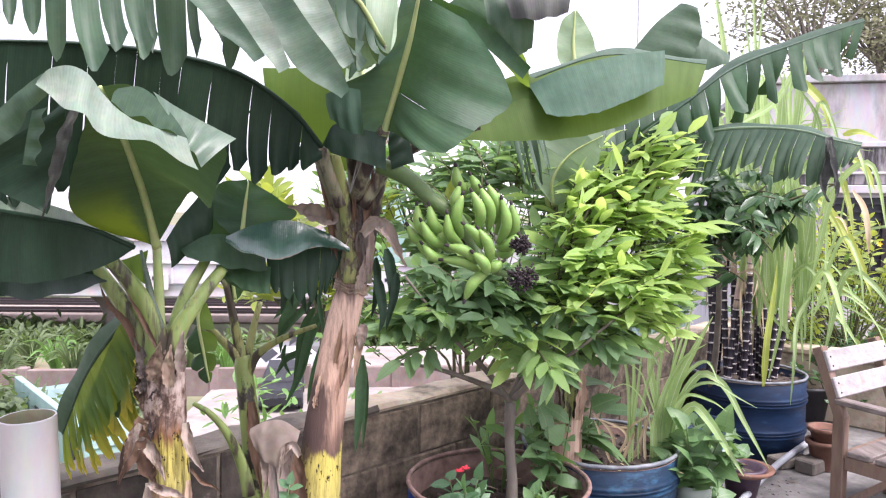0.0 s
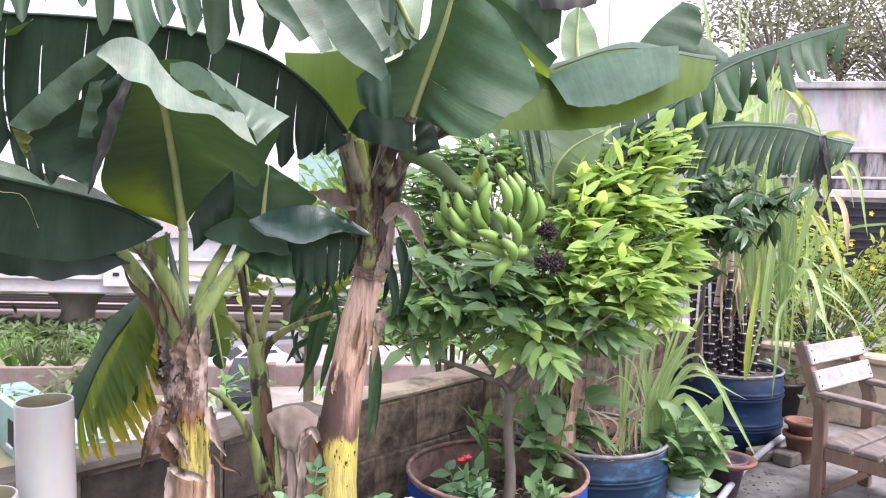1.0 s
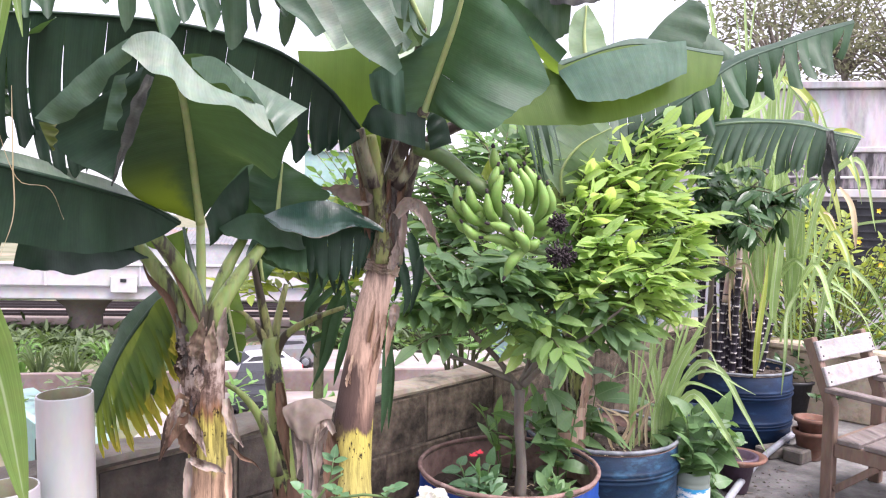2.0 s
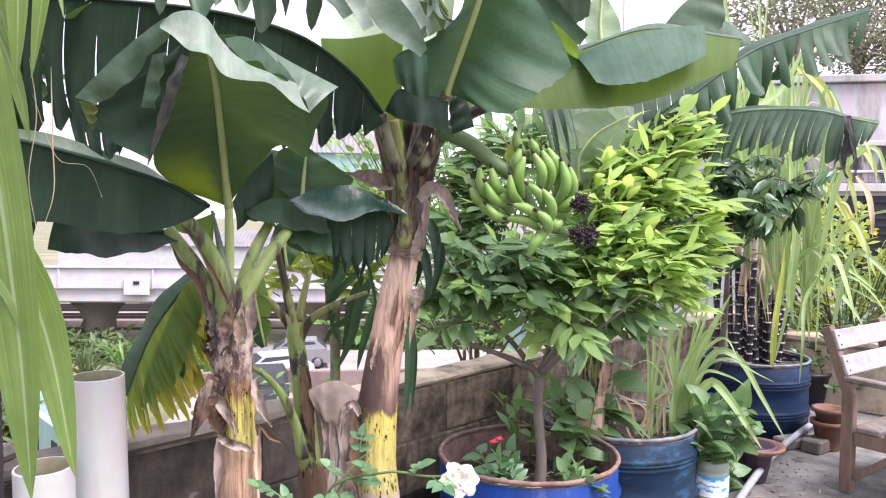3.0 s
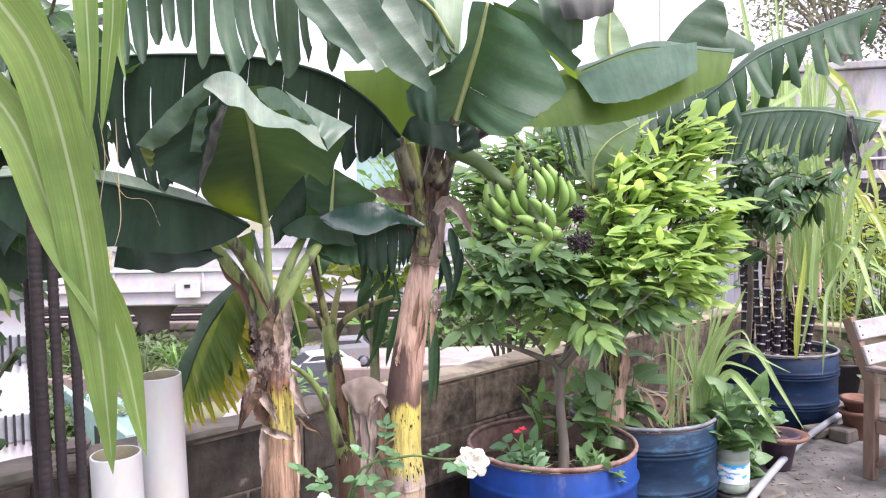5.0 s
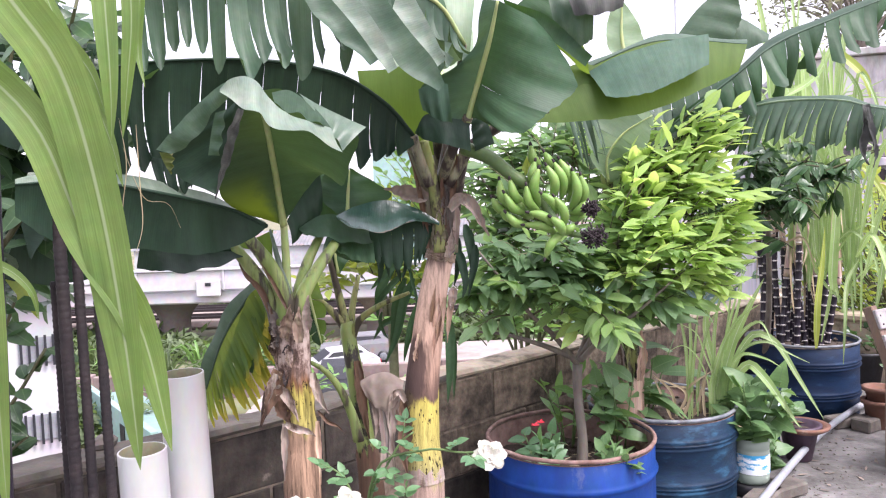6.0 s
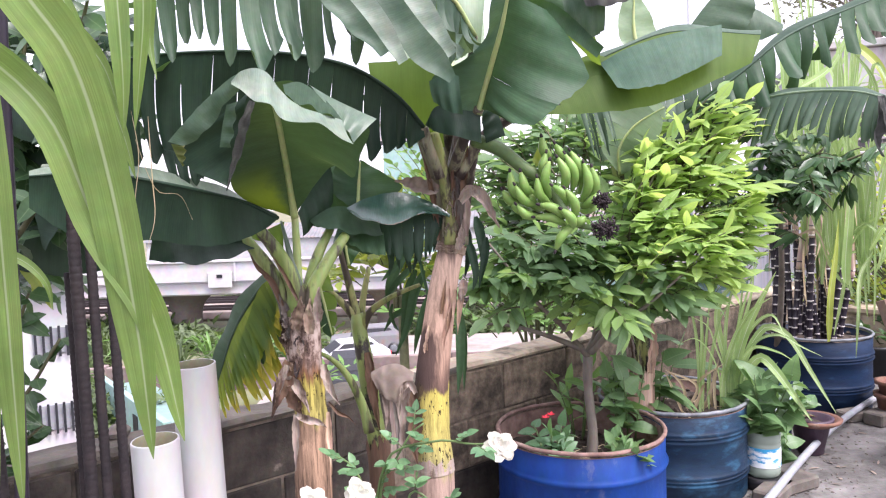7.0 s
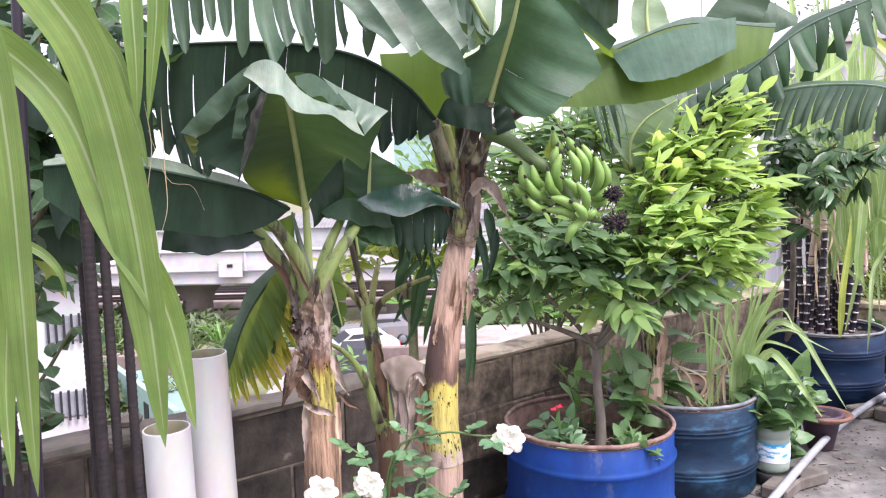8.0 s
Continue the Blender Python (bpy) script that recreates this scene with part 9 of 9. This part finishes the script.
for k in range(14):
    c = V((-1.359, 1.567, 0.443)) + V((r.uniform(-0.5, 0.35), r.uniform(-0.25, 0.2), 0))
    s = r.uniform(0.02, 0.05)
    q = (c - W0).dot(WN)
    g = Geo()
    lathe(g, (c.x, c.y, WALL_TOP if 0 < q < WALL_THICK else 0.0), [(0.0, 0.0), (s, 0.004), (s * 1.1, s * 0.5), (s * 0.6, s), (0.0, s * 1.05)], 7, dent=0.2, rnd=r)
    tagged(part("rubble_stone", g, BRICK, smooth=False), "small piece of concrete rubble", "rubble", "rubble")

# ---- foliage at the near edge ----
near = thing("cane_plant", (-0.95, 0.85, 0.0), "tall cane grass with long drooping striped leaves", "cane grass")
g = Geo()
LONG_BLADES = [
    ([(-0.774, 0.648, 1.656), (-0.720, 0.690, 1.538), (-0.673, 0.721, 1.444), (-0.648, 0.752, 1.279), (-0.632, 0.773, 1.059), (-0.625, 0.788, 0.850)], 0.072),
    ([(-0.903, 0.690, 1.502), (-0.807, 0.711, 1.464), (-0.719, 0.731, 1.369), (-0.676, 0.763, 1.213), (-0.612, 0.784, 1.074), (-0.582, 0.805, 0.872)], 0.056),
    ([(-0.828, 0.648, 1.575), (-0.783, 0.669, 1.461), (-0.778, 0.690, 1.312), (-0.789, 0.711, 1.137), (-0.802, 0.731, 0.958), (-0.814, 0.752, 0.785)], 0.052),
    ([(-0.957, 0.731, 1.321), (-0.865, 0.731, 1.367), (-0.820, 0.731, 1.284), (-0.820, 0.731, 1.135), (-0.846, 0.742, 0.947), (-0.853, 0.752, 0.802)], 0.04)]
SHORT_BLADES = [
    ([(-0.695, 0.899, 1.792), (-0.696, 0.899, 1.668), (-0.694, 0.899, 1.561), (-0.693, 0.899, 1.451), (-0.702, 0.909, 1.356)], 0.040),
    ([(-0.655, 0.920, 1.799), (-0.660, 0.920, 1.655), (-0.662, 0.920, 1.555), (-0.674, 0.920, 1.463), (-0.688, 0.920, 1.366)], 0.030),
    ([(-0.649, 0.941, 1.717), (-0.654, 0.941, 1.607), (-0.663, 0.941, 1.514), (-0.655, 0.941, 1.452)], 0.016),
    ([(-0.856, 0.993, 1.652), (-0.821, 0.993, 1.552), (-0.784, 0.993, 1.471), (-0.748, 0.993, 1.370), (-0.730, 0.993, 1.289)], 0.030),
    ([(-1.009, 0.941, 1.626), (-0.908, 0.941, 1.601), (-0.832, 0.961, 1.565), (-0.776, 0.982, 1.499), (-0.751, 0.993, 1.410)], 0.035),
    ([(-1.052, 0.888, 1.123), (-0.965, 0.888, 1.179), (-0.893, 0.899, 1.157), (-0.857, 0.909, 1.116), (-0.854, 0.920, 1.066)], 0.018)]
for k, (pts, w) in enumerate(LONG_BLADES + SHORT_BLADES):
    g = Geo()
    blade(g, pts, w, k + 900, n=28, face=(0.25, -1, 0.15), fold=0.12, full=0.6 if k < 3 else 0.4)
    part("leaf", g, CANE_LEAF, near, "long green leaf with a white rib")
g = Geo()
for k, (x, y) in enumerate(((-1.02, 0.80), (-0.96, 0.92), (-1.06, 0.95))):
    tube(g, [(x, y, 0.0), (x + 0.03, y, 0.9), (x + 0.10, y - 0.05, 1.9)], [0.013, 0.011, 0.007], 8, 10)
part("stem_growth", g, CANE_SKIN, near, kind="stuff")
g = Geo()
blade(g, [(-0.715, 1.024, 1.402), (-0.714, 1.024, 1.289), (-0.714, 1.024, 1.216), (-0.735, 1.024, 1.154)], 0.002, 950, n=16)
blade(g, [(-0.742, 1.024, 1.362), (-0.707, 1.024, 1.268), (-0.664, 1.024, 1.257), (-0.643, 1.024, 1.212)], 0.001, 951, n=16)
blade(g, [(-0.746, 1.024, 1.414), (-0.737, 1.024, 1.331), (-0.750, 1.024, 1.238), (-0.740, 1.024, 1.165)], 0.0015, 952, n=16)
part("dry_foliage", g, STRAW, near, "dry curling leaf shreds")

citrus = thing("citrus_bush", (-1.2, 1.1, 0.0), "leafy citrus bush with dark glossy leaves", "bush")
r = random.Random(81)
tw, lv = Geo(), Geo()
for pts in ([(-1.289, 1.149, 0.601), (-1.185, 1.149, 0.769), (-1.090, 1.149, 0.842), (-0.993, 1.149, 0.974)], [(-1.350, 1.254, 0.554), (-1.273, 1.254, 0.642), (-1.201, 1.254, 0.695), (-1.114, 1.254, 0.761)], [(-1.139, 1.045, 1.085), (-1.016, 1.045, 1.170), (-0.926, 1.045, 1.296), (-0.867, 1.045, 1.494), (-0.818, 1.045, 1.646)], [(-1.202, 1.149, 1.308), (-1.094, 1.149, 1.420), (-1.038, 1.149, 1.509), (-1.001, 1.149, 1.685)],
            [(-1.306, 1.202, 0.892), (-1.211, 1.202, 0.929), (-1.127, 1.202, 0.990), (-1.089, 1.202, 1.064)]):
    line = tube(tw, pts, [0.007, 0.005, 0.003], 7, 16)
    for j in range(22):
        p = at(line, 16 * (0.15 + 0.85 * j / 21))
        d = V((r.uniform(-1, 1), r.uniform(-0.8, 0.6), r.uniform(-0.5, 0.6)))
        small_leaf(lv, p, d, (r.uniform(-0.6, 0.6), -0.7, 0.7), r.uniform(0.045, 0.085), r.uniform(0.026, 0.042), r.uniform(0.1, 0.4))
for c, sp, n in (((-1.182, 1.306, 1.402), (0.16, 0.10, 0.16), 70), ((-0.961, 1.202, 1.514), (0.10, 0.08, 0.14), 50), ((-1.251, 1.411, 1.082), (0.16, 0.1, 0.10), 50), ((-1.231, 1.359, 1.604), (0.14, 0.1, 0.1), 40), ((-1.067, 1.250, 1.425), (0.1, 0.06, 0.08), 60), ((-0.912, 1.220, 1.498), (0.07, 0.05, 0.06), 36), ((-1.112, 1.300, 1.256), (0.1, 0.06, 0.07), 60), ((-0.911, 1.180, 1.606), (0.08, 0.05, 0.06), 30), ((-1.087, 1.220, 1.554), (0.08, 0.05, 0.05), 30), ((-0.839, 1.250, 1.618), (0.04, 0.04, 0.05), 8), ((-0.933, 1.280, 1.398), (0.05, 0.05, 0.05), 30)):
    for k in range(n):
        p = V(c) + V((r.gauss(0, 0.6) * sp[0], r.gauss(0, 0.6) * sp[1], r.gauss(0, 0.6) * sp[2]))
        small_leaf(lv, p, (r.uniform(-1, 1), r.uniform(-0.8, 0.6), r.uniform(-0.7, 0.4)), (r.uniform(-0.6, 0.6), -0.5, 0.8), r.uniform(0.06, 0.10), r.uniform(0.03, 0.048), r.uniform(0.1, 0.4))
part("branchwork", tw, TWIG, citrus, kind="stuff")
part("foliage", lv, CITRUS_LEAF, citrus, kind="stuff")
for k, pts in enumerate(([(-1.211, 1.359, 1.124), (-1.177, 1.338, 1.095), (-1.145, 1.327, 1.059), (-1.121, 1.327, 1.011)], [(-1.190, 1.359, 1.113), (-1.162, 1.338, 1.074), (-1.170, 1.338, 1.035)])):
    g = Geo()
    blade(g, pts, 0.028, 970 + k, n=12)
    part("leaf", g, SHRUB_LEAF, citrus, "bright yellowing leaf")
dark = thing("broadleaf_plant", (-1.5, 1.5, 0.0), "tall plant with broad dark striped leaves", "plant")
g = Geo()
LOW_LEAVES = [
    ([(-1.179, 1.149, 1.583), (-1.042, 1.149, 1.463), (-0.938, 1.149, 1.397), (-0.863, 1.149, 1.355)], [(-1.187, 1.149, 1.481), (-1.048, 1.149, 1.384), (-0.941, 1.149, 1.357), (-0.863, 1.149, 1.352)]),
    ([(-1.276, 1.254, 1.420), (-1.145, 1.254, 1.396), (-1.056, 1.254, 1.368), (-0.982, 1.254, 1.304)], [(-1.285, 1.254, 1.314), (-1.164, 1.254, 1.323), (-1.073, 1.254, 1.307), (-0.985, 1.254, 1.300)]),
    ([(-1.371, 1.359, 1.280), (-1.197, 1.359, 1.314), (-1.074, 1.359, 1.271), (-0.915, 1.359, 1.174)], [(-1.387, 1.359, 1.090), (-1.214, 1.359, 1.100), (-1.088, 1.359, 1.084), (-0.926, 1.359, 1.108)])]
HIGH_LEAVES = [
    ([(-1.080, 1.202, 1.270), (-1.064, 1.202, 1.233), (-1.050, 1.202, 1.161)], [(-1.029, 1.202, 1.269), (-1.008, 1.202, 1.220), (-1.044, 1.202, 1.154)]),
    ([(-1.369, 1.411, 1.781), (-1.196, 1.411, 1.797), (-1.086, 1.411, 1.752), (-0.968, 1.411, 1.629)], [(-1.384, 1.411, 1.608), (-1.210, 1.411, 1.613), (-1.098, 1.411, 1.582), (-0.966, 1.411, 1.615)])]
for k, (a, b) in enumerate(LOW_LEAVES + HIGH_LEAVES):
    g = Geo()
    lamina(g, a, b, 20, 6, 0.12, 0, seed=k, ripple=0.003)
    part("leaf", g, LEAF_DARK, dark)
g = Geo()
tube(g, [(-1.5, 1.5, 0), (-1.42, 1.45, 0.9), (-1.25, 1.35, 1.5)], [0.016, 0.012, 0.008], 8, 12)
part("stem", g, TWIG, dark)

# ---- roses ----
ROSES = [V((-0.092, 1.264, 0.697)), V((-0.392, 1.212, 0.615)), V((-0.491, 1.191, 0.605))]
rose = thing("rose_bush", (-0.42, 1.33, 0.0), "rose bush with open white roses on thin stems", "rose bush")
st, lv = Geo(), Geo()
r = random.Random(91)
RB = V((-0.42, 1.33, 0.0))
STEMS = [
    [RB, RB + V((0.02, 0, 0.35)), V((-0.354, 1.327, 0.644)), V((-0.234, 1.306, 0.697)), V((-0.157, 1.285, 0.696)), ROSES[0] + V((-0.012, 0.012, 0.004))],
    [RB, RB + V((-0.02, -0.02, 0.3)), V((-0.380, 1.254, 0.563)), ROSES[1] + V((0.003, 0.012, -0.016))],
    [RB, RB + V((-0.08, -0.03, 0.3)), V((-0.480, 1.233, 0.546)), ROSES[2] + V((0.002, 0.012, -0.016))],
    [RB, V((-0.411, 1.338, 0.559)), V((-0.435, 1.338, 0.626)), V((-0.467, 1.338, 0.653))],
    [RB, V((-0.369, 1.327, 0.577)), V((-0.327, 1.327, 0.657)), V((-0.293, 1.327, 0.710)), V((-0.266, 1.327, 0.730))],
    [RB, V((-0.301, 1.306, 0.573)), V((-0.238, 1.306, 0.547)), V((-0.199, 1.296, 0.546))]]
for k, pts in enumerate(STEMS):
    line = tube(st, pts, [0.005, 0.0035, 0.0022], 7, 26)
    lo = 10 if k else 8
    for i in range(lo, 26, 2):
        p = line[i]
        d = V((r.uniform(-1, 1), r.uniform(-1, 0.3), r.uniform(-0.2, 0.8))).normalized()
        q = p + d * r.uniform(0.035, 0.055)
        tube(st, [p, q], [0.0014, 0.001], 5)
        sd = d.cross(V((0, 0, 1))).normalized()
        for f, s in ((0.45, 1), (0.45, -1), (0.85, 1), (0.85, -1), (1.0, 0)):
            small_leaf(lv, p.lerp(q, f), sd * (s * 0.9) + d * (0.4 if s else 1), V((0, -0.5, 0.8)), r.uniform(0.022, 0.034), r.uniform(0.015, 0.021), r.uniform(0.0, 0.3))
part("stem_growth", st, STALK_GREEN, rose, kind="stuff")
part("foliage", lv, ROSE_LEAF, rose, kind="stuff")
for c in ROSES:
    g = Geo()
    face = V((r.uniform(-0.2, 0.3), -0.8, 0.45)).normalized()
    s = face.cross(V((0, 0, 1))).normalized()
    u = s.cross(face)
    for ring_, (n, rad, tilt, w) in enumerate(((6, 0.036, 0.02, 0.027), (7, 0.031, 0.22, 0.024), (6, 0.022, 0.5, 0.019), (4, 0.012, 0.9, 0.012))):
        for k in range(n):
            a = 6.2832 * k / n + ring_ * 0.5 + r.uniform(-0.15, 0.15)
            d = s * math.cos(a) + u * math.sin(a)
            t = face.cross(d)
            reach = r.uniform(0.78, 1.18)
            verts, faces = [], []
            for i in range(5):
                q = i / 4
                for j in range(5):
                    v = j / 2 - 1
                    wd = w * (0.35 + 0.9 * math.sin(math.pi * (0.12 + q * 0.68))) * (1 - 0.25 * q * abs(v))
                    rr = rad * reach * q * r.uniform(0.95, 1.05) * (1 - 0.10 * abs(v) * q)
                    lift = rad * tilt * q ** 1.4 - 0.25 * rad * max(q - 0.7, 0) * 3 + 0.18 * w * v * v + 0.25 * w * (reach - 1) * q + r.uniform(-0.0015, 0.0015)
                    verts.append(c + d * rr + t * (wd * 0.5 * v) + face * lift)
            for i in range(4):
                for j in range(4):
                    x = i * 5 + j
                    faces.append((x, x + 1, x + 6, x + 5))
            g.add(verts, faces, [(0.1, 0.5)] * 25)
    fl = part("flower", g, PETAL, rose, "open white rose")
    g = Geo()
    for k in range(5):
        a = 6.2832 * k / 5
        small_leaf(g, c - face * 0.003, s * math.cos(a) + u * math.sin(a) - face * 0.5, tuple(face), 0.022, 0.008, 0.2)
    part("calyx", g, ROSE_LEAF, fl)

# ---- far trees above the grey building ----
def far_tree(place, top, spread, seed, label):
    r = random.Random(seed)
    t = thing("tree", place, label, "tree", "far trees")
    b, e = V(place), V(top)
    g = Geo()
    tube(g, [b, b.lerp(e, 0.5) + V((0.2, 0, 0)), e - V((0, 0, spread * 0.7))], [0.22, 0.16, 0.10], 9, 12)
    lv = Geo()
    for k in range(26):
        d = V((r.uniform(-1, 1), r.uniform(-0.6, 0.6), r.uniform(-0.55, 0.75))) * spread
        p = e + d
        tube(g, [e - V((0, 0, spread * 0.75)), e + d * 0.45 - V((0, 0, spread * 0.2)), p], [0.07, 0.035, 0.012], 6, 6)
        for j in range(95):
            q = p + V((r.gauss(0, 0.2), r.gauss(0, 0.2), r.gauss(0, 0.17))) * spread
            small_leaf(lv, q, (r.uniform(-1, 1), r.uniform(-1, 1), r.uniform(-0.6, 0.4)), (r.uniform(-1, 1), r.uniform(-1, 1), 1), r.uniform(0.12, 0.24), r.uniform(0.06, 0.10), 0.2)
    part("trunk", g, WOOD_BARK, t)
    part("crown", lv, FAR_TREE, t, kind="stuff")


far_tree((11.2, 20, GZ), (10.117, 20.000, 6.588), 2.2, 1, "thinly leaved tree behind the grey building")
far_tree((14.2, 22, GZ), (13.162, 22.000, 7.480), 2.2, 2, "thinly leaved tree behind the grey building")
far_tree((16.5, 21, GZ), (14.550, 21.000, 6.580), 2.4, 3, "thinly leaved tree behind the grey building")

# ---- blocks of the parapet ----
def block_mesh(lx, seed, material):
    r = random.Random(seed)
    g = Geo()
    box(g, (0, -0.002, 0), (lx, 0.02, 0.181), None, 0.004)
    me = bpy.data.meshes.new("block")
    me.from_pydata([tuple(p + V((r.uniform(-0.003, 0.003), r.uniform(-0.0025, 0.0025), r.uniform(-0.003, 0.003)))) for p in g.v], [], g.f)
    me.materials.append(material)
    return me


BLOCKS = [block_mesh(0.391, s, BLOCK) for s in range(4)]
# Darker blocks for the first stretch of the wall.
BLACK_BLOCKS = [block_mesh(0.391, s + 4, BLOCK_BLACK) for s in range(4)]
r = random.Random(17)
for row in range(3):
    for k in range(17):
        u = -2.4 + k * 0.4 + (0.2 if row % 2 else 0.0)
        if u + 0.39 > 4.2:
            continue
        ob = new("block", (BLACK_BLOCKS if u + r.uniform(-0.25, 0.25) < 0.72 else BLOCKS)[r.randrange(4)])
        ob.parent = wall_parapet
        m = WALL_M.copy()
        m.translation = on_wall(u, r.uniform(-0.003, 0.002), 0.002 + row * 0.188)
        ob.matrix_basis = m
